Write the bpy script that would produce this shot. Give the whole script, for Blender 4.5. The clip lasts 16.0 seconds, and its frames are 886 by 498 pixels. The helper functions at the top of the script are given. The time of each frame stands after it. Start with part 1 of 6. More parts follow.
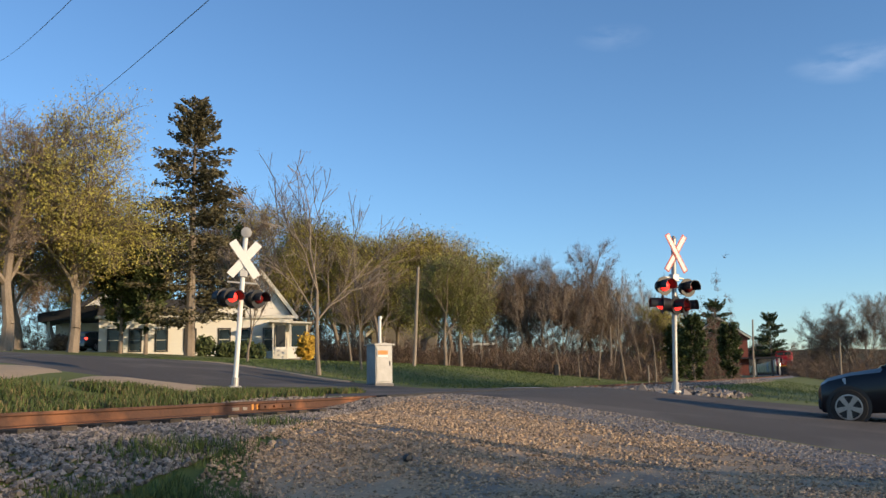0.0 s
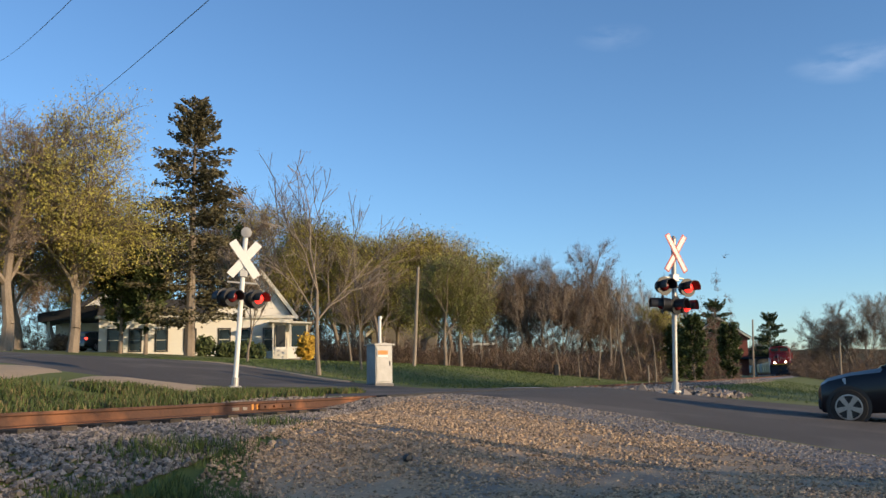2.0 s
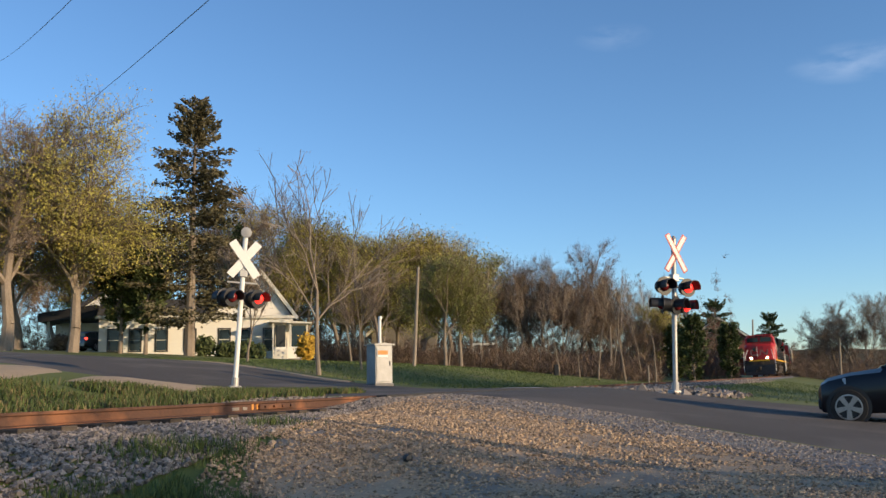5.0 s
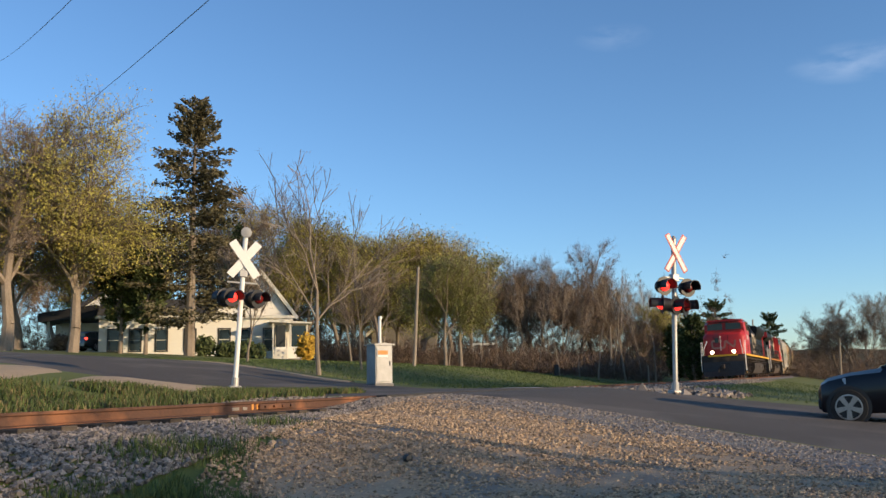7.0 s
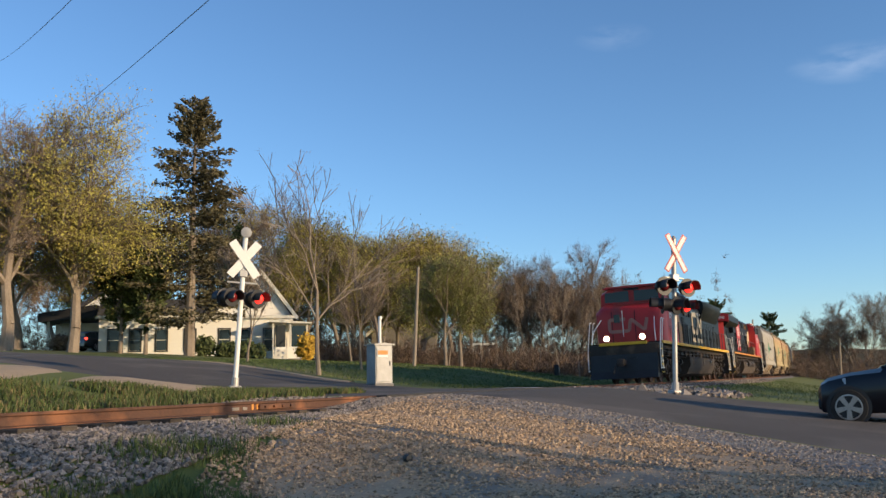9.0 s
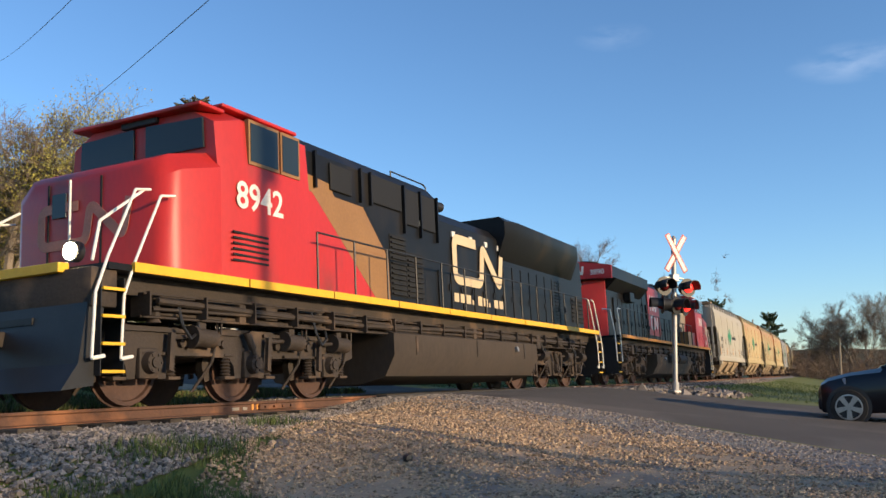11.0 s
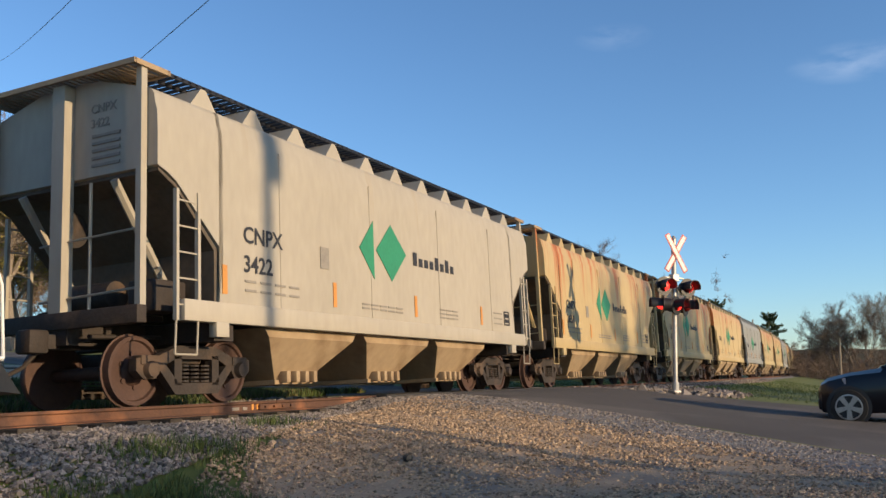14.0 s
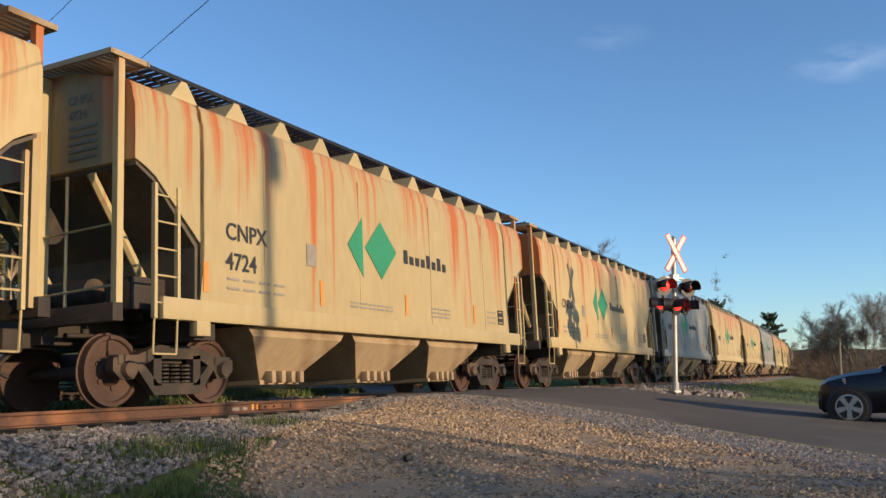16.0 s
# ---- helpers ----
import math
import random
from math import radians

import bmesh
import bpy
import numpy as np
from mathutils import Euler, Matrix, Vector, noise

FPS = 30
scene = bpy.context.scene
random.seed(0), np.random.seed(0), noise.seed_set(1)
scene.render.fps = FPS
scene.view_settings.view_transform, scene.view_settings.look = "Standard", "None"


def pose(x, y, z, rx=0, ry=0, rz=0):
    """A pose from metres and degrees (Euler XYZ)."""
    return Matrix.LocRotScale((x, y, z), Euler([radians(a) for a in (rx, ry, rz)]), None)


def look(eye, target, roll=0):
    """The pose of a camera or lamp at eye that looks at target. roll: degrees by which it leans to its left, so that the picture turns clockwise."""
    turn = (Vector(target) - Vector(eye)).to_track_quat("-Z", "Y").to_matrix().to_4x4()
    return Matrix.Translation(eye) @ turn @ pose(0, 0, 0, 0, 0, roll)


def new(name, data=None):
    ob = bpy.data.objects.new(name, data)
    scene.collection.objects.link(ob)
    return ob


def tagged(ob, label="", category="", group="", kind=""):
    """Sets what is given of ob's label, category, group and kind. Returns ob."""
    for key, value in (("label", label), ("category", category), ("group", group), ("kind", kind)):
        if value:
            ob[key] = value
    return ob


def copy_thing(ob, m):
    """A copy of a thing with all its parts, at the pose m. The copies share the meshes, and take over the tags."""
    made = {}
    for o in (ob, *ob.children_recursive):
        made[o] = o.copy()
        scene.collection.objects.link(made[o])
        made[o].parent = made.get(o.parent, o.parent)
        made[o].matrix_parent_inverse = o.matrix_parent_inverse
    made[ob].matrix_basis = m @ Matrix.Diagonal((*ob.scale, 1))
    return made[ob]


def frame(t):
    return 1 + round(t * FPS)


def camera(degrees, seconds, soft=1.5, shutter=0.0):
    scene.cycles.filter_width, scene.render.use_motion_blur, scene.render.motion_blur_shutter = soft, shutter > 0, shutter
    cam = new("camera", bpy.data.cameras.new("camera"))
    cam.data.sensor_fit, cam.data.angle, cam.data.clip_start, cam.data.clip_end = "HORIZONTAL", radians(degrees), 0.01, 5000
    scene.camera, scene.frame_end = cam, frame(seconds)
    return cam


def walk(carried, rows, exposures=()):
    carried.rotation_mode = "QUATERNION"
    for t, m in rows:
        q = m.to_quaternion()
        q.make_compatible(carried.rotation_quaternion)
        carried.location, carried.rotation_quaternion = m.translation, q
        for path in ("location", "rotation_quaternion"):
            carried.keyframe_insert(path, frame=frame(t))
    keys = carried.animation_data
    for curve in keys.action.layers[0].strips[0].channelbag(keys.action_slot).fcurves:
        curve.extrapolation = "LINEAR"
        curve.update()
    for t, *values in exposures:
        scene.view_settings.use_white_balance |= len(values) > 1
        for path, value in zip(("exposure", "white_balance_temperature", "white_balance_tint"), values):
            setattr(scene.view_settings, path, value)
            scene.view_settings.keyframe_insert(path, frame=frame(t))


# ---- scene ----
cam = camera(53.05, 16.0, soft=1.5)
EYE = Vector((0.0, 0.0, 0.278))
AIM = EYE + Vector((0.0, math.cos(radians(8.427)), math.sin(radians(8.427))))
walk(cam, [(0.0, look(EYE, AIM, -1.0)), (16.0, look(EYE, AIM, -1.0))], [(0.0, 0.5, 6300, 10), (9.2, 0.5, 6300, 10), (11.4, 0.64, 6300, 10), (12.5, 0.57, 6300, 10), (13.5, 0.5, 6300, 10), (16.0, 0.52, 6300, 10)])

# ---- light: low sun behind the camera's right shoulder, clear sky ----
SUN_WAY = Vector((-0.865, 0.48, -0.20)).normalized()   # the way in which the sunlight travels
world = bpy.data.worlds.new("sky")
scene.world = world
world.use_nodes = True
wn, wl = world.node_tree.nodes, world.node_tree.links
sky = wn.new("ShaderNodeTexSky")
sky.sky_type, sky.sun_disc = "NISHITA", False
sky.sun_elevation = math.asin(-SUN_WAY.z)
sky.sun_rotation = math.atan2(-SUN_WAY.x, -SUN_WAY.y)
sky.air_density, sky.dust_density, sky.ozone_density = 0.92, 0.18, 3.7


def add_wisp(below, way, size, strength):
    """A thin torn cloud about one direction of the sky, over the colour below."""
    tc = wn.new("ShaderNodeTexCoord")
    off = wn.new("ShaderNodeVectorMath")
    off.operation = "SUBTRACT"
    off.inputs[1].default_value = Vector(way).normalized()
    shrink = wn.new("ShaderNodeVectorMath")
    shrink.operation = "DIVIDE"
    shrink.inputs[1].default_value = size
    far = wn.new("ShaderNodeVectorMath")
    far.operation = "LENGTH"
    near = wn.new("ShaderNodeMapRange")
    near.inputs[1].default_value, near.inputs[2].default_value = 0.1, 1.0
    near.inputs[3].default_value, near.inputs[4].default_value = strength, 0.0
    torn = wn.new("ShaderNodeTexNoise")
    torn.inputs["Scale"].default_value, torn.inputs["Detail"].default_value = 1.3, 6
    thick = wn.new("ShaderNodeMapRange")
    thick.inputs[1].default_value, thick.inputs[2].default_value = 0.38, 0.66
    both = wn.new("ShaderNodeMath")
    both.operation = "MULTIPLY"
    mix = wn.new("ShaderNodeMixRGB")
    mix.inputs[2].default_value = (6.0, 6.2, 6.6, 1)
    wl.new(tc.outputs["Generated"], off.inputs[0]), wl.new(off.outputs[0], shrink.inputs[0])
    wl.new(shrink.outputs[0], far.inputs[0]), wl.new(far.outputs["Value"], near.inputs[0])
    wl.new(shrink.outputs[0], torn.inputs["Vector"]), wl.new(torn.outputs[0], thick.inputs[0])
    wl.new(near.outputs[0], both.inputs[0]), wl.new(thick.outputs[0], both.inputs[1])
    wl.new(both.outputs[0], mix.inputs[0]), wl.new(below, mix.inputs[1])
    return mix.outputs[0]


over = add_wisp(sky.outputs[0], (0.4176, 0.8541, 0.31), (0.075, 0.05, 0.022), 0.16)
over = add_wisp(over, (0.1872, 0.9129, 0.3628), (0.045, 0.03, 0.016), 0.06)
wl.new(over, wn["Background"].inputs[0])
wn["Background"].inputs[1].default_value = 0.15
sun_data = bpy.data.lights.new("sun", "SUN")
sun_data.energy, sun_data.angle, sun_data.color = 3.8, radians(0.6), (1.0, 0.74, 0.45)
sun = new("sun", sun_data)
sun.matrix_world = look((40, -50, 20), Vector((40, -50, 20)) + SUN_WAY)

# ---- materials ----
def material(name, colour, rough=0.8, metal=0.0, second=None, scale=3.0, detail=40.0, bump=0.2, amount=0.5,
             third=None, stretch=(1, 1, 1), third_at=0.62, third_scale=0.6, random_value=0.0, spec=0.4, clear=0.0):
    """Base colour broken by a coarse and a fine noise, an optional third colour in stains, and a fine relief."""
    m = bpy.data.materials.new(name)
    m.use_nodes = True
    n, l = m.node_tree.nodes, m.node_tree.links
    b = n["Principled BSDF"]
    b.inputs["Roughness"].default_value, b.inputs["Metallic"].default_value = rough, metal
    b.inputs["Specular IOR Level"].default_value = spec
    b.inputs["Coat Weight"].default_value = clear
    second = second or tuple(c * 0.72 for c in colour)
    tc, mp = n.new("ShaderNodeTexCoord"), n.new("ShaderNodeMapping")
    mp.inputs["Scale"].default_value = stretch
    l.new(tc.outputs["Object"], mp.inputs[0])
    coarse, fine = n.new("ShaderNodeTexNoise"), n.new("ShaderNodeTexNoise")
    coarse.inputs["Scale"].default_value, coarse.inputs["Detail"].default_value = scale, 5
    fine.inputs["Scale"].default_value, fine.inputs["Detail"].default_value = detail, 4
    l.new(mp.outputs[0], coarse.inputs[0]), l.new(mp.outputs[0], fine.inputs[0])
    add = n.new("ShaderNodeMath")
    add.operation = "MULTIPLY_ADD"
    add.inputs[1].default_value = 0.5
    half = n.new("ShaderNodeMath")
    half.operation = "MULTIPLY"
    half.inputs[1].default_value = 0.5
    l.new(coarse.outputs[0], half.inputs[0])
    l.new(fine.outputs[0], add.inputs[0]), l.new(half.outputs[0], add.inputs[2])
    ramp = n.new("ShaderNodeValToRGB")
    ramp.color_ramp.elements[0].position, ramp.color_ramp.elements[1].position = 0.5 - amount * 0.3, 0.5 + amount * 0.3
    ramp.color_ramp.elements[0].color, ramp.color_ramp.elements[1].color = (*second, 1), (*colour, 1)
    l.new(add.outputs[0], ramp.inputs[0])
    out = ramp.outputs[0]
    if third:
        stain = n.new("ShaderNodeTexNoise")
        stain.inputs["Scale"].default_value, stain.inputs["Detail"].default_value = third_scale, 6
        l.new(mp.outputs[0], stain.inputs[0])
        sr = n.new("ShaderNodeValToRGB")
        sr.color_ramp.elements[0].position, sr.color_ramp.elements[1].position = third_at - 0.06, third_at + 0.06
        l.new(stain.outputs[0], sr.inputs[0])
        mix = n.new("ShaderNodeMixRGB")
        mix.inputs[2].default_value = (*third, 1)
        l.new(sr.outputs[0], mix.inputs[0]), l.new(out, mix.inputs[1])
        out = mix.outputs[0]
    if random_value:
        oi, hsv, mr = n.new("ShaderNodeObjectInfo"), n.new("ShaderNodeHueSaturation"), n.new("ShaderNodeMapRange")
        mr.inputs[3].default_value, mr.inputs[4].default_value = 1 - random_value, 1 + random_value
        l.new(oi.outputs["Random"], mr.inputs[0]), l.new(mr.outputs[0], hsv.inputs["Value"]), l.new(out, hsv.inputs["Color"])
        out = hsv.outputs[0]
    l.new(out, b.inputs["Base Color"])
    if bump:
        bm_ = n.new("ShaderNodeBump")
        bm_.inputs["Strength"].default_value, bm_.inputs["Distance"].default_value = bump, 0.02
        l.new(fine.outputs[0], bm_.inputs["Height"]), l.new(bm_.outputs[0], b.inputs["Normal"])
    return m


def island(m, low=0.6, high=1.4):
    """Varies a material from piece to piece of one joined mesh."""
    n, l = m.node_tree.nodes, m.node_tree.links
    b = n["Principled BSDF"]
    src = b.inputs["Base Color"].links[0].from_socket
    g, hsv, mr = n.new("ShaderNodeNewGeometry"), n.new("ShaderNodeHueSaturation"), n.new("ShaderNodeMapRange")
    mr.inputs[3].default_value, mr.inputs[4].default_value = low, high
    l.new(g.outputs["Random Per Island"], mr.inputs[0]), l.new(mr.outputs[0], hsv.inputs["Value"])
    l.new(src, hsv.inputs["Color"]), l.new(hsv.outputs[0], b.inputs["Base Color"])
    return m


def glow(name, colour, strength):
    m = bpy.data.materials.new(name)
    m.use_nodes = True
    b = m.node_tree.nodes["Principled BSDF"]
    b.inputs["Base Color"].default_value = (*colour, 1)
    b.inputs["Emission Color"].default_value, b.inputs["Emission Strength"].default_value = (*colour, 1), strength
    return m


def glass(name, colour=(0.02, 0.03, 0.035), rough=0.05):
    m = bpy.data.materials.new(name)
    m.use_nodes = True
    b = m.node_tree.nodes["Principled BSDF"]
    b.inputs["Base Color"].default_value, b.inputs["Roughness"].default_value = (*colour, 1), rough
    b.inputs["Specular IOR Level"].default_value = 0.35
    return m


GRASS = material("grass", (0.15, 0.165, 0.03), 0.9, second=(0.085, 0.105, 0.02), scale=0.35, detail=9, amount=0.9, third=(0.19, 0.17, 0.07), third_at=0.62, third_scale=0.25, bump=0.5)
GRAVEL = material("gravel", (0.52, 0.375, 0.235), 0.95, second=(0.27, 0.195, 0.125), scale=3.2, detail=26, amount=0.8, third=(0.25, 0.205, 0.155), third_at=0.54, third_scale=1.1, bump=1.0)
BALLAST = material("ballast", (0.36, 0.33, 0.30), 0.95, second=(0.15, 0.14, 0.13), scale=6, detail=30, amount=0.7, bump=1.0)
ASPHALT = material("asphalt", (0.105, 0.088, 0.073), 0.95, second=(0.072, 0.062, 0.053), scale=0.5, detail=60, amount=0.8, third=(0.135, 0.115, 0.095), third_at=0.57, third_scale=0.35, bump=0.35)
SAND = material("sand", (0.52, 0.38, 0.23), 0.95, second=(0.36, 0.26, 0.16), scale=1.4, detail=30, amount=0.8, bump=0.6)
RUST = material("rusty_steel", (0.13, 0.06, 0.034), 0.85, second=(0.06, 0.033, 0.024), scale=2, detail=25, amount=0.9, third=(0.26, 0.11, 0.05), third_at=0.6, third_scale=1.2, bump=0.3)
RAIL_TOP = material("polished_rail_steel", (0.42, 0.40, 0.38), 0.3, 0.9, scale=5, detail=60, bump=0.05)
TIE = material("tie_wood", (0.10, 0.075, 0.055), 0.95, second=(0.05, 0.04, 0.03), scale=3, detail=25, stretch=(1, 6, 6), random_value=0.3)
STEEL = material("galvanised_steel", (0.27, 0.27, 0.27), 0.5, 0.4, second=(0.20, 0.20, 0.20), scale=4, detail=50, bump=0.05)
WHITE = material("white_paint", (0.80, 0.78, 0.72), 0.55, second=(0.68, 0.66, 0.60), scale=2, detail=30, amount=0.8, bump=0.05)
RED_EDGE = material("red_sheeting", (0.62, 0.07, 0.05), 0.5, second=(0.5, 0.06, 0.04), scale=3, detail=20, bump=0.03)
BLACK = material("black_paint", (0.02, 0.02, 0.022), 0.5, second=(0.012, 0.012, 0.013), scale=4, detail=40, bump=0.05)
DARK_GLASS = glass("dark_glass")
GREASE = material("greasy_steel", (0.048, 0.035, 0.027), 0.75, second=(0.022, 0.017, 0.014), scale=2.5, detail=22, amount=0.9, third=(0.090, 0.058, 0.037), third_at=0.6, third_scale=1.5, bump=0.3)
WHEEL_STEEL = material("wheel_steel", (0.105, 0.058, 0.042), 0.65, 0.3, second=(0.055, 0.032, 0.026), scale=3, detail=20, amount=0.8, bump=0.15)
TREAD = material("bright_tread", (0.55, 0.53, 0.5), 0.3, 0.9, scale=5, detail=30, bump=0.03)

# ---- mesh helpers ----
def box(bm, x0, x1, y0, y1, z0, z1, m=None, bev=0.0):
    r = bmesh.ops.create_cube(bm, size=1.0)
    t = Matrix.Translation(((x0 + x1) / 2, (y0 + y1) / 2, (z0 + z1) / 2)) @ Matrix.Diagonal((abs(x1 - x0), abs(y1 - y0), abs(z1 - z0), 1))
    bmesh.ops.transform(bm, matrix=(m @ t) if m else t, verts=r["verts"])
    if bev:
        es = list({e for v in r["verts"] for e in v.link_edges})
        bmesh.ops.bevel(bm, geom=es, offset=bev, segments=2, affect="EDGES", profile=0.5)
    return bm


def tube(bm, a, b, r0, r1=None, seg=8, caps=True):
    a, b = Vector(a), Vector(b)
    r1 = r0 if r1 is None else r1
    d = b - a
    q = d.to_track_quat("Z", "Y").to_matrix().to_4x4()
    bmesh.ops.create_cone(bm, cap_ends=caps, segments=seg, radius1=r0, radius2=r1, depth=d.length,
                          matrix=Matrix.Translation((a + b) / 2) @ q)
    return bm


def pipe(bm, pts, r, seg=6):
    for a, b in zip(pts, pts[1:]):
        tube(bm, a, b, r, seg=seg)
    return bm


def prism(bm, outline, y0, y1, m=None):
    """An outline in x and z, drawn out from y0 to y1."""
    f = [bm.verts.new((x, y0, z)) for x, z in outline]
    g = [bm.verts.new((x, y1, z)) for x, z in outline]
    fs = [bm.faces.new(f), bm.faces.new(g[::-1])]
    for i in range(len(f)):
        j = (i + 1) % len(f)
        fs.append(bm.faces.new((f[j], f[i], g[i], g[j])))
    if m:
        bmesh.ops.transform(bm, matrix=m, verts=f + g)
    bmesh.ops.recalc_face_normals(bm, faces=fs)
    return bm


def loft(bm, rings, close=True, caps=True):
    """A skin over rings of equally many points."""
    rows = [[bm.verts.new(p) for p in r] for r in rings]
    k = len(rows[0])
    fs = []
    for a, b in zip(rows, rows[1:]):
        for i in range(k if close else k - 1):
            j = (i + 1) % k
            fs.append(bm.faces.new((a[i], a[j], b[j], b[i])))
    if caps and close:
        fs += [bm.faces.new(rows[0][::-1]), bm.faces.new(rows[-1])]
    bmesh.ops.recalc_face_normals(bm, faces=fs)
    return bm


def obj(name, bm, mat, smooth=False, angle=35):
    me = bpy.data.meshes.new(name)
    bm.to_mesh(me)
    bm.free()
    for m in (mat if isinstance(mat, (list, tuple)) else [mat]):
        me.materials.append(m)
    if smooth:
        me.polygons.foreach_set("use_smooth", [True] * len(me.polygons))
        me.set_sharp_from_angle(angle=radians(angle))
    return new(name, me)


def part(name, bm, material_, parent, label="", smooth=False):
    o = obj(name, bm, material_, smooth)
    o.parent = parent
    return tagged(o, label)


def lettering(words, size, parent, m, mat, name="lettering"):
    """Words in the built-in font, as a thin mesh."""
    cu = bpy.data.curves.new("words", "FONT")
    cu.body, cu.size, cu.extrude, cu.resolution_u, cu.offset = words, size, 0.002, 3, size * 0.016
    tmp = new("words", cu)
    me = bpy.data.meshes.new_from_object(tmp)
    bpy.data.objects.remove(tmp)
    bpy.data.curves.remove(cu)
    me.materials.clear()
    me.materials.append(mat)
    o = new(name, me)
    o.parent = parent
    o.matrix_basis = m
    return o


def smooth(a, b, x):
    x = min(1.0, max(0.0, (x - a) / (b - a)))
    return x * x * (3 - 2 * x)


# ---- the track's line, the ground and the road ----
ALONG, ACROSS = Vector((0.4457, 0.8952, 0)), Vector((-0.8952, 0.4457, 0))
FOOT = ACROSS * 9.538
BEND, CANT, RISE = 0.00051, 1.9, 0.00107


def rail_pose(s):
    """The pose on the track at s metres along it: x along, y to the far side, z up, leaning by the cant about the near rail."""
    th = BEND * s
    p = FOOT + ALONG * (math.sin(th) / BEND) + ACROSS * ((1 - math.cos(th)) / BEND)
    p.z = RISE * s
    a = math.atan2(ALONG.y, ALONG.x) + th
    return Matrix.Translation(p) @ Matrix.Rotation(a, 4, "Z") @ Matrix.Translation((0, -0.75, 0)) @ Matrix.Rotation(radians(-CANT), 4, "X") @ Matrix.Translation((0, 0.75, 0))


def to_track(x, y):
    r = Vector((x, y, 0)) - FOOT
    s, d = r.dot(ALONG), r.dot(ACROSS)
    return s, d - BEND * s * s / 2


def from_track(s, d):
    d += BEND * s * s / 2
    p = FOOT + ALONG * s + ACROSS * d
    return p.x, p.y


ROAD_LEFT = [(8.0, -30), (10.4, -16), (12.3, -9.8), (13.7, -7.5), (14.7, -5.5), (15.4, -3.2), (16.2, -1.2), (16.9, 2.0), (18.4, 5.2), (20.4, 7.9), (19.0, 9.4), (14.5, 10.6), (4, 12.2), (-40, 20)]
ROAD_RIGHT = [(29.0, -30), (27.2, -16), (26.4, -9.6), (25.8, -7.2), (25.2, -5.2), (24.8, -3.4), (25.2, -0.6), (25.9, 2.0), (27.9, 6.3), (30.0, 12), (31.6, 21), (30.0, 31), (14.0, 44), (-40, 64)]


def ground(x, y):
    """The height of the ground at x, y."""
    s, d = to_track(x, y)
    if d < 0:
        fill = smooth(3.0, 15.0, s) * (1 - smooth(30, 60, s) * 0.5)
        w = 1.25 + 9.0 * fill
        z = -0.14 - 0.11 * (1 - smooth(12.0, 14.8, s)) - (0.68 - 0.11 * (1 - smooth(12.0, 14.8, s))) * smooth(0, 1, (-d - 1.5) / w) + 0.10 * smooth(12, 16, s) * (1 - smooth(24.5, 27, s)) * (1 - smooth(2, 7, -d))
        z -= 0.5 * smooth(25, 90, -d)
    else:
        bank = (1 - smooth(14.0, 20.0, s)) * smooth(1.6, 8.5, d)
        z = -0.14 + 0.10 * smooth(12, 16, s) * (1 - smooth(27, 32, s)) + 0.45 * bank + 0.06 * max(0.0, d - 4.0) * (1 - smooth(45, 130, d) * 0.6)
        z += 0.55 * smooth(7, 18, d) * (1 - smooth(55, 85, s)) * (1 - smooth(70, 120, d))
        z -= 0.45 * smooth(28, 60, s) * (1 - smooth(6, 22, d)) * smooth(1.7, 4.0, d)
    z += RISE * min(max(s, -50), 300)
    return z


def drape(name, left, right, n_across, lift, mat, sub=6):
    """A sheet between two lines of the plan, laid on the ground."""
    bm = bmesh.new()
    rows = []
    for i in range(len(left) - 1):
        for j in range(sub):
            f = j / sub
            a = [left[i][c] * (1 - f) + left[i + 1][c] * f for c in (0, 1)]
            b = [right[i][c] * (1 - f) + right[i + 1][c] * f for c in (0, 1)]
            rows.append((a, b))
    rows.append((left[-1], right[-1]))
    vs = []
    for a, b in rows:
        r = []
        for k in range(n_across + 1):
            f = k / n_across
            x, y = from_track(a[0] * (1 - f) + b[0] * f, a[1] * (1 - f) + b[1] * f)
            e = 0.0 if 0 < k < n_across else -0.05
            r.append(bm.verts.new((x, y, ground(x, y) + lift + e)))
        vs.append(r)
    for p, q in zip(vs, vs[1:]):
        for k in range(n_across):
            bm.faces.new((p[k], p[k + 1], q[k + 1], q[k]))
    bmesh.ops.recalc_face_normals(bm, faces=bm.faces[:])
    return tagged(obj(name, bm, mat, True, 60), kind="structure")


def make_ground():
    """One sheet to the horizon, finer near the camera."""
    ys = [-120, -60, -30, -14, -6, -2, 1, 3] + [4 + 0.25 * i for i in range(84)] + [25 + 1.0 * i for i in range(60)] + [85 + 8 * i for i in range(30)] + [330, 450, 700, 1200, 2500]
    bm = bmesh.new()
    rows = []
    for y in ys:
        half = 14 + abs(y) * 0.75
        row = []
        for i in range(141):
            f = (i - 70) / 70
            x = half * f + (2600 * (abs(f) - 0.9) * 10 * (1 if f > 0 else -1) if abs(f) > 0.9 else 0)
            row.append(bm.verts.new((x, y, ground(x, y) if abs(x) < 600 else 1.0)))
        rows.append(row)
    for p, q in zip(rows, rows[1:]):
        for k in range(140):
            bm.faces.new((p[k], p[k + 1], q[k + 1], q[k]))
    return tagged(obj("ground", bm, GRASS, True, 80), "rough grass verge and mown lawn", "ground", kind="structure")


make_ground()
drape("road", ROAD_LEFT, ROAD_RIGHT, 14, 0.035, ASPHALT)


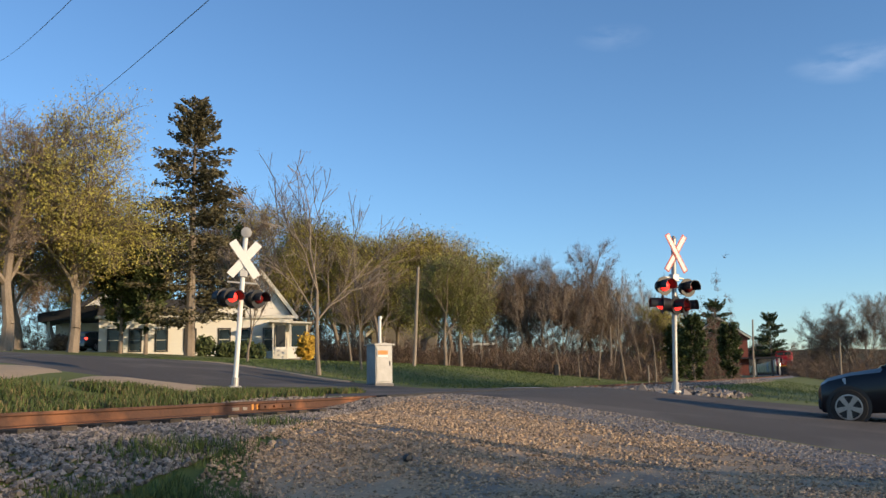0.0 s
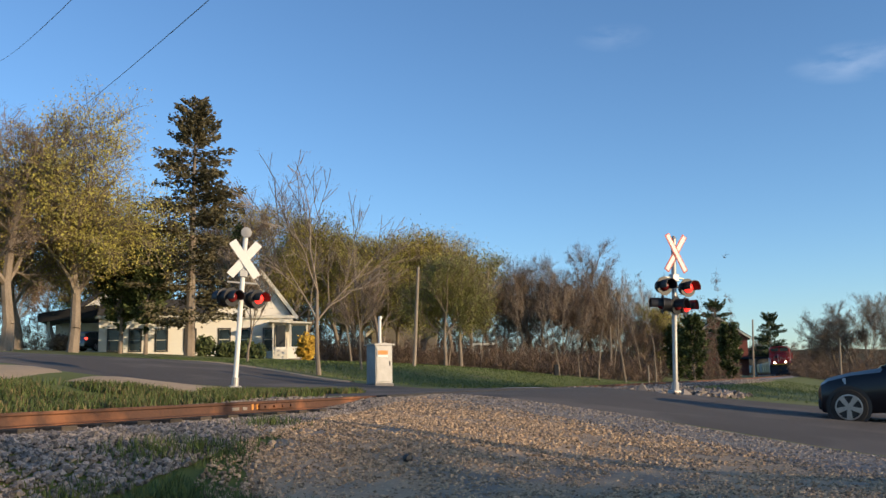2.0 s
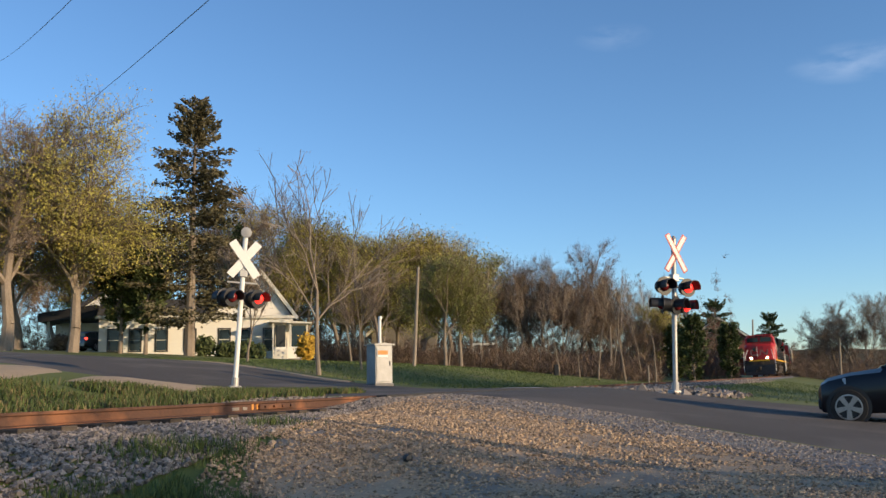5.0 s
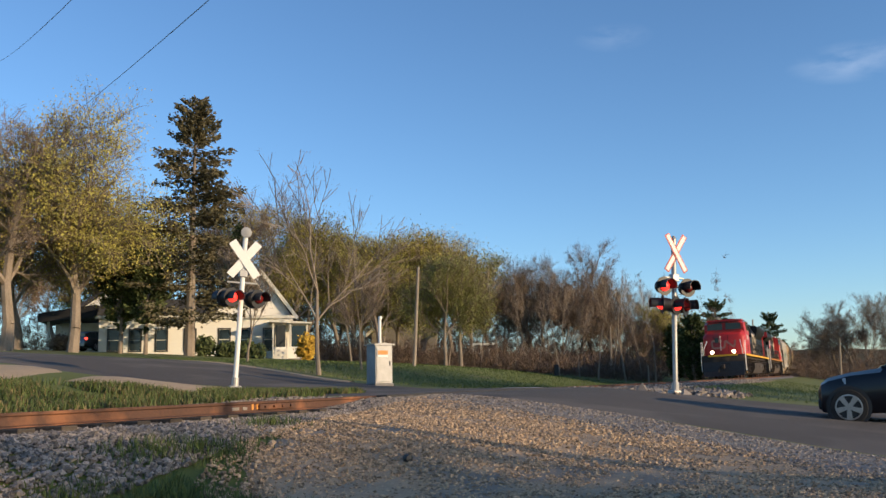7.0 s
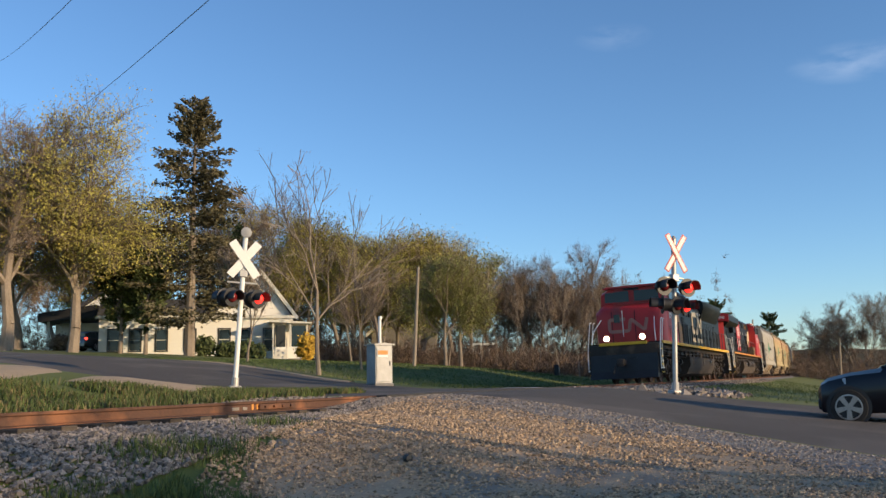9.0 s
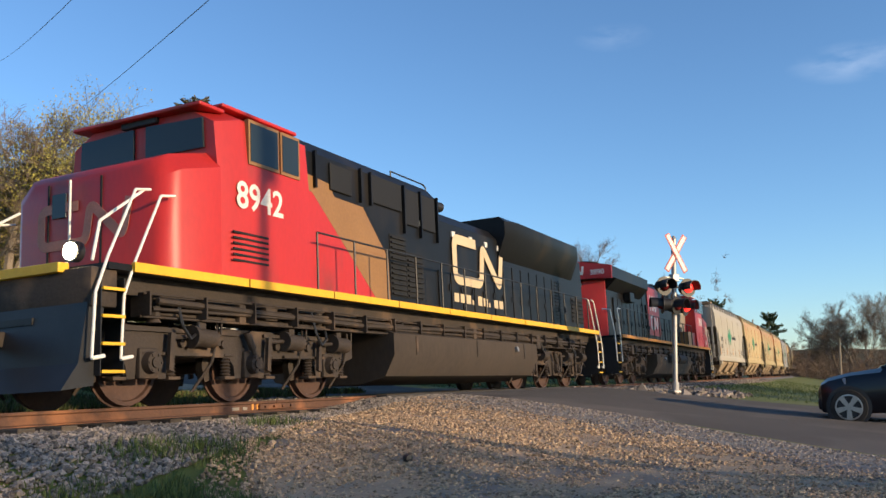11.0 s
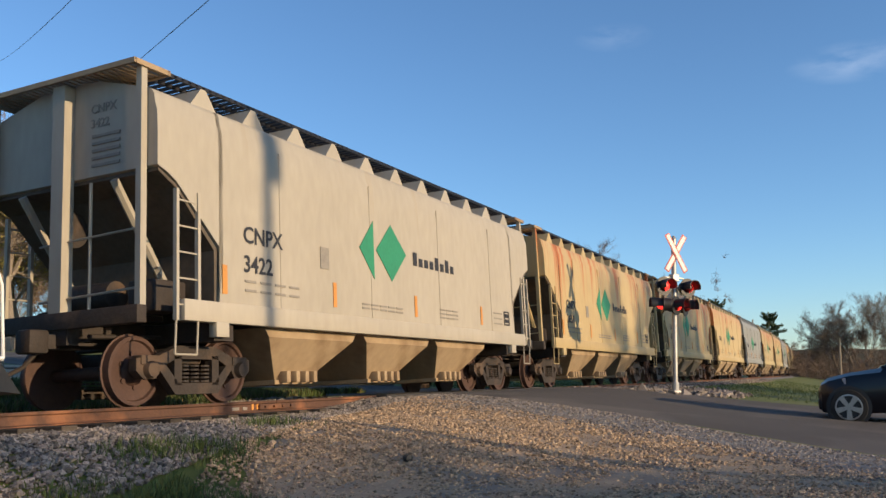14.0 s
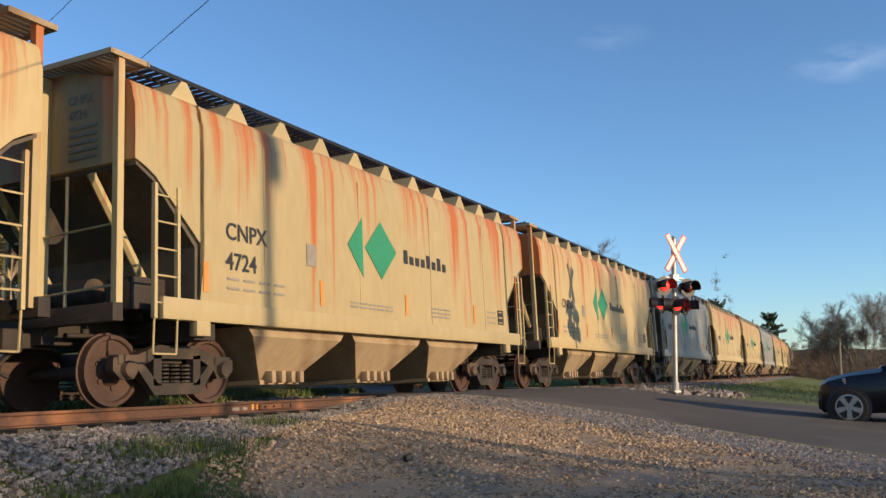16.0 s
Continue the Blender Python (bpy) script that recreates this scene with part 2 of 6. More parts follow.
def make_rails():
    prof = [(-0.07, -0.172), (0.07, -0.172), (0.07, -0.158), (0.015, -0.145), (0.01, -0.05), (0.036, -0.035), (0.036, -0.004), (0.028, 0.0), (-0.028, 0.0), (-0.036, -0.004), (-0.036, -0.035), (-0.01, -0.05), (-0.015, -0.145), (-0.07, -0.158)]
    lengths = [(-60, -12.4, 24), (-12.4, -0.4, 6), (-0.4, 11.6, 6), (11.6, 23.6, 6), (23.6, 35.6, 6), (35.6, 60, 12), (60, 410, 35)]
    for side in (-0.7535, 0.7535):
        e = tagged(new("rail"), "rust-brown steel rail on a stone ballast bed", "rail", "rails of the track")
        for s0, s1, n in lengths:
            rings = []
            for i in range(n + 1):
                m = rail_pose(s0 + 0.004 + (s1 - s0 - 0.008) * i / n)
                rings.append([m @ Vector((0, side + y, z)) for y, z in prof])
            part("rail_length", loft(bmesh.new(), rings), RUST, e, "", True)


make_rails()
# ---- the train ----
ENGINE_RED = material("engine_red_paint", (0.50, 0.026, 0.022), 0.42, second=(0.38, 0.021, 0.019), scale=1.2, detail=18, amount=0.9, third=(0.24, 0.035, 0.028), third_at=0.62, third_scale=0.9, bump=0.04, stretch=(1, 1, 0.4))
ENGINE_BLACK = material("engine_charcoal_paint", (0.012, 0.0125, 0.014), 0.42, second=(0.008, 0.0085, 0.0095), scale=1.0, detail=14, amount=0.9, third=(0.024, 0.020, 0.016), third_at=0.58, third_scale=0.8, bump=0.05, stretch=(1, 1, 0.4), spec=0.15)
EMBLEM_CREAM = material("emblem_cream_paint", (0.64, 0.50, 0.31), 0.5, second=(0.52, 0.39, 0.23), scale=1.5, detail=18, amount=0.9, bump=0.03)
ENGINE_CREAM = material("engine_cream_paint", (0.30, 0.155, 0.052), 0.5, second=(0.20, 0.10, 0.036), scale=1.5, detail=18, amount=0.9, bump=0.04)
STRIPE = material("yellow_stripe_paint", (0.80, 0.46, 0.02), 0.5, second=(0.62, 0.33, 0.02), scale=2, detail=12, amount=0.9, bump=0.03)
STRIPE_OCHRE = material("ochre_stripe_paint", (0.58, 0.25, 0.04), 0.6, second=(0.36, 0.15, 0.03), scale=2, detail=12, amount=0.9, bump=0.03)
DUSTY_STEEL = material("dusty_brown_steel", (0.088, 0.060, 0.039), 0.8, second=(0.042, 0.030, 0.022), scale=2.5, detail=22, amount=0.9, third=(0.14, 0.095, 0.058), third_at=0.6, third_scale=1.5, bump=0.25)
LETTER_WHITE = material("white_lettering", (0.80, 0.76, 0.68), 0.6, scale=3, detail=20, bump=0.0)
LETTER_BLACK = material("black_lettering", (0.03, 0.03, 0.035), 0.6, scale=3, detail=20, bump=0.0)
GREEN = material("green_decal", (0.03, 0.24, 0.12), 0.6, second=(0.025, 0.19, 0.10), scale=2, detail=15, bump=0.0)
ORANGE = material("orange_mark", (0.62, 0.27, 0.06), 0.6, scale=2, detail=15, bump=0.0)
GREY_MARK = material("faded_grey_stencil", (0.28, 0.25, 0.21), 0.7, scale=8, detail=40, bump=0.0)
LAMP_ON = glow("headlight_glow", (1.0, 0.78, 0.45), 40.0)
TANK = material("dusty_tank_steel", (0.062, 0.045, 0.033), 0.8, second=(0.030, 0.023, 0.018), scale=1.0, detail=14, amount=0.9, stretch=(1, 1, 0.4), bump=0.1)
LOUVRE = material("louvre_black", (0.008, 0.008, 0.0085), 0.7, scale=5, detail=30, bump=0.05)


def weathered(name, colour, dirt, rust, rust_from, streak=1.0):
    """Wagon paint: broad grime, and rust that runs down from the roof in streaks."""
    m = material(name, colour, 0.6, second=dirt, scale=0.5, detail=7, amount=0.9, bump=0.06, stretch=(1, 1, 0.35), random_value=0.10)
    n, l = m.node_tree.nodes, m.node_tree.links
    b = n["Principled BSDF"]
    src = b.inputs["Base Color"].links[0].from_socket
    tc, sep, oi = n.new("ShaderNodeTexCoord"), n.new("ShaderNodeSeparateXYZ"), n.new("ShaderNodeObjectInfo")
    l.new(tc.outputs["Object"], sep.inputs[0])
    mp, addv = n.new("ShaderNodeMapping"), n.new("ShaderNodeMath")
    mp.inputs["Scale"].default_value = (2.1, 0.2, 0.07)
    l.new(tc.outputs["Object"], mp.inputs[0])
    tx = n.new("ShaderNodeTexNoise")
    tx.noise_dimensions = "4D"
    addv.operation, addv.inputs[1].default_value = "MULTIPLY", 40.0
    l.new(oi.outputs["Random"], addv.inputs[0]), l.new(addv.outputs[0], tx.inputs["W"])
    tx.inputs["Scale"].default_value, tx.inputs["Detail"].default_value, tx.inputs["Roughness"].default_value = 1.9, 5, 0.6
    tx.inputs["Distortion"].default_value = 0.4
    l.new(mp.outputs[0], tx.inputs["Vector"])
    high = n.new("ShaderNodeMapRange")
    high.inputs[1].default_value, high.inputs[2].default_value = 1.0, 4.3
    high.inputs[3].default_value, high.inputs[4].default_value = -0.20, 0.05
    l.new(sep.outputs[2], high.inputs[0])
    s = n.new("ShaderNodeMath")
    l.new(tx.outputs[0], s.inputs[0]), l.new(high.outputs[0], s.inputs[1])
    r = n.new("ShaderNodeValToRGB")
    r.color_ramp.elements[0].position, r.color_ramp.elements[1].position = rust_from, rust_from + 0.13
    r.color_ramp.elements[1].color = (streak, streak, streak, 1)
    l.new(s.outputs[0], r.inputs[0])
    mix = n.new("ShaderNodeMixRGB")
    mix.inputs[2].default_value = (*rust, 1)
    l.new(r.outputs[0], mix.inputs[0]), l.new(src, mix.inputs[1]), l.new(mix.outputs[0], b.inputs["Base Color"])
    return m


WAGON_PAINTS = [weathered("clean_wagon_paint", (0.41, 0.365, 0.29), (0.31, 0.275, 0.215), (0.34, 0.27, 0.17), 0.60, 0.5),
                weathered("rusty_wagon_paint", (0.47, 0.355, 0.175), (0.36, 0.265, 0.13), (0.40, 0.115, 0.028), 0.475, 0.92),
                weathered("streaked_wagon_paint", (0.455, 0.36, 0.185), (0.35, 0.265, 0.135), (0.40, 0.10, 0.022), 0.46, 0.95),
                weathered("grey_wagon_paint", (0.29, 0.285, 0.255), (0.21, 0.205, 0.185), (0.22, 0.12, 0.06), 0.60, 0.6)]


DARK_BROWN = material("grimy_brown_paint", (0.13, 0.10, 0.07), 0.85, second=(0.07, 0.055, 0.04), scale=1.5, detail=12, amount=0.9, bump=0.1)
DUST_LIGHT = material("dusty_tan_paint", (0.40, 0.29, 0.17), 0.75, second=(0.26, 0.185, 0.11), scale=0.9, detail=9, amount=0.9, third=(0.2, 0.13, 0.07), third_at=0.6, third_scale=0.8, bump=0.06)


def turned(bm, profile, seg=28, offset=(0, 0, 0)):
    """A body of revolution about the y axis: profile of (y, radius)."""
    loft(bm, [[(offset[0] + r * math.cos(2 * math.pi * i / seg), offset[1] + y, offset[2] + r * math.sin(2 * math.pi * i / seg)) for i in range(seg)] for y, r in profile])
    return bm


SHAPES = {}


def shared(key, build, mats, smooth_=True):
    """One mesh for all alike parts."""
    if key not in SHAPES:
        bm = build(bmesh.new())
        o = obj(key, bm, mats, smooth_)
        SHAPES[key] = o.data
        bpy.data.objects.remove(o)
    return SHAPES[key]


def add_part(name, data, parent, m=None, label=""):
    o = new(name, data)
    o.parent = parent
    if m:
        o.matrix_basis = m
    return tagged(o, label)


def wheelset_mesh(r):
    def build(bm):
        for sg in (-1, 1):
            turned(bm, [(sg * 0.66, 0.1), (sg * 0.665, r + 0.02), (sg * 0.695, r + 0.025), (sg * 0.70, r), (sg * 0.80, r - 0.008), (sg * 0.802, r - 0.06), (sg * 0.765, r - 0.075), (sg * 0.75, 0.2), (sg * 0.80, 0.16), (sg * 0.82, 0.1)][::sg])
            for i in range(6):
                a = i * math.pi / 3
                tube(bm, (0.22 * math.cos(a), sg * 0.74, 0.22 * math.sin(a)), (0.22 * math.cos(a), sg * 0.775, 0.22 * math.sin(a)), 0.035, seg=8)
            turned(bm, [(sg * 0.82, 0.09), (sg * 1.06, 0.09), (sg * 1.07, 0.05)][::sg], 12)
        tube(bm, (0, -0.7, 0), (0, 0.7, 0), 0.085, seg=12)
        return bm
    return shared("wheelset_%d" % round(r * 1000), build, WHEEL_STEEL)


def wagon_frame(bm):
    """Cast side frame of a two-axle truck."""
    for sg in (-1, 1):
        y0, y1 = sg * 0.92, sg * 1.05
        prism(bm, [(-1.12, 0.60), (-0.72, 0.64), (-0.35, 0.78), (0.35, 0.78), (0.72, 0.64), (1.12, 0.60), (1.12, 0.44), (1.0, 0.34), (0.78, 0.34), (0.70, 0.47), (0.42, 0.60), (-0.42, 0.60), (-0.70, 0.47), (-0.78, 0.34), (-1.0, 0.34), (-1.12, 0.44)], y0, y1)
        prism(bm, [(-0.72, 0.46), (-0.60, 0.52), (-0.36, 0.28), (0.36, 0.28), (0.60, 0.52), (0.72, 0.46), (0.42, 0.13), (-0.42, 0.13)], y0, y1)
        box(bm, -0.44, -0.30, y0, y1, 0.25, 0.65)
        box(bm, 0.30, 0.44, y0, y1, 0.25, 0.65)
        for x in (-0.889, 0.889):
            tube(bm, (x, sg * 1.04, 0.457), (x, sg * 1.13, 0.457), 0.12, 0.10, seg=14)
            box(bm, x - 0.16, x + 0.16, sg * 0.90, sg * 1.07, 0.52, 0.64, bev=0.01)
        for x in (-0.2, 0.0, 0.2):
            for k in range(5):
                tube(bm, (x, sg * 0.98, 0.29 + k * 0.052), (x, sg * 0.98, 0.315 + k * 0.052), 0.078, seg=10)
    box(bm, -0.26, 0.26, -0.9, 0.9, 0.54, 0.76, bev=0.03)
    return bm


def engine_frame(bm):
    """Cast side frames of a three-axle truck, with the transoms between them."""
    for sg in (-1, 1):
        y0, y1 = sg * 0.99, sg * 1.13
        out = [(-2.85, 0.90), (-2.6, 1.00), (-1.5, 1.00), (-1.25, 0.92), (-0.8, 0.92), (-0.55, 1.02), (0.55, 1.02), (0.8, 0.92), (1.25, 0.92), (1.5, 1.00), (2.6, 1.00), (2.85, 0.90), (2.85, 0.66), (2.62, 0.60)]
        for x in (2.05, 0.0, -2.05):
            out += [(x + 0.46, 0.62), (x + 0.36, 0.50), (x + 0.33, 0.33), (x + 0.20, 0.33), (x + 0.18, 0.62), (x - 0.18, 0.62), (x - 0.20, 0.33), (x - 0.33, 0.33), (x - 0.36, 0.50), (x - 0.46, 0.62)]
        out += [(-2.62, 0.60), (-2.85, 0.66)]
        prism(bm, out, y0, y1)
        for x0, x1 in ((-2.7, -0.3), (0.3, 2.7)):
            prism(bm, [(x0, 0.93), (x1, 0.93), (x1, 0.98), (x0, 0.98)], y1, sg * 1.18)
            prism(bm, [(x0 + 0.5, 0.63), (x1 - 0.5, 0.63), (x1 - 0.5, 0.67), (x0 + 0.5, 0.67)], y1, sg * 1.18)
        for x in (-1.45, -0.62, 0.62, 1.45):
            tube(bm, (x, sg * 1.12, 0.80), (x, sg * 1.19, 0.80), 0.06, seg=10)
    box(bm, -2.4, 2.4, -0.8, 0.8, 0.62, 0.95)
    for x in (-1.05, 1.05):
        box(bm, x - 0.15, x + 0.15, -1.0, 1.0, 0.66, 0.88)
    return bm


def journal_box(bm):
    box(bm, -0.17, 0.17, -0.06, 0.10, -0.20, 0.19, bev=0.03)
    tube(bm, (0, 0.08, 0), (0, 0.20, 0), 0.15, 0.13, seg=16)
    tube(bm, (0, 0.20, 0), (0, 0.225, 0), 0.07, seg=12)
    for k in range(6):
        a = k * math.pi / 3
        tube(bm, (0.105 * math.cos(a), 0.19, 0.105 * math.sin(a)), (0.105 * math.cos(a), 0.215, 0.105 * math.sin(a)), 0.018, seg=6)
    return bm


def coil_spring(bm):
    loft(bm, [[(r * math.cos(a * math.pi / 6), r * math.sin(a * math.pi / 6), z) for a in range(12)] for z, r in [(k * 0.0225, 0.088 if k % 2 else 0.06) for k in range(13)]])
    box(bm, -0.11, 0.11, -0.1, 0.1, -0.045, 0.0, bev=0.01)
    box(bm, -0.10, 0.10, -0.09, 0.09, 0.275, 0.31, bev=0.01)
    return bm


def brake_cylinder(bm):
    tube(bm, (-0.28, 0, 0), (0.12, 0, 0.02), 0.125, seg=16)
    tube(bm, (0.12, 0, 0.02), (0.17, 0, 0.02), 0.155, seg=16)
    tube(bm, (0.17, 0, 0.02), (0.52, 0, 0.0), 0.03, seg=8)
    prism(bm, [(0.48, 0.06), (0.56, 0.06), (0.60, -0.42), (0.52, -0.44)], -0.03, 0.03)
    box(bm, -0.12, 0.02, -0.12, 0.02, 0.06, 0.22, bev=0.01)
    pipe(bm, [(-0.28, 0.0, 0.0), (-0.42, 0.02, 0.06), (-0.46, 0.0, 0.3)], 0.018)
    return bm


def brake_shoe(bm):
    prism(bm, [(0.57, 0.22), (0.66, 0.22), (0.72, 0.0), (0.66, -0.24), (0.56, -0.22), (0.585, 0.0)], -0.06, 0.06)
    prism(bm, [(0.62, 0.42), (0.68, 0.42), (0.72, 0.0), (0.67, 0.0)], -0.02, 0.02)
    return bm


def sand_pipe(bm):
    pipe(bm, [(0.0, 0, 1.25), (0.02, 0.02, 0.95), (0.12, 0.0, 0.55), (0.30, -0.2, 0.16)], 0.022, 6)
    box(bm, -0.03, 0.05, -0.04, 0.04, 0.78, 0.86)
    return bm


def damper(bm):
    tube(bm, (0, 0, 0), (0.24, 0, 0.42), 0.035, seg=10)
    tube(bm, (0.11, 0, 0.19), (0.24, 0, 0.42), 0.055, seg=10)
    return bm


def dress_truck(t, key, mat):
    """Axle boxes, springs and brake gear of a three-axle truck, each a part of it."""
    for sg in (-1, 1):
        turn = Matrix.Rotation(0 if sg > 0 else math.pi, 4, "Z")
        for x in (-2.05, 0.0, 2.05):
            add_part("journal_box", shared("journal_box" + key, journal_box, mat), t, Matrix.Translation((x, sg * 1.08, 0.53)) @ turn)
            for dx in (-0.47, 0.47):
                add_part("coil_spring", shared("coil_spring" + key, coil_spring, mat), t, Matrix.Translation((x + dx, sg * 1.06, 0.36)))
            add_part("brake_shoe", shared("brake_shoe" + key, brake_shoe, mat), t, Matrix.Translation((x, sg * 0.80, 0.53)) @ turn)
        for x in (-1.2, 0.85, 2.2):
            add_part("brake_cylinder", shared("brake_cylinder" + key, brake_cylinder, mat), t, Matrix.Translation((x, sg * 1.24, 0.86)) @ turn)
        for x in (-2.75, -0.75, 1.3, 2.62):
            add_part("sand_pipe", shared("sand_pipe" + key, sand_pipe, mat), t, Matrix.Translation((x, sg * 1.17, 0.0)) @ turn)
        add_part("damper", shared("damper" + key, damper, mat), t, Matrix.Translation((0.05, sg * 1.24, 0.56)) @ turn)


SPIN = []


def add_trucks(thing, xs, axles, r, frame_key, build, name="truck", mat=None):
    fm, wm = shared(frame_key, build, mat or GREASE), wheelset_mesh(r)
    for x in xs:
        t = add_part(name, fm, thing, Matrix.Translation((x, 0, 0)), "dark greasy cast-steel truck frame")
        if mat:
            dress_truck(t, frame_key, mat)
        for a in axles:
            SPIN.append((add_part("wheelset", wm, t, Matrix.Translation((a, 0, r)), "rust-brown steel wheels"), a, r))


def add_coupler(thing, x):
    sg = 1 if x > 0 else -1
    def build(bm):
        box(bm, -0.55, 0.0, -0.09, 0.09, 0.76, 0.95, bev=0.02)
        box(bm, -0.02, 0.28, -0.14, 0.14, 0.70, 1.0, bev=0.04)
        pipe(bm, [(-0.3, -0.3, 0.85), (0.0, -0.32, 0.55), (0.3, -0.3, 0.42)], 0.03)
        return bm
    add_part("coupler", shared("coupler", build, GREASE), thing, Matrix.Translation((x, 0, 0)) @ Matrix.Rotation(0 if sg > 0 else math.pi, 4, "Z"))


# ---- covered hopper wagons ----
SECTION = [(1.30, 1.585), (3.40, 1.585), (3.72, 1.575), (3.80, 1.545), (3.95, 1.52), (4.02, 1.47)]


def half_width(z):
    for (z0, y0), (z1, y1) in zip(SECTION, SECTION[1:]):
        if z <= z1:
            return y0 + (y1 - y0) * max(0, z - z0) / (z1 - z0)
    return SECTION[-1][1]


def hopper_body(bm):
    rings = []
    for x, zb in ((-6.54, 3.0), (-6.36, 2.93), (-6.2, 2.84), (-5.36, 2.07), (-5.30, 1.95), (-5.38, 1.30), (-2.6, 1.3), (0, 1.3), (2.6, 1.3), (5.38, 1.30), (5.30, 1.95), (5.36, 2.07), (6.2, 2.84), (6.36, 2.93), (6.54, 3.0)):
        zs = [zb, zb + (3.4 - zb) * 0.5, 3.4, 3.72, 3.80, 3.95, 4.02]
        side = [(half_width(z), z) for z in zs]
        roof = [(1.40, 4.05), (0.55, 4.30), (0.30, 4.31)]
        pts = side + roof
        rings.append([(x, -y, z) for y, z in pts] + [(x, y, z) for y, z in pts[::-1]])
    loft(bm, rings)
    return bm


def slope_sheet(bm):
    """Dark brown underside plate of the slope at one end, with its bulkhead."""
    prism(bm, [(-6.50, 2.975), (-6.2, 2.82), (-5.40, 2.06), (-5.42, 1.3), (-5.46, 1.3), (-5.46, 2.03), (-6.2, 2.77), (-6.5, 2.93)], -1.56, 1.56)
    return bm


def side_sill(bm):
    box(bm, -6.08, 6.02, -0.07, 0.07, 1.05, 1.33, bev=0.012)
    for x in (-5.35, 5.2):
        box(bm, x - 0.13, x + 0.13, -0.075, 0.06, 0.86, 1.06, bev=0.01)
    return bm


def pocket(bm):
    loft(bm, [[(-1.28, -1.42, 1.06), (1.28, -1.42, 1.06), (1.28, 1.42, 1.06), (-1.28, 1.42, 1.06)], [(-1.16, -1.42, 0.92), (1.16, -1.42, 0.92), (1.16, 1.42, 0.92), (-1.16, 1.42, 0.92)],
              [(-0.42, -0.95, 0.30), (0.42, -0.95, 0.30), (0.42, 0.95, 0.30), (-0.42, 0.95, 0.30)]])
    box(bm, -0.5, 0.5, -1.02, 1.02, 0.24, 0.31)
    for x in (-0.35, -0.1, 0.15, 0.38):
        box(bm, x - 0.05, x + 0.05, -1.18, -1.0, 0.26, 0.44, bev=0.01)
        box(bm, x - 0.05, x + 0.05, 1.0, 1.18, 0.26, 0.44, bev=0.01)
    return bm


def underframe(bm):
    box(bm, -6.75, 6.75, -0.28, 0.28, 0.80, 1.12)
    for sg in (-1, 1):
        box(bm, sg * 6.62, sg * 6.78, -1.5, 1.5, 1.0, 1.22, bev=0.01)
        box(bm, sg * 5.0, sg * 5.4, -1.5, 1.5, 0.82, 1.10)
        box(bm, sg * 5.5, sg * 6.7, -0.7, 0.7, 1.12, 1.20)
    pipe(bm, [(-6.6, -0.5, 0.9), (-4, -0.6, 0.95), (4, -0.6, 0.95), (6.6, -0.5, 0.9)], 0.03)
    return bm


def end_gear(bm):
    """End posts, braces and safety rails of one end, at negative x."""
    for y in (-1.38, 1.38):
        box(bm, -6.66, -6.56, y - 0.045, y + 0.045, 1.1, 4.32)
        tube(bm, (-6.55, y * 0.62, 2.9), (-5.45, y * 0.62, 1.35), 0.06, seg=6)
    for y in (-0.5, 0.5):
        box(bm, -6.72, -6.54, -0.12, 0.10, 1.1, 4.28) if y > 0 else tube(bm, (-6.6, y, 1.15), (-6.6, y, 2.9), 0.022, seg=6)
    for z in (1.45, 2.2):
        tube(bm, (-6.62, -1.38, z), (-6.62, 0.4, z - 0.06), 0.016, seg=5)
    return bm


def ladder(bm):
    for x in (-0.2, 0.2):
        box(bm, x - 0.025, x + 0.025, -0.03, 0.03, 1.05, 2.75)
    for i in range(5):
        tube(bm, (-0.2, 0, 1.25 + 0.34 * i), (0.2, 0, 1.25 + 0.34 * i), 0.014, seg=5)
    for x in (-0.2, 0.2):
        tube(bm, (x, 0, 1.06), (x, 0.02, 0.62), 0.014, seg=5)
    tube(bm, (-0.2, 0.02, 0.62), (0.2, 0.02, 0.62), 0.014, seg=5)
    return bm


def end_bin(bm):
    """The brake gear's shelf and reservoir on the end platform."""
    turned(bm, [(-0.5, 0.05), (-0.45, 0.2), (0.45, 0.2), (0.5, 0.05)], 14, (-5.9, 0.2, 1.5))
    box(bm, -6.2, -5.6, -1.2, -0.75, 1.2, 1.62, bev=0.03)
    turned(bm, [(-0.05, 0.02), (-0.04, 0.24), (0.04, 0.24), (0.05, 0.02)], 16, (-6.45, 0.0, 2.35))
    return bm


def running_board(bm):
    """An open grating of bars, its boards along the roof and across the end."""
    for i in range(95):
        x = -6.6 + i * 0.1405
        box(bm, x, x + 0.05, 0, 0.62, 0.0, 0.035)
    for y in (0.0, 0.3, 0.59):
        box(bm, -6.62, 6.65, y, y + 0.03, -0.01, 0.045)
    return bm


def bracket(bm):
    prism(bm, [(-0.26, 0.0), (0.26, 0.0), (0.05, 0.27), (-0.05, 0.27)], 0.0, 0.5)
    return bm


def roof_grate(bm):
    """Open grating over one end, in a frame."""
    for y in (-1.46, 1.42):
        box(bm, -6.80, -6.20, y, y + 0.04, 4.29, 4.36)
    for x in (-6.82, -6.22):
        box(bm, x, x + 0.04, -1.46, 1.46, 4.29, 4.36)
    for i in range(28):
        y = -1.40 + i * 0.1
        box(bm, -6.79, -6.21, y, y + 0.045, 4.31, 4.345)
    return bm


def decal(bm, outline):
    """A thin outline on the near side, in x and z."""
    prism(bm, outline, -1.5985, -1.592)
    return bm


def bars(rows):
    def build(bm):
        for x0, x1, z0, z1 in rows:
            decal(bm, [(x0, z0), (x1, z0), (x1, z1), (x0, z1)])
        return bm
    return build


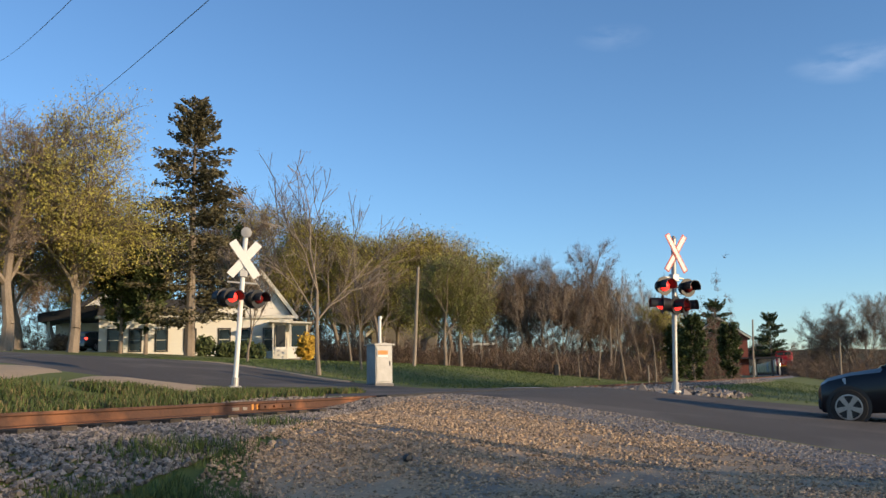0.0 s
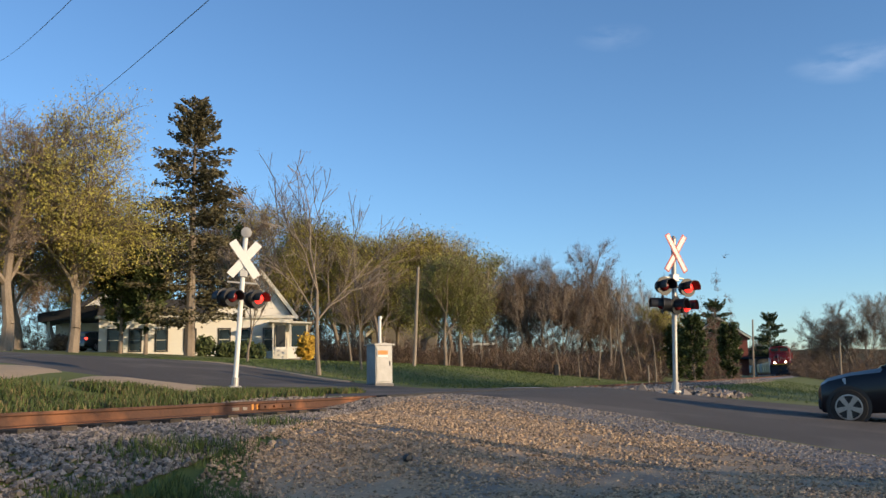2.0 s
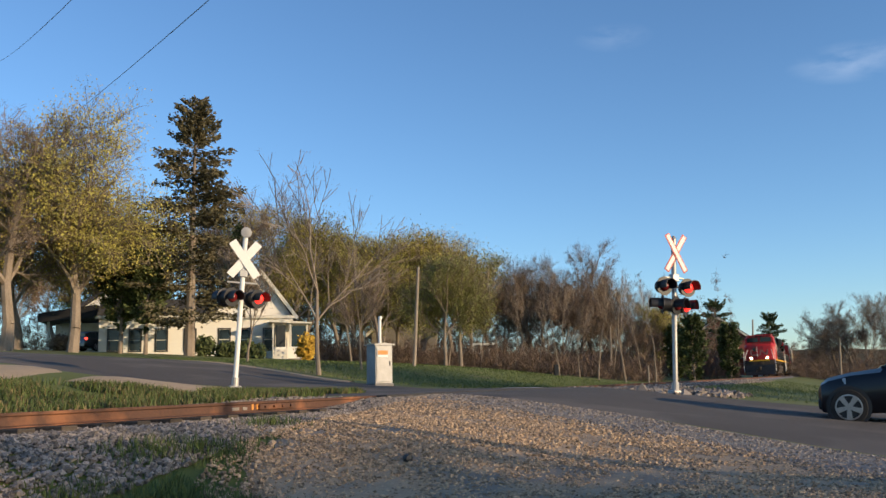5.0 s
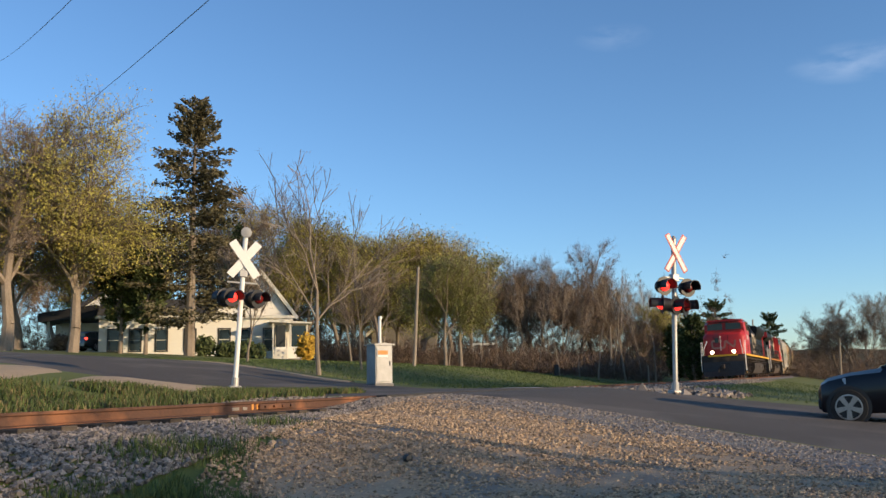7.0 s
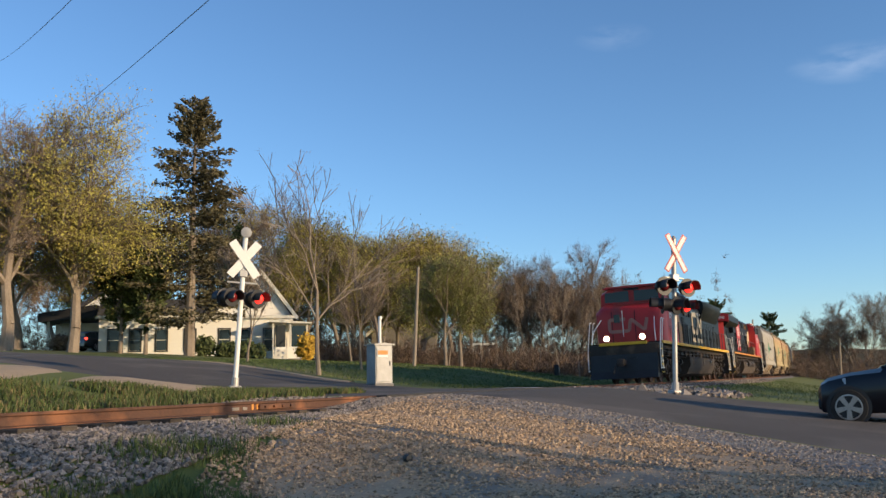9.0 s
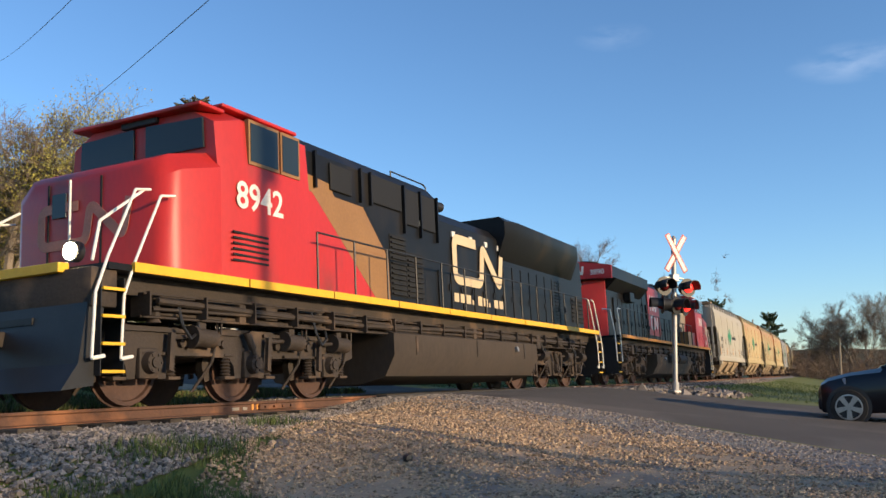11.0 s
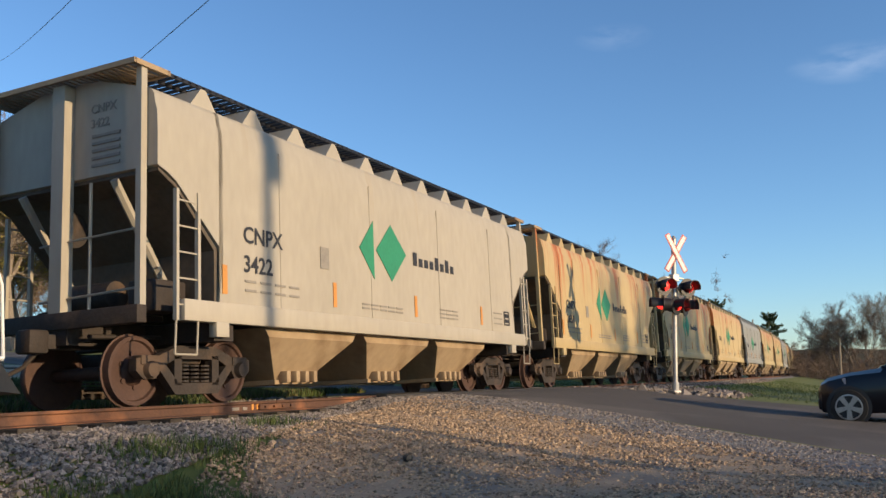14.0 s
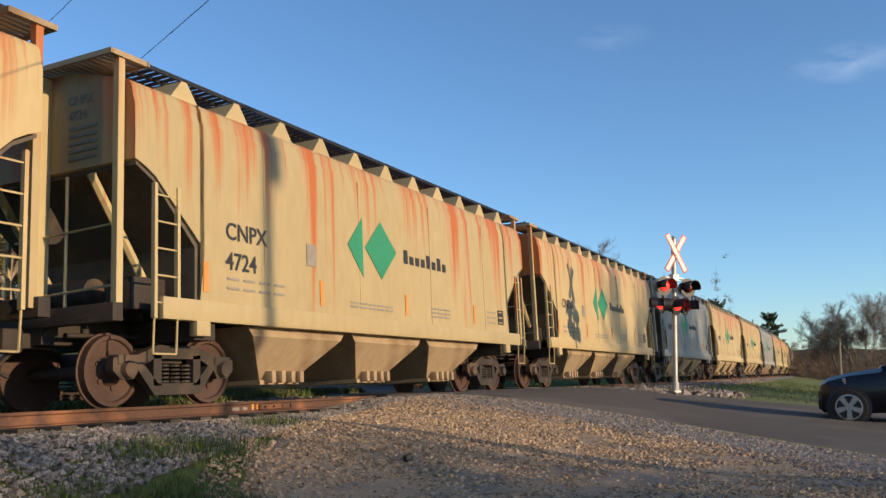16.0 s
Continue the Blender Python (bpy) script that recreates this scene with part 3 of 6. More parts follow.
def make_hopper(paint, number, label):
    e = tagged(new("hopper_wagon"), label, "rail wagon", "hopper wagons of the train")
    k = paint.name
    add_part("body", shared("body_" + k, hopper_body, paint), e)
    for sg in (-1, 1):
        add_part("side_sill", shared("side_sill_" + k, side_sill, paint), e, Matrix.Translation((0, sg * 1.545, 0)))
    for x in (-2.78, 0.0, 2.78):
        add_part("discharge_pocket", shared("pocket", pocket, DUST_LIGHT), e, Matrix.Translation((x - 0.15, 0, 0)))
    for x in (-4.0, -1.35, 1.35, 4.0):
        for sg in (-1, 1):
            add_part("seam", shared("seam_" + k, lambda bm: box(bm, -0.012, 0.012, -0.007, 0.007, 1.3, 3.7), paint, False), e, Matrix.Translation((x, sg * 1.586, 0)))
    add_part("underframe", shared("underframe", underframe, GREASE), e)
    for a in (0, math.pi):
        add_part("end_frame", shared("end_frame_" + k, end_gear, paint), e, Matrix.Rotation(a, 4, "Z"))
        add_part("slope_sheet", shared("slope_sheet", slope_sheet, DARK_BROWN, False), e, Matrix.Rotation(a, 4, "Z"), "dark brown slope sheet")
        add_part("brake_gear", shared("brake_gear", end_bin, GREASE), e, Matrix.Rotation(a, 4, "Z"))
        tagged(add_part("end_platform", shared("end_platform", roof_grate, DUST_LIGHT), e, Matrix.Rotation(a, 4, "Z")), kind="stuff")
        add_coupler(e, 6.9 * (1 if a == 0 else -1))
    for x, y in ((-6.0, -1.58), (6.15, -1.58), (-6.0, 1.58), (6.15, 1.58)):
        add_part("ladder", shared("ladder_" + k, ladder, paint), e, Matrix.Translation((x, y, 0)))
    for y in (-1.26, 0.64):
        add_part("running_board", shared("running_board", running_board, BLACK, False), e, Matrix.Translation((0, y, 4.40)), "dark open steel grating")
    for i in range(11):
        for y, turn in ((-1.42, 0), (1.42, math.pi)):
            add_part("roof_bracket", shared("roof_bracket_" + k, bracket, paint, False), e, Matrix.Translation((-5.5 + i * 1.1, y, 4.04)) @ Matrix.Rotation(turn, 4, "Z"))
    add_trucks(e, (-5.215, 5.19), (-0.889, 0.889), 0.457, "wagon_truck", wagon_frame)
    add_part("green_emblem", shared("emblem", lambda bm: decal(decal(bm, [(-1.74, 2.55), (-1.25, 3.08), (-1.25, 2.03)]), [(-1.17, 2.57), (-0.62, 3.10), (-0.05, 2.60), (-0.62, 2.05)]), GREEN, False), e)
    add_part("name_bar", shared("name_bar", bars([(0.24 + i * 0.235, 0.24 + i * 0.235 + 0.15, 2.44, 2.60 + (0.1 if i in (0, 4, 6) else 0.0)) for i in range(8)]), LETTER_BLACK, False), e)
    tagged(add_part("stencil", shared("stencil", bars([(-4.85 + 0.35 * i, -4.6 + 0.35 * i, z, z + 0.035) for i in range(4) for z in (1.52, 1.65)] + [(-1.7 + 0.3 * i, -1.45 + 0.3 * i, z, z + 0.03) for i in range(5) for z in (1.48, 1.55)]
             + [(1.3 + 0.3 * i, 1.55 + 0.3 * i, z, z + 0.03) for i in range(3) for z in (1.48, 1.56, 1.64)] + [(4.1, 4.6, z, z + 0.03) for z in (1.5, 1.62, 1.74)] + [(-2.95, -2.7, 2.05, 2.4)]), GREY_MARK, False), e), kind="stuff")
    add_part("data_plate", shared("data_plate", bars([(4.72, 5.05, 1.50, 1.53), (4.72, 5.05, 1.80, 1.83), (4.72, 4.75, 1.5, 1.83), (5.02, 5.05, 1.5, 1.83), (4.78, 4.99, 1.56, 1.64), (4.78, 4.99, 1.68, 1.77)]), LETTER_BLACK, False), e)
    for x in (-5.28, -2.55, 0.28, 3.4):
        add_part("orange_mark", shared("orange_mark", bars([(-0.05, 0.05, 1.45, 1.85)]), ORANGE, False), e, Matrix.Translation((x, 0, 0)))
    flat = Matrix.Rotation(radians(90), 4, "X")
    lettering("CNPX", 0.34, e, Matrix.Translation((-4.88, -1.594, 2.22)) @ flat, LETTER_BLACK)
    if number:
        lettering(number, 0.34, e, Matrix.Translation((-4.88, -1.594, 1.80)) @ flat, LETTER_BLACK)
    endwise = Matrix.Rotation(radians(-90), 4, "Z") @ flat
    for words, z in (("CNPX", 3.86), (number, 3.66)):
        if words:
            lettering(words, 0.17, e, Matrix.Translation((-6.548, -0.42, z)) @ endwise, GREY_MARK)
    for z in (3.52, 3.42, 3.32, 3.22, 3.12):
        add_part("end_stencil", shared("end_stencil", lambda bm: box(bm, -6.556, -6.545, -0.95, -0.45, 0, 0.04), GREY_MARK, False), e, Matrix.Translation((0, 0, z)))
    return e


# ---- locomotives: the front end is at negative x ----
def flank(bm, outline, y):
    """A painted field on one flank."""
    sg = 1 if y > 0 else -1
    prism(bm, outline, y - 0.01 * sg, y + 0.006 * sg)
    return bm


def hood_mesh(x0, x1, w, z1, bevel=0.12):
    def build(bm):
        ring = [(-w, 1.7), (-w, z1 - 0.25), (-w + 0.22, z1), (w - 0.22, z1), (w, z1 - 0.25), (w, 1.7)]
        loft(bm, [[(x, y, z) for y, z in ring] for x in (x0, x1)])
        return bm
    return build


def handrail(bm, x0, x1, n, y=1.5, h=0.95):
    for i in range(n + 1):
        x = x0 + (x1 - x0) * i / n
        tube(bm, (x, y, 1.66), (x, y, 1.7 + h), 0.02, seg=6)
    tube(bm, (x0, y, 1.7 + h), (x1, y, 1.7 + h), 0.018, seg=6)
    return bm


def corner_rail(bm, x, y, out):
    pipe(bm, [(x + out * 0.34, y, 0.55), (x + out * 0.30, y, 1.3), (x + out * 0.12, y, 1.75), (x - out * 0.30, y, 2.62), (x - out * 0.55, y, 2.66)], 0.018, 8)
    pipe(bm, [(x + out * 0.34, y, 0.55), (x + out * 0.16, y, 0.58)], 0.024, 8)
    return bm


def steps(bm, x, y0, y1):
    for i in range(4):
        box(bm, x - 0.16, x + 0.16, y0, y1, 0.38 + i * 0.32, 0.42 + i * 0.32)
    for dx in (-0.18, 0.17):
        box(bm, x + dx, x + dx + 0.015, y0, y1, 0.36, 1.5)
    return bm


def swoosh(bm, x, z, w, h, t, y, d):
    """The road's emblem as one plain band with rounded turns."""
    corners = [Vector((a * w, b * h)) for a, b in ((0.43, 1), (0.0, 1), (0.0, 0), (0.52, 0), (0.57, 1), (0.93, 0), (1.0, 1))]
    line = [corners[0]]
    for a, b, c in zip(corners, corners[1:], corners[2:]):
        near, far = (a - b).normalized(), (c - b).normalized()
        r = min(t * 0.9, (a - b).length * 0.45, (c - b).length * 0.45)
        line += [b + near * (r * (1 - k / 6) ** 2) + far * (r * (k / 6) ** 2) for k in range(7)]
    line.append(corners[-1])
    rings = []
    for i, q in enumerate(line):
        v = (line[min(i + 1, len(line) - 1)] - line[max(i - 1, 0)]).normalized()
        n = Vector((-v.y, v.x)) * t / 2
        rings.append([(x + d * (q.x + k * n.x), yy, z + q.y + k * n.y) for k, yy in ((-1, y - 0.006), (1, y - 0.006), (1, y), (-1, y))])
    loft(bm, rings)
    return bm


def make_engine(kind):
    lead = kind == "lead"
    e = tagged(new("locomotive"), "red and charcoal diesel road locomotive, headlights burning" if lead else "red and charcoal diesel locomotive coupled with its long hood leading", "locomotive", "locomotives of the train")
    F, B = (-10.15, 10.42) if lead else (-10.75, 9.75)
    edge = STRIPE if lead else STRIPE_OCHRE

    def p(name, build, mat, label="", smooth_=True, parent=None):
        return part(name, build(bmesh.new()), mat, parent or e, label, smooth_)

    def frame_(bm):
        box(bm, F + 0.3, B - (0.3 if lead else 0.85), -1.22, 1.22, 1.36, 1.6)
        box(bm, F, F + 0.4, -1.45, 1.45, 1.15, 1.62, bev=0.03)
        half = 1.45 if lead else 0.42
        box(bm, B - 0.4, B, -half, half, 1.15, 1.62, bev=0.03)
        for sg in (-1, 1):
            pipe(bm, [(-9, sg * 1.35, 1.3), (-4, sg * 1.33, 1.22), (0, sg * 1.36, 1.3), (4.5, sg * 1.33, 1.24), (9, sg * 1.36, 1.3)], 0.045)
            pipe(bm, [(-9.2, sg * 1.2, 1.16), (-3, sg * 1.24, 1.12), (9.2, sg * 1.2, 1.16)], 0.035)
            for i in range(18):
                x = -9.2 + i * 1.04
                box(bm, x, x + 0.03, sg * 1.1, sg * 1.42, 1.10, 1.40)
        return bm
    p("underframe", frame_, GREASE)
    rnd = random.Random(8 if lead else 9)
    for sg in (-1, 1):
        for i in range(4):
            z, y = 1.12 + 0.085 * i, sg * (1.30 + 0.035 * (i % 2))
            p("conduit", lambda bm: pipe(bm, [(F + 1.2 + 3.6 * k + rnd.uniform(-0.5, 0.5), y + rnd.uniform(-0.03, 0.03), z + rnd.uniform(-0.03, 0.03)) for k in range(6)], 0.016 + 0.008 * (i % 3)), GREASE)
        for i in range(15):
            x = F + 1.3 + i * 1.22 + rnd.uniform(-0.3, 0.3)
            w, h = rnd.uniform(0.10, 0.34), rnd.uniform(0.12, 0.34)
            if i % 3 == 0:
                p("air_valve", lambda bm: tube(tube(bm, (x, sg * 1.22, 1.38 - h), (x, sg * 1.22, 1.38), 0.07, seg=10), (x, sg * 1.2, 1.30 - h), (x, sg * 1.2, 1.4 - h), 0.10, 0.05, seg=10), GREASE if lead else DUSTY_STEEL)
            else:
                p("equipment_box", lambda bm: box(bm, x, x + w, sg * 1.08, sg * rnd.uniform(1.28, 1.42), 1.37 - h, 1.37, bev=0.015), GREASE if lead else DUSTY_STEEL)
        for i in range(7):
            x = F + 2.0 + i * 2.7 + rnd.uniform(-0.6, 0.6)
            p("air_hose", lambda bm: pipe(bm, [(x, sg * 1.3, 1.36), (x + 0.05, sg * 1.36, 1.0), (x + 0.22, sg * 1.34, 0.84), (x + 0.42, sg * 1.3, 0.95), (x + 0.48, sg * 1.22, 1.2)], 0.022), BLACK)
    for sg in (-1, 1):
        for i in range(9):
            run_ = (B - F - (0.85 if lead else 1.55)) / 9
            x0 = F + 0.55 + i * run_
            p("stripe_panel", lambda bm: box(bm, x0 + 0.015, x0 + run_ - 0.015, sg * 1.50, sg * 1.56, 1.59, 1.71 if lead else 1.70, bev=0.004), edge, "yellow reflective sill stripe" if lead else "worn ochre sill stripe", False)
    p("walkway", lambda bm: box(bm, F + 0.2, B - (0.2 if lead else 0.8), -1.51, 1.51, 1.6, 1.68), ENGINE_BLACK)
    # pilot, with its plough
    for sg, x in ((-1, F), (1, B)):
        if sg < 0:
            p("pilot", lambda bm: prism(bm, [(x, 1.2), (x + sg * 0.12, 0.5), (x + sg * 0.35, 0.2), (x - sg * 0.1, 0.25), (x - sg * 0.25, 1.2)], -1.4, 1.4), BLACK, "", False)
        else:
            p("pilot", lambda bm: prism(bm, [(x - 0.05, 1.2), (x - 0.05, 0.32), (x - 0.2, 0.28), (x - 0.2, 1.2)], -0.6, 0.6), BLACK, "", False)
        if sg < 0:
            p("anticlimber", lambda bm: box(bm, x - 0.08, x + 0.08, -1.0, 1.0, 1.58, 1.70, bev=0.01), edge, "yellow front sill edge", False)
        add_coupler(e, x + sg * 0.45)
        for sy in (-1, 1):
            inset = 0.28 if sg < 0 or lead else 0.5
            p("steps", lambda bm: steps(bm, x - sg * inset, sy * 1.05, sy * 1.5), BLACK, "", False)
            for i in range(4):
                p("step_edge", lambda bm: box(bm, x - sg * inset - 0.17, x - sg * inset + 0.17, sy * 1.5, sy * 1.53, 0.385 + i * 0.32, 0.42 + i * 0.32), STRIPE, "yellow step edge", False)
            if sg < 0 or lead:
                p("corner_handrail", lambda bm: corner_rail(bm, x - sg * 0.3, sy * 1.52, sg), WHITE, "white corner handrail")
                p("corner_handrail", lambda bm: corner_rail(bm, x - sg * 0.75, sy * 1.50, sg), WHITE, "white corner handrail")
            else:
                p("corner_handrail", lambda bm: pipe(bm, [(8.62, sy * 1.5, 2.60), (8.96, sy * 1.5, 2.60), (9.0, sy * 1.5, 2.52), (8.84, sy * 1.5, 1.75), (8.80, sy * 1.5, 0.75)], 0.02, 8), WHITE, "white corner handrail")
                p("corner_handrail", lambda bm: pipe(bm, [(9.72, sy * 1.15, 2.55), (9.78, sy * 1.45, 2.50), (9.56, sy * 1.5, 1.75), (9.50, sy * 1.5, 0.75)], 0.02, 8), WHITE, "white corner handrail")
    for i, y in enumerate((-0.62, -0.45, -0.3, 0.35, 0.55)):
        p("brake_hose", lambda bm: pipe(bm, [(B - 0.05, y, 1.1), (B + 0.25, y - 0.03, 0.85 - 0.05 * i), (B + 0.55, y, 0.62), (B + 0.8, y + 0.05, 0.75)], 0.03), BLACK)
    p("uncoupling_lever", lambda bm: pipe(bm, [(B + 0.05, -1.3, 0.95), (B + 0.1, -1.2, 1.22), (B + 0.12, -0.2, 1.18), (B + 0.3, -0.1, 1.05)], 0.02), STRIPE, "yellow uncoupling lever")
    # fuel tank
    t0, t1 = (-3.1, 4.5) if lead else (-4.6, 3.0)
    p("fuel_tank", lambda bm: loft(bm, [[(x, y, z) for y, z in [(-0.75, 0.22), (-1.25, 0.34), (-1.46, 0.72), (-1.46, 1.12), (-1.2, 1.22), (1.2, 1.22), (1.46, 1.12), (1.46, 0.72), (1.25, 0.34), (0.75, 0.22)]] for x in (t0, t1)]), TANK if lead else DUSTY_STEEL, "dust-brown fuel tank")
    for sg in (-1, 1):
        for x in (t0 + 0.9, (t0 + t1) / 2, t1 - 0.9):
            p("tank_strap", lambda bm: prism(bm, [(x - 0.04, 0.74), (x + 0.04, 0.74), (x + 0.04, 1.10), (x - 0.04, 1.10)], sg * 1.455, sg * 1.475), GREASE, "", False)
        p("filler_cap", lambda bm: tube(bm, (t1 - 1.5, sg * 1.44, 0.95), (t1 - 1.5, sg * 1.53, 0.97), 0.07, seg=12), STEEL)
    if not lead:
        for x0, x1 in ((-2.9, -1.2), (-0.9, 0.8)):
            for sg in (-1, 1):
                p("air_reservoir", lambda bm: tube(bm, (x0, sg * 1.40, 0.98), (x1, sg * 1.40, 0.98), 0.21, seg=18), GREASE)
    add_trucks(e, (-6.9, 6.7) if lead else (-7.35, 6.55), (-2.05, 0.0, 2.05), 0.53, "engine_truck" if lead else "dusty_engine_truck", engine_frame, "truck", GREASE if lead else DUSTY_STEEL)
    # hood
    if lead:
        p("hood", hood_mesh(-5.8, -0.35, 1.10, 4.42), ENGINE_BLACK)
        p("hood", hood_mesh(-0.35, 8.9, 1.10, 3.98), ENGINE_BLACK)
        p("hood", hood_mesh(8.9, 10.0, 1.10, 4.16), ENGINE_BLACK)
        p("radiator_housing", lambda bm: loft(bm, [[(x, y, z) for y, z in [(-1.1, 3.25), (-1.5 * k + -1.1 * (1 - k), 3.85), (-1.5 * k - 1.1 * (1 - k), 4.20), (-1.2, 4.33), (1.2, 4.33), (1.5 * k + 1.1 * (1 - k), 4.20), (1.5 * k + 1.1 * (1 - k), 3.85), (1.1, 3.25)]] for x, k in ((3.05, 0.6), (3.6, 1.0), (8.5, 1.0), (8.95, 0.7))]), ENGINE_BLACK)
        p("rear_headlight", lambda bm: box(bm, 10.0, 10.1, -0.3, 0.3, 3.4, 3.62, bev=0.02), BLACK)
    else:
        p("hood", hood_mesh(-6.62, -1.3, 1.0, 4.38), ENGINE_BLACK)
        p("hood", hood_mesh(-1.3, 2.85, 1.0, 4.24), ENGINE_BLACK)
        p("hood", hood_mesh(2.85, 8.36, 0.98, 3.95), ENGINE_BLACK)
        p("hood_end", lambda bm: loft(bm, [[(8.365, 0.97, z), (8.42, 0.96, z), (8.74, 0.0, z), (8.50, -0.06, z), (8.50, -0.78, z), (8.365, -0.78, z)] for z in (1.7, 3.70)]), ENGINE_RED, "bright red hood end", False)
        p("radiator_wing", lambda bm: loft(bm, [[(x, y, z) for y, z in [(-1.0, low), (-1.38, 3.72), (-1.38, 4.12), (-0.5, 4.36), (0.5, 4.36), (1.38, 4.12), (1.38, 3.72), (1.0, low)]] for x, low in ((3.25, 3.36), (8.34, 3.36), (8.36, 3.70), (8.9, 3.70))]), ENGINE_BLACK, "overhanging charcoal radiator wing")
        p("wing_end", lambda bm: loft(bm, [[(x, y, z) for y, z in [(-1.39, 3.66), (-1.40, 4.13), (-0.1, 4.38), (0.1, 4.38), (1.40, 4.13), (1.39, 3.66), (0.8, 3.72), (-0.8, 3.72)]] for x in (8.9, 9.0)]), ENGINE_RED, "red radiator end band", False)
        back = Matrix.Rotation(radians(90), 4, "X")
        endface = Matrix.Translation((9.004, 0, 0)) @ Matrix.Rotation(radians(90), 4, "Z") @ back
        lettering("3890", 0.26, e, endface @ Matrix.Translation((0.62, 3.84, 0)), LETTER_WHITE)
        lettering("3890", 0.26, e, endface @ Matrix.Translation((-1.22, 3.84, 0)), LETTER_WHITE)
        p("emblem", lambda bm: swoosh(bm, -0.34, 3.87, 0.72, 0.30, 0.075, 0.0, 1), LETTER_WHITE, "pale plain emblem strokes", False).matrix_basis = Matrix.Translation((9.008, 0, 0)) @ Matrix.Rotation(radians(90), 4, "Z")
        p("rear_headlight", lambda bm: tube(tube(bm, (8.7, -0.12, 3.56), (9.02, -0.12, 3.56), 0.1, seg=14), (8.7, 0.12, 3.56), (9.02, 0.12, 3.56), 0.1, seg=14), STEEL)
    hw = 1.10 if lead else 1.0
    # doors and louvres on the hood
    doors = [(-5.4 + i * 0.62) for i in range(23)]
    for sg in (-1, 1):
        for i, x in enumerate(doors):
            if (lead and (x < -0.5 or x > 8.2)) or (not lead and x > 7.6):
                continue
            top = 2.62 if (lead and x < 3.2) or (not lead and x < 2.4) else 3.12
            d_ = p("hood_door", lambda bm: box(bm, x + 0.03, x + 0.58, sg * hw, sg * (hw + 0.03), 1.78, top, bev=0.008), ENGINE_BLACK, "", False)
            p("latch", lambda bm: box(bm, x + 0.50, x + 0.54, sg * (hw + 0.03), sg * (hw + 0.06), 2.2, 2.34), BLACK, "", False, d_)
        grilles = [(-2.5, -1.86, 1.9, 3.12, 12), (-1.84, -1.14, 1.9, 2.84, 9), (7.2, 7.8, 1.95, 3.1, 12), (8.82, 9.94, 1.95, 2.72, 6)] if lead else [(-2.75, -1.78, 3.76, 4.12, 4)]
        for x0, x1, z0, z1, n in grilles:
            def louvre(bm):
                box(bm, x0, x1, sg * hw, sg * (hw + 0.012), z0, z1)
                for i in range(n):
                    z = z0 + (i + 0.2) * (z1 - z0) / n
                    prism(bm, [(x0 + 0.03, z), (x1 - 0.03, z), (x1 - 0.03, z + 0.035), (x0 + 0.03, z + 0.035)], sg * hw, sg * (hw + 0.05))
                return bm
            p("louvre", louvre, LOUVRE, "black louvred grille", False)
        if lead:
            for x0, x1, z0, z1 in ((-3.15, -2.0, 3.62, 4.18), (-1.85, -1.25, 3.4, 4.15), (-1.15, -0.5, 3.4, 4.15), (-4.6, -3.9, 3.6, 4.1)):
                p("roof_vent_panel", lambda bm: box(bm, x0, x1, sg * hw, sg * (hw + 0.045), z0, z1, bev=0.02), LOUVRE, "", False)
            for x in (-5.1, -3.6, -3.24, -1.92, -1.2, -0.42):
                p("hood_rib", lambda bm: box(bm, x, x + 0.05, sg * hw, sg * (hw + 0.07), 3.2 if x > -3 else 3.55, 4.2), ENGINE_BLACK, "", False)
        else:
            for i in range(9):
                x = -5.1 + i * 0.17 + (0.14 if i > 4 else 0)
                p("intake_slat", lambda bm: box(bm, x, x + 0.05, sg * hw, sg * (hw + 0.02), 3.74, 4.12), ENGINE_CREAM, "pale vertical intake slat", False)
            p("equipment_cabinet", lambda bm: box(bm, 5.3, 6.0, sg * hw, sg * (hw + 0.28), 3.05, 3.42, bev=0.03), ENGINE_BLACK, "", False)
            p("platform_cabinet", lambda bm: prism(bm, [(-5.75, 1.69), (-4.72, 1.69), (-4.75, 2.36), (-6.0, 2.36)], sg * 0.99, sg * 1.42), ENGINE_CREAM, "tan painted cabinet behind the cab", False)
            p("platform_cabinet", lambda bm: prism(bm, [(-6.64, 1.69), (-5.755, 1.69), (-6.005, 2.36), (-6.64, 2.36)], sg * 0.99, sg * 1.42), ENGINE_RED, "red painted cabinet behind the cab", False)
            for x in (-4.2, -3.4, 2.3, 3.0):
                p("hood_rib", lambda bm: box(bm, x, x + 0.06, sg * hw, sg * (hw + 0.06), 1.75, 3.2), ENGINE_BLACK, "", False)
        p("walkway_handrail", lambda bm: handrail(bm, -5.6 if lead else -5.2, 9.2 if lead else 8.6, 13, sg * 1.5), BLACK)
        for x in ((0.35, 1.3, 2.2, 3.0, -1.2) if lead else (-0.8, -2.2, -4.5, -5.3)):
            p("warning_sticker", lambda bm: box(bm, x, x + 0.16, sg * hw, sg * (hw + 0.03), 3.45 if lead else 3.25, 3.58 if lead else 3.40), LETTER_WHITE, "pale warning sticker", False)
    for x in ((-4.8, -3.6, 1.2, 4.6, 6.0, 7.4) if lead else (-4, -2, 0.3, 4.4, 5.8, 7.4)):
        zt = (4.44 if x < -0.7 else 3.98 if x < 3 else 4.33) if lead else (4.42 if x < 2.85 else 4.40)
        p("roof_fan", lambda bm: tube(bm, (x, 0, zt), (x, 0, zt + 0.09), 0.55, 0.5, seg=20), LOUVRE)
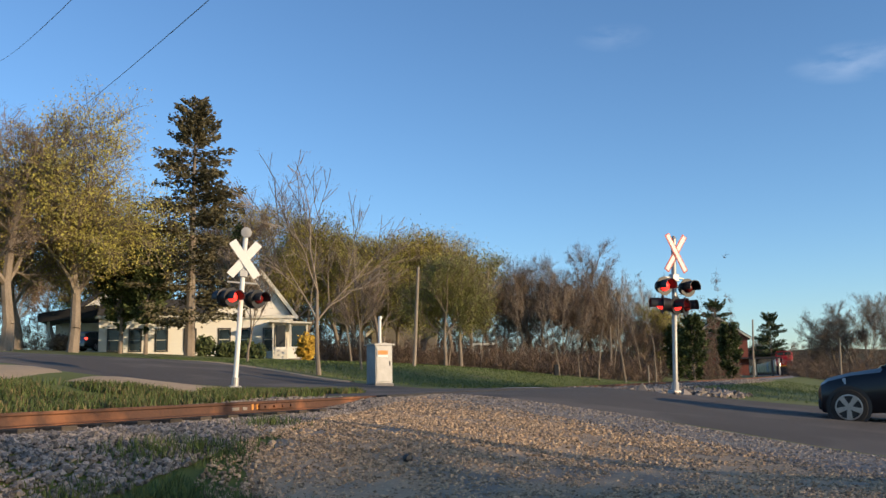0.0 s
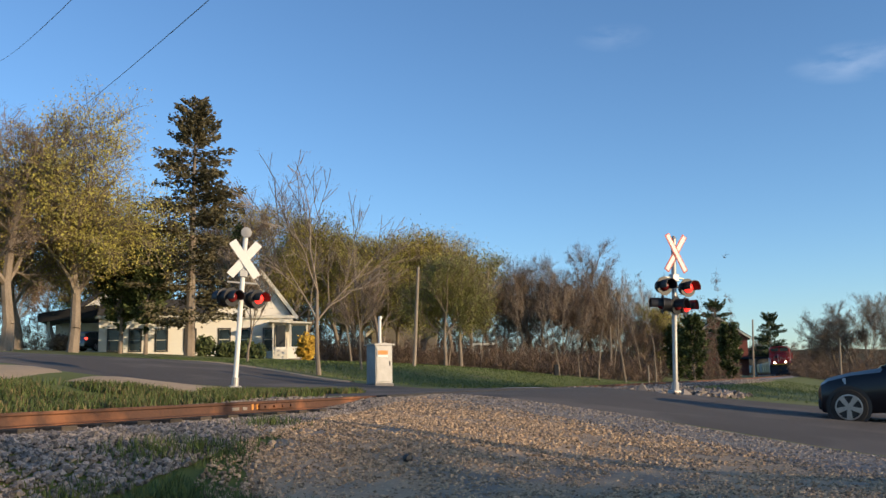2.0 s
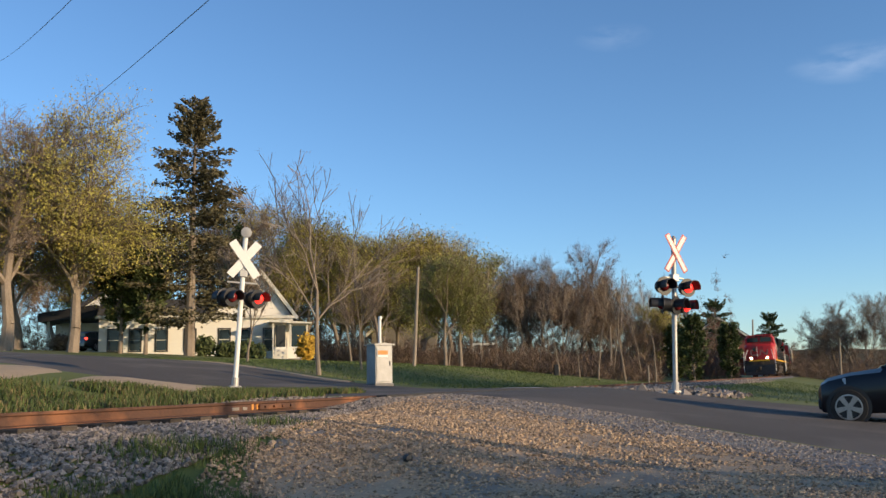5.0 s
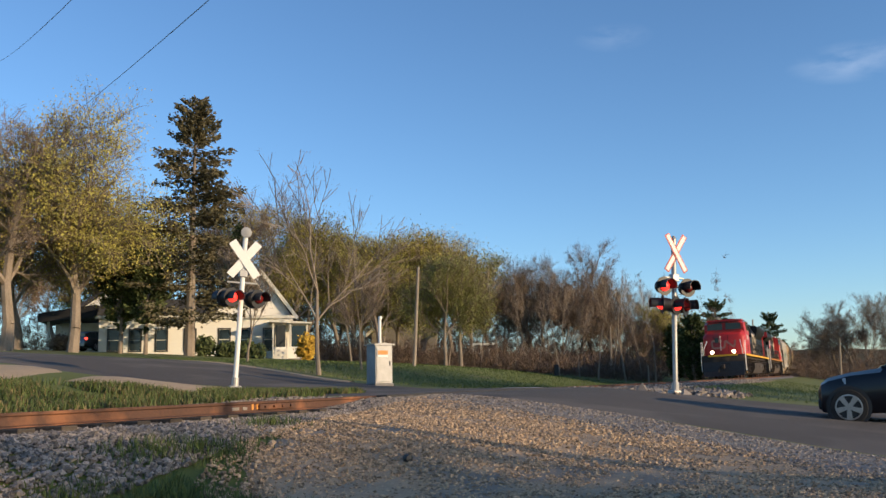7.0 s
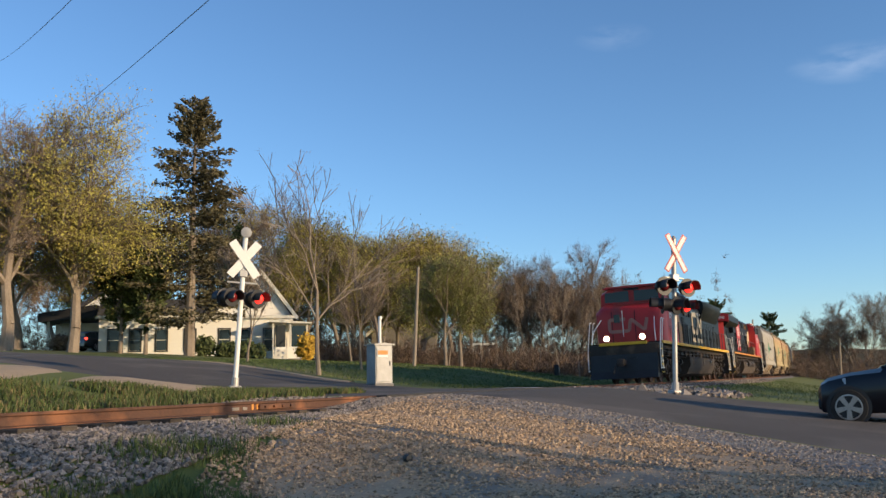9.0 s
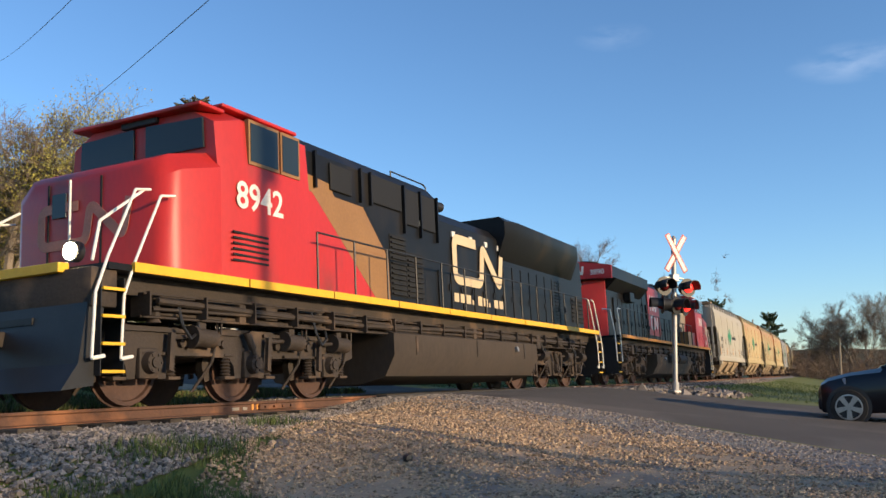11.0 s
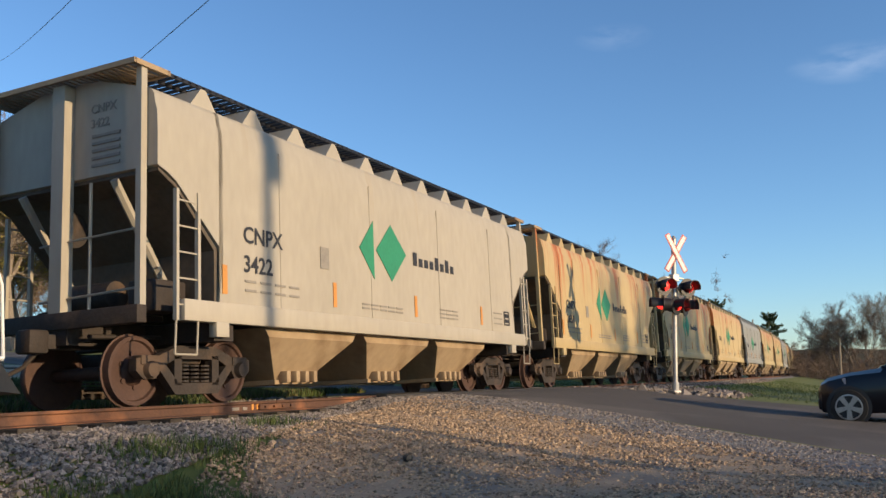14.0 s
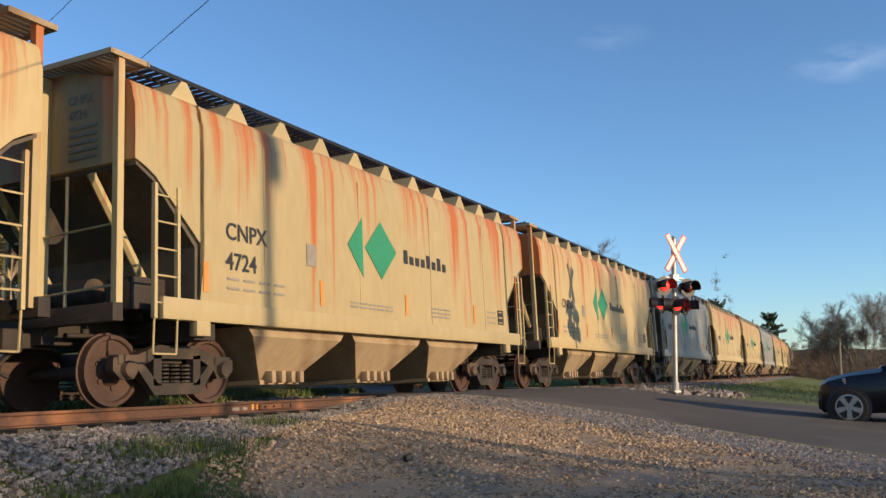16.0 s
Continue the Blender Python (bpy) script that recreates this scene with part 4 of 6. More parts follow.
    if lead:
        p("horn", lambda bm: tube(tube(tube(tube(bm, (-0.1, -0.8, 4.16), (0.45, -0.8, 4.18), 0.04, 0.12, seg=12), (-0.1, -0.5, 4.24), (0.35, -0.5, 4.26), 0.04, 0.11, seg=12), (0.0, -0.62, 3.95), (0.0, -0.62, 4.22), 0.05), (-0.1, -0.85, 4.2), (-0.1, -0.4, 4.2), 0.04), BLACK)
        p("roof_rail", lambda bm: pipe(bm, [(-1.95, -0.88, 4.38), (-1.95, -0.88, 4.52), (-0.5, -0.88, 4.52), (-0.42, -0.9, 4.46), (-0.42, -0.9, 4.2)], 0.018), BLACK)
    # paint fields
    if lead:
        for sg in (-1, 1):
            p("red_field", lambda bm: flank(bm, [(-5.8, 1.72), (-3.0, 1.72), (-5.13, 3.46), (-5.8, 3.5)], sg * (hw)), ENGINE_RED, "red painted hood flank", False)
        for sg in (-1, 1):
            p("cream_field", lambda bm: flank(bm, [(-2.995, 1.72), (-2.54, 1.72), (-2.57, 2.61), (-3.47, 3.48), (-4.43, 3.5), (-4.61, 3.71), (-5.8, 3.8), (-5.8, 3.505), (-5.13, 3.465)], sg * (hw)), ENGINE_CREAM, "cream painted flash", False)
        for x, y, way in ((0.42, -hw - 0.034, 1), (3.2, hw + 0.04, -1)):
            p("emblem", lambda bm: swoosh(bm, x, 2.50, 2.78, 0.92, 0.23, y, way), EMBLEM_CREAM, "cream plain emblem band", False)
        for sg in (-1, 1):
            for i in range(9):
                tall = 0.10 if i in (3, 6) else 0.2 if i != 4 else 0.22
                p("web_bar", lambda bm: box(bm, 0.32 + i * 0.325, 0.32 + i * 0.325 + (0.08 if tall < 0.15 else 0.24), sg * (hw + 0.02), sg * (hw + 0.034), 1.98, 1.98 + tall), EMBLEM_CREAM, "cream plain bar of lettering", False)
    else:
        for sg in (-1, 1):
            p("red_field", lambda bm: flank(bm, [(-0.22, 1.97), (1.95, 1.97), (1.95, 4.02), (-0.22, 4.02)], sg * (hw + 0.03)), ENGINE_RED, "red square panel", False)
        for sg in (-1, 1):
            p("red_field", lambda bm: flank(bm, [(-6.62, 1.72), (-5.7, 1.72), (-6.62, 3.15)], sg * (hw)), ENGINE_RED, "red painted hood flank", False)
        for sg in (-1, 1):
            p("cream_field", lambda bm: flank(bm, [(-5.69, 1.722), (-4.6, 1.722), (-4.7, 2.44), (-5.75, 3.62), (-6.62, 3.68), (-6.62, 3.17)], sg * (hw)), EMBLEM_CREAM, "cream painted flash", False)
        for sg, a in ((1, math.pi), (-1, 0)):
            lettering("100", 0.95, e, Matrix.Translation((1.72 if sg > 0 else 0.0, sg * (hw + 0.037), 3.02)) @ Matrix.Rotation(a, 4, "Z") @ Matrix.Rotation(radians(90), 4, "X"), LETTER_WHITE)
        p("emblem", lambda bm: swoosh(bm, 1.52, 2.27, 1.25, 0.50, 0.14, hw + 0.043, -1), LETTER_WHITE, "white plain emblem strokes", False)
    # cab and nose
    c0, c1 = (-7.95, -5.8) if lead else (-9.1, -6.62)
    n0 = -8.95 if lead else F + 0.12
    def cab(bm):
        rings = []
        for x, ztop, w in ((c0 + 0.02, 4.16, 1.42), (c0 + 0.5, 4.28, 1.5), (c1, 4.28, 1.5)):
            rings.append([(x, y, z) for y, z in [(-w, 1.7), (-w, 3.3), (-w + 0.06, ztop - 0.22), (-w + 0.45, ztop), (w - 0.45, ztop), (w - 0.06, ztop - 0.22), (w, 3.3), (w, 1.7)]])
        return loft(bm, rings)
    p("cab", cab, ENGINE_RED, "red painted cab", True)
    def nose(bm):
        rings = []
        for x, zt, w in ((n0, 3.12, 1.22), (n0 + 0.08, 3.22, 1.36), (n0 + 0.28, 3.32, 1.46), (c0 + 0.04, 3.5, 1.47)) if lead else ((n0, 2.3, 1.28), (n0 + 0.05, 3.05, 1.34), (n0 + 0.25, 3.30, 1.44), (c0 + 0.04, 3.52, 1.46)):
            rings.append([(x, y, z) for y, z in [(-w, 1.7), (-w, zt - 0.25), (-w + 0.25, zt), (w - 0.25, zt), (w, zt - 0.25), (w, 1.7)]])
        return loft(bm, rings)
    p("nose", nose, ENGINE_RED, "red painted nose", True)
    p("cab_roof", lambda bm: box(bm, c0 + 0.35, c1 + 0.05, -1.25, 1.25, 4.27, 4.33, bev=0.02), ENGINE_RED if lead else WHITE, "", False)
    for sg in (-1, 1):
        p("windshield", lambda bm: loft(bm, [[(c0 - 0.02, sg * 0.12, 3.58), (c0 - 0.02, sg * 1.2, 3.58), (c0 - 0.02, sg * 1.18, 4.02), (c0 - 0.02, sg * 0.12, 4.06)], [(c0 + 0.1, sg * 0.12, 3.58), (c0 + 0.1, sg * 1.2, 3.58), (c0 + 0.1, sg * 1.18, 4.02), (c0 + 0.1, sg * 0.12, 4.06)]]), DARK_GLASS, "dark windshield pane", False)
        for x0, x1 in ((-7.3, -6.64), (-6.52, -6.1)) if lead else ((-9.02, -8.68), (-8.54, -8.16), (-8.1, -7.74), (-7.64, -7.28)):
            w = p("side_window", lambda bm: box(bm, x0 - 0.04, x1 + 0.04, sg * 1.44, sg * 1.512, 3.42, 4.10), STEEL if not lead else ENGINE_CREAM, "pale metal window frame", False)
            p("pane", lambda bm: box(bm, x0, x1, sg * 1.44, sg * 1.52, 3.47, 4.05), DARK_GLASS, "", False, w)
        if not lead:
            w = p("door_window", lambda bm: box(bm, -6.95, -6.66, sg * 1.45, sg * 1.512, 3.42, 3.98, bev=0.01), DARK_GLASS, "dark door window", False)
            p("nose_grille", lambda bm: [box(bm, x, x + 0.72, sg * 1.38, sg * 1.515, 1.85 + i * 0.075, 1.885 + i * 0.075) for i in range(8) for x in (-8.06, -9.02)] and bm, ENGINE_RED, "red louvred grille", False)
            p("round_badge", lambda bm: tube(bm, (-9.88, sg * 1.38, 2.55), (-9.88, sg * 1.462, 2.55), 0.29, seg=28), EMBLEM_CREAM, "round pale badge")
            p("notice", lambda bm: box(bm, -9.72, -9.46, sg * 1.36, sg * 1.468, 1.86, 2.08), LETTER_WHITE, "", False)
        else:
            p("nose_louvre", lambda bm: [box(bm, -7.7, -6.9, sg * 1.5, sg * 1.515, 1.95 + i * 0.08, 1.98 + i * 0.08) for i in range(6)] and bm, LOUVRE, "", False)
        p("ditch_light", lambda bm: tube(bm, (F + 0.42, sg * 0.76, 1.9), (F + 0.30, sg * 0.76, 1.9), 0.13, 0.14, seg=16), BLACK)
        if lead:
            p("lamp", lambda bm: tube(bm, (F + 0.31, sg * 0.76, 1.9), (F + 0.285, sg * 0.76, 1.9), 0.11, seg=16), LAMP_ON, "burning warm-white ditch light")
    number = "8942" if lead else "3890"
    for sg, a in ((-1, 0), (1, math.pi)):
        x = (-7.62 if sg < 0 else -6.3) if lead else (-8.7 if sg < 0 else -7.5)
        lettering(number, 0.56, e, Matrix.Translation((x, sg * 1.504, 2.74 if lead else 2.78)) @ Matrix.Rotation(a, 4, "Z") @ Matrix.Rotation(radians(90), 4, "X"), LETTER_WHITE)
    # front: emblem strokes, door, number board, handrails
    if lead:
        front = Matrix.Translation((n0 - 0.012, 0, 0)) @ Matrix.Rotation(radians(-90), 4, "Z")
        p("emblem", lambda bm: swoosh(bm, -0.82, 2.22, 1.64, 0.52, 0.14, 0.0, 1), material("faded_emblem_paint", (0.46, 0.19, 0.14), 0.6, bump=0), "faded pale emblem strokes", False).matrix_basis = front
        p("nose_door", lambda bm: box(bm, n0 - 0.02, n0 + 0.05, 0.35, 0.62, 2.6, 2.95, bev=0.01), DARK_GLASS, "", False)
        p("nose_rail", lambda bm: pipe(bm, [(n0 - 0.06, 0.22, 2.0), (n0 - 0.06, 0.22, 3.1)], 0.018), WHITE, "white vertical grab rail", True)
        p("nose_seam", lambda bm: box(box(bm, n0 - 0.015, n0 + 0.02, -0.32, -0.29, 1.75, 3.1), n0 - 0.015, n0 + 0.02, 0.68, 0.71, 1.75, 3.1), LOUVRE, "dark door seam", False)
        p("cab_visor", lambda bm: box(bm, c0 - 0.14, c0 + 0.4, -1.25, 1.25, 4.17, 4.23, bev=0.02), ENGINE_RED, "", False)
        p("front_buffer_step", lambda bm: box(bm, F - 0.05, F + 0.35, -0.55, 0.55, 1.0, 1.08), BLACK, "", False)
        p("headlight", lambda bm: box(bm, c0 - 0.05, c0 + 0.1, -0.35, 0.35, 4.08, 4.24, bev=0.02), BLACK, "", False)
        for sg in (-1, 1):
            p("nose_handrail", lambda bm: pipe(bm, [(F + 0.1, sg * 1.35, 1.7), (F + 0.25, sg * 1.3, 2.2), (n0 - 0.1, sg * 1.15, 2.75)], 0.02), WHITE, "white nose handrail")
    return e


TRAIN = []
TRAIN.append((make_engine("lead"), 178.1, 0))
TRAIN.append((make_engine("second"), 199.9, math.pi))
numbers = ["3422", "3658", "4724"]
plans = [0, 1, 2, 1, 3, 2, 1, 3, 2, 1, 1, 2, 3, 1, 2, 1, 3, 2]
texts = ["clean cream covered hopper wagon with a green emblem", "rust-streaked yellowish covered hopper wagon", "cream covered hopper wagon with brown rust streaks", "dull grey covered hopper wagon"]
for i, k in enumerate(plans):
    TRAIN.append((make_hopper(WAGON_PAINTS[k], numbers[i] if i < 3 else "", texts[k]), 219.29 + 14.4157 * i, 0))

SPEED = 14.61438


def run(s0, t):
    return s0 - SPEED * t + 0.0051 * (t - 14) ** 2


# ---- ground cover round the crossing ----
drape("gravel_apron", [(0.5, -14), (2.2, -10.5), (4.2, -7), (5.6, -5.2), (7.0, -3.6), (8.8, -2.9), (11, -2.3), (14.0, -1.55)],
      [(9.6, -14), (11.4, -10.5), (13.0, -7), (13.8, -5.2), (14.3, -3.6), (14.6, -2.9), (14.9, -2.3), (15.2, -1.5)], 14, 0.022, GRAVEL)
GREY_GRAVEL = material("grey_road_gravel", (0.25, 0.24, 0.22), 0.95, second=(0.14, 0.13, 0.12), scale=3, detail=40, amount=0.8, bump=0.9)
drape("road_shoulder", [(6.5, -16), (9.7, -9.8), (11.9, -7.6), (12.7, -5.8), (13.1, -4.2), (13.3, -2.8), (13.6, -1.5)], [(10.9, -16), (12.7, -9.8), (14.1, -7.5), (15.1, -5.5), (15.7, -3.5), (16.1, -2.4), (16.6, -1.3)], 5, 0.030, GREY_GRAVEL)
drape("ballast_bed", [(-30 + 5 * i, -3.1 + 0.05 * i) for i in range(7)] + [(8, -2.9), (12, -1.9), (14.7, -1.3)], [(-30 + 5 * i, 1.9) for i in range(7)] + [(8, 1.8), (12, 1.8), (15.6, 1.6)], 10, 0.012, BALLAST, 4)
drape("ballast_bed", [(25.2, -2.6), (40, -2.8), (90, -2.8), (200, -2.8), (420, -2.8)], [(26.0, 2.4), (40, 2.6), (90, 2.6), (200, 2.6), (420, 2.6)], 6, 0.03, BALLAST, 8)
drape("sand_patch", [(14.0, 4.4), (16.0, 4.1), (18.2, 4.6)], [(13.6, 6.4), (16.6, 8.0), (20.0, 8.2)], 5, 0.045, SAND)
drape("sand_patch", [(2, 8.4), (8, 7.6), (12.5, 6.9), (15.0, 8.0)], [(2, 12.0), (8, 11.2), (12.5, 10.6), (15.5, 9.9)], 5, 0.045, SAND)
drape("lawn_edge", [(29.2, 8.6), (30.6, 13), (31.9, 19), (32.2, 24)], [(28.6, 8.6), (29.9, 13), (31.2, 19), (31.5, 24)], 2, 0.05, SAND)


def cloud_of(name, verts, faces, mats, label, parent=None, smooth_=False):
    me = bpy.data.meshes.new(name)
    me.from_pydata(verts, [], faces)
    me.materials.append(mats)
    if smooth_:
        me.polygons.foreach_set("use_smooth", [True] * len(me.polygons))
    o = new(name, me)
    if parent:
        o.parent = parent
    return tagged(o, label, kind="stuff")


STONE = [(1, 0, 0), (-1, 0, 0), (0, 1, 0), (0, -1, 0), (0, 0, 1), (0, 0, -1)]
STONE_F = [(0, 2, 4), (2, 1, 4), (1, 3, 4), (3, 0, 4), (2, 0, 5), (1, 2, 5), (3, 1, 5), (0, 3, 5)]


def scatter_stones(name, n, place, size, mat, label, seed):
    rnd = random.Random(seed)
    vs, fs = [], []
    for _ in range(n):
        s, d = place(rnd)
        x, y = from_track(s, d)
        z = ground(x, y) + 0.025
        r = size * (0.5 + rnd.random() ** 2 * 1.1)
        q = Euler((rnd.uniform(0, 6), rnd.uniform(0, 6), rnd.uniform(0, 6))).to_matrix()
        k = len(vs)
        for p in STONE:
            v = q @ Vector(p)
            j = r * rnd.uniform(0.7, 1.2)
            vs.append((x + v.x * j, y + v.y * j, z + v.z * j * 0.75))
        fs += [tuple(k + i for i in f) for f in STONE_F]
    return tagged(cloud_of(name, vs, fs, mat, label), category="stones")


STONE_GREY = island(material("crushed_stone", (0.33, 0.275, 0.225), 0.9, second=(0.20, 0.165, 0.135), scale=20, detail=80, bump=0.3), 0.35, 1.35)
STONE_TAN = island(material("tan_pebble", (0.54, 0.375, 0.225), 0.9, second=(0.32, 0.22, 0.135), scale=20, detail=80, bump=0.3), 0.35, 1.35)


def on_ballast(r):
    s = r.uniform(1.5, 14.6)
    lim = 3.3 - 1.6 * smooth(6, 14, s)
    return s, -0.85 - (lim - 0.85) * r.random()


def on_ballast_between(r):
    return r.uniform(3, 15), r.uniform(-0.65, 1.9)


def on_apron(r):
    d = -14 + 12.4 * r.random() ** 0.8
    a = np.interp(d, [-14, -10.5, -7, -5.2, -3.6, -2.3], [0.5, 2.2, 4.2, 5.6, 6.6, 9.0])
    b = np.interp(d, [-14, -10.5, -7, -3.6, -1.5], [9.0, 10.6, 12.6, 13.9, 15.0])
    for _ in range(3):
        s = r.uniform(a, b)
        if noise.noise(Vector((s * 2.1, d * 2.1, 6))) > r.uniform(-0.5, 0.3):
            break
    return s, d


def on_shoulder(r):
    d = r.uniform(-13, -1.4)
    a = np.interp(d, [-16, -9.8, -7.6, -5.8, -4.2, -1.5], [6.5, 9.7, 11.9, 12.7, 13.1, 13.6])
    b = np.interp(d, [-16, -9.8, -7.5, -5.5, -3.2, -1.2], [10.4, 12.3, 13.7, 14.7, 15.4, 16.2])
    return a + (b - a) * (1 - r.random() ** 1.4) - 0.1, d


def on_far_ballast(r):
    return 25.2 + 45 * r.random() ** 1.6, r.uniform(-3.0, -0.85)


def on_pile(r):
    return 27.5 + r.gauss(0, 1.3), -4.6 + r.gauss(0, 0.5)


scatter_stones("ballast_stones", 21000, on_ballast, 0.037, STONE_GREY, "grey crushed-stone track ballast", 3)
scatter_stones("ballast_stones", 3500, on_ballast_between, 0.045, STONE_GREY, "grey crushed-stone track ballast between the rails", 4)
scatter_stones("gravel_stones", 50000, on_apron, 0.021, STONE_TAN, "tan loose gravel beside the track", 5)
scatter_stones("gravel_stones", 2200, on_apron, 0.03, STONE_TAN, "loose grey stones in the gravel", 8)
scatter_stones("shoulder_stones", 15000, on_shoulder, 0.024, STONE_GREY, "loose grey stones along the road edge", 6)
scatter_stones("ballast_stones", 5000, on_far_ballast, 0.06, STONE_GREY, "grey ballast beyond the crossing", 7)
scatter_stones("stone_pile", 500, on_pile, 0.14, STONE_GREY, "low pile of pale broken stone", 9)


def blades(name, n, place, h, mat, label, seed, w=0.012):
    rnd = random.Random(seed)
    vs, fs = [], []
    for _ in range(n):
        s, d = place(rnd)
        x, y = from_track(s, d)
        z = ground(x, y)
        hh = h * rnd.uniform(0.45, 1.25)
        a = rnd.uniform(0, 6.28)
        lx, ly = rnd.gauss(0, 0.3) * hh, rnd.gauss(0, 0.3) * hh
        k = len(vs)
        cx, cy = math.cos(a) * w, math.sin(a) * w
        vs += [(x - cx, y - cy, z), (x + cx, y + cy, z), (x + lx * 0.5 + cx * 0.7, y + ly * 0.5 + cy * 0.7, z + hh * 0.6), (x + lx * 0.5 - cx * 0.7, y + ly * 0.5 - cy * 0.7, z + hh * 0.6), (x + lx, y + ly, z + hh)]
        fs += [(k, k + 1, k + 2, k + 3), (k + 3, k + 2, k + 4)]
    return tagged(cloud_of(name, vs, fs, mat, label), category="grass")


BLADE = island(material("grass_blade", (0.085, 0.115, 0.026), 0.7, second=(0.05, 0.072, 0.016), scale=2, detail=10, bump=0), 0.6, 1.5)
BLADE_DRY = island(material("dry_grass_blade", (0.20, 0.155, 0.07), 0.8, second=(0.12, 0.10, 0.045), scale=2, detail=10, bump=0), 0.6, 1.4)


def on_bank(r):
    """Tufts that stand in clumps, thinner towards the road."""
    while True:
        s = r.uniform(2, 18.5)
        d = 1.75 + (1.7 + 3.6 * (1 - smooth(11, 17, s))) * r.random()
        if noise.noise(Vector((s * 0.9, d * 0.9, 2))) + 0.25 > r.random() * 0.7:
            return s, d


def foreground(r):
    s = r.uniform(0, 6.6)
    return s, -3.4 - abs(r.gauss(0, 1.1))


def weeds(r):
    c = r.choice([(7.2, -2.9), (7.5, -3.2), (6.9, -2.7), (5.6, -3.2), (9.4, -2.4)])
    return c[0] + r.gauss(0, 0.28), c[1] + r.gauss(0, 0.16)


def right_verge(r):
    return r.uniform(27, 75), -3.2 - abs(r.gauss(0, 4))


blades("bank_grass", 30000, on_bank, 0.17, BLADE, "green tufted grass on the track bank", 11)
blades("bank_dry_grass", 13000, on_bank, 0.16, BLADE_DRY, "dry straw-coloured grass on the track bank", 12)
blades("near_grass", 9000, foreground, 0.13, BLADE, "patchy green grass beside the ballast", 13, 0.006)
blades("ballast_weeds", 1600, weeds, 0.14, BLADE, "small green weeds growing in the ballast", 14, 0.006)
def on_lawn(r):
    return r.uniform(31.5, 72), 4.5 + 21 * r.random()


blades("lawn_grass", 30000, on_lawn, 0.085, BLADE, "short spring grass of the lawn", 16, 0.016)
blades("verge_grass", 9000, right_verge, 0.07, BLADE, "rough green grass beside the far track", 15, 0.009)


# ---- track pieces and the crossing ----
def make_track_pieces():
    bm = bmesh.new()
    box(bm, -0.11, 0.11, -1.28, 1.28, -0.36, -0.175, bev=0.012)
    first = obj("tie", bm, TIE)
    tagged(first, "dark creosoted wooden railway tie bedded in ballast", "railway tie", "ties of the track")
    first.matrix_basis = rail_pose(1.0)
    for i in range(1, 25):
        copy_thing(first, rail_pose(1.0 + i * 0.56))
    for i in range(60):
        copy_thing(first, rail_pose(26.2 + i * 0.56))
    planks = material("crossing_rubber", (0.05, 0.045, 0.042), 0.85, second=(0.03, 0.028, 0.026), scale=3, detail=20, bump=0.3)
    deck = tagged(new("level_crossing"), "dark rubber level-crossing deck between road and rails", "level crossing")
    for d, w in ((-1.02, 0.24), (0.0, 1.28), (1.02, 0.24)):
        for i in range(6):
            bm = bmesh.new()
            box(bm, -0.88, 0.88, -w / 2, w / 2, -0.18, 0.004, bev=0.012)
            o = obj("crossing_panel", bm, planks)
            o.matrix_basis = rail_pose(15.4 + i * 1.8) @ Matrix.Translation((0, d, 0))
            o.parent = deck
    bm = bmesh.new()
    box(bm, -0.45, 0.45, -0.03, 0.03, -0.13, -0.05, bev=0.006)
    for x in (-0.33, -0.11, 0.11, 0.33):
        tube(bm, (x, -0.06, -0.09), (x, 0.03, -0.09), 0.02, seg=8)
    o = obj("joint_bar", bm, RUST)
    o.matrix_basis = rail_pose(11.6) @ Matrix.Translation((0, -0.79, 0))
    tagged(o, "rusty bolted joint bar on the near rail", "rail joint")


make_track_pieces()
for s, w, mm in ((11.15, 0.07, ORANGE), (11.02, 0.05, ORANGE), (10.62, 0.16, GREY_MARK), (10.84, 0.1, GREY_MARK)):
    bm = bmesh.new()
    box(bm, -w / 2, w / 2, -0.006, 0.03, -0.125, -0.045 if mm is ORANGE else -0.08)
    o = obj("paint_mark", bm, mm)
    o.matrix_basis = rail_pose(s) @ Matrix.Translation((0, -0.772, 0))
    tagged(o, "orange paint mark on the rusty rail" if mm is ORANGE else "faded chalk mark on the rusty rail", "paint mark")

# ---- crossing signals ----
LAMP_RED = glow("lit_red_lens", (1.0, 0.03, 0.02), 1.6)
LAMP_DARK = material("unlit_red_lens", (0.16, 0.012, 0.012), 0.25, scale=20, detail=60, bump=0.0)
ALUMINIUM = material("weathered_aluminium", (0.46, 0.44, 0.41), 0.5, 0.5, second=(0.36, 0.345, 0.32), scale=3, detail=30, bump=0.05)
BLINK = []


def lens_mesh(bm):
    bmesh.ops.create_uvsphere(bm, u_segments=20, v_segments=12, radius=0.142)
    for f in bm.faces:
        f.material_index = 0 if f.calc_center_median().y < 0 else 1
    return bm


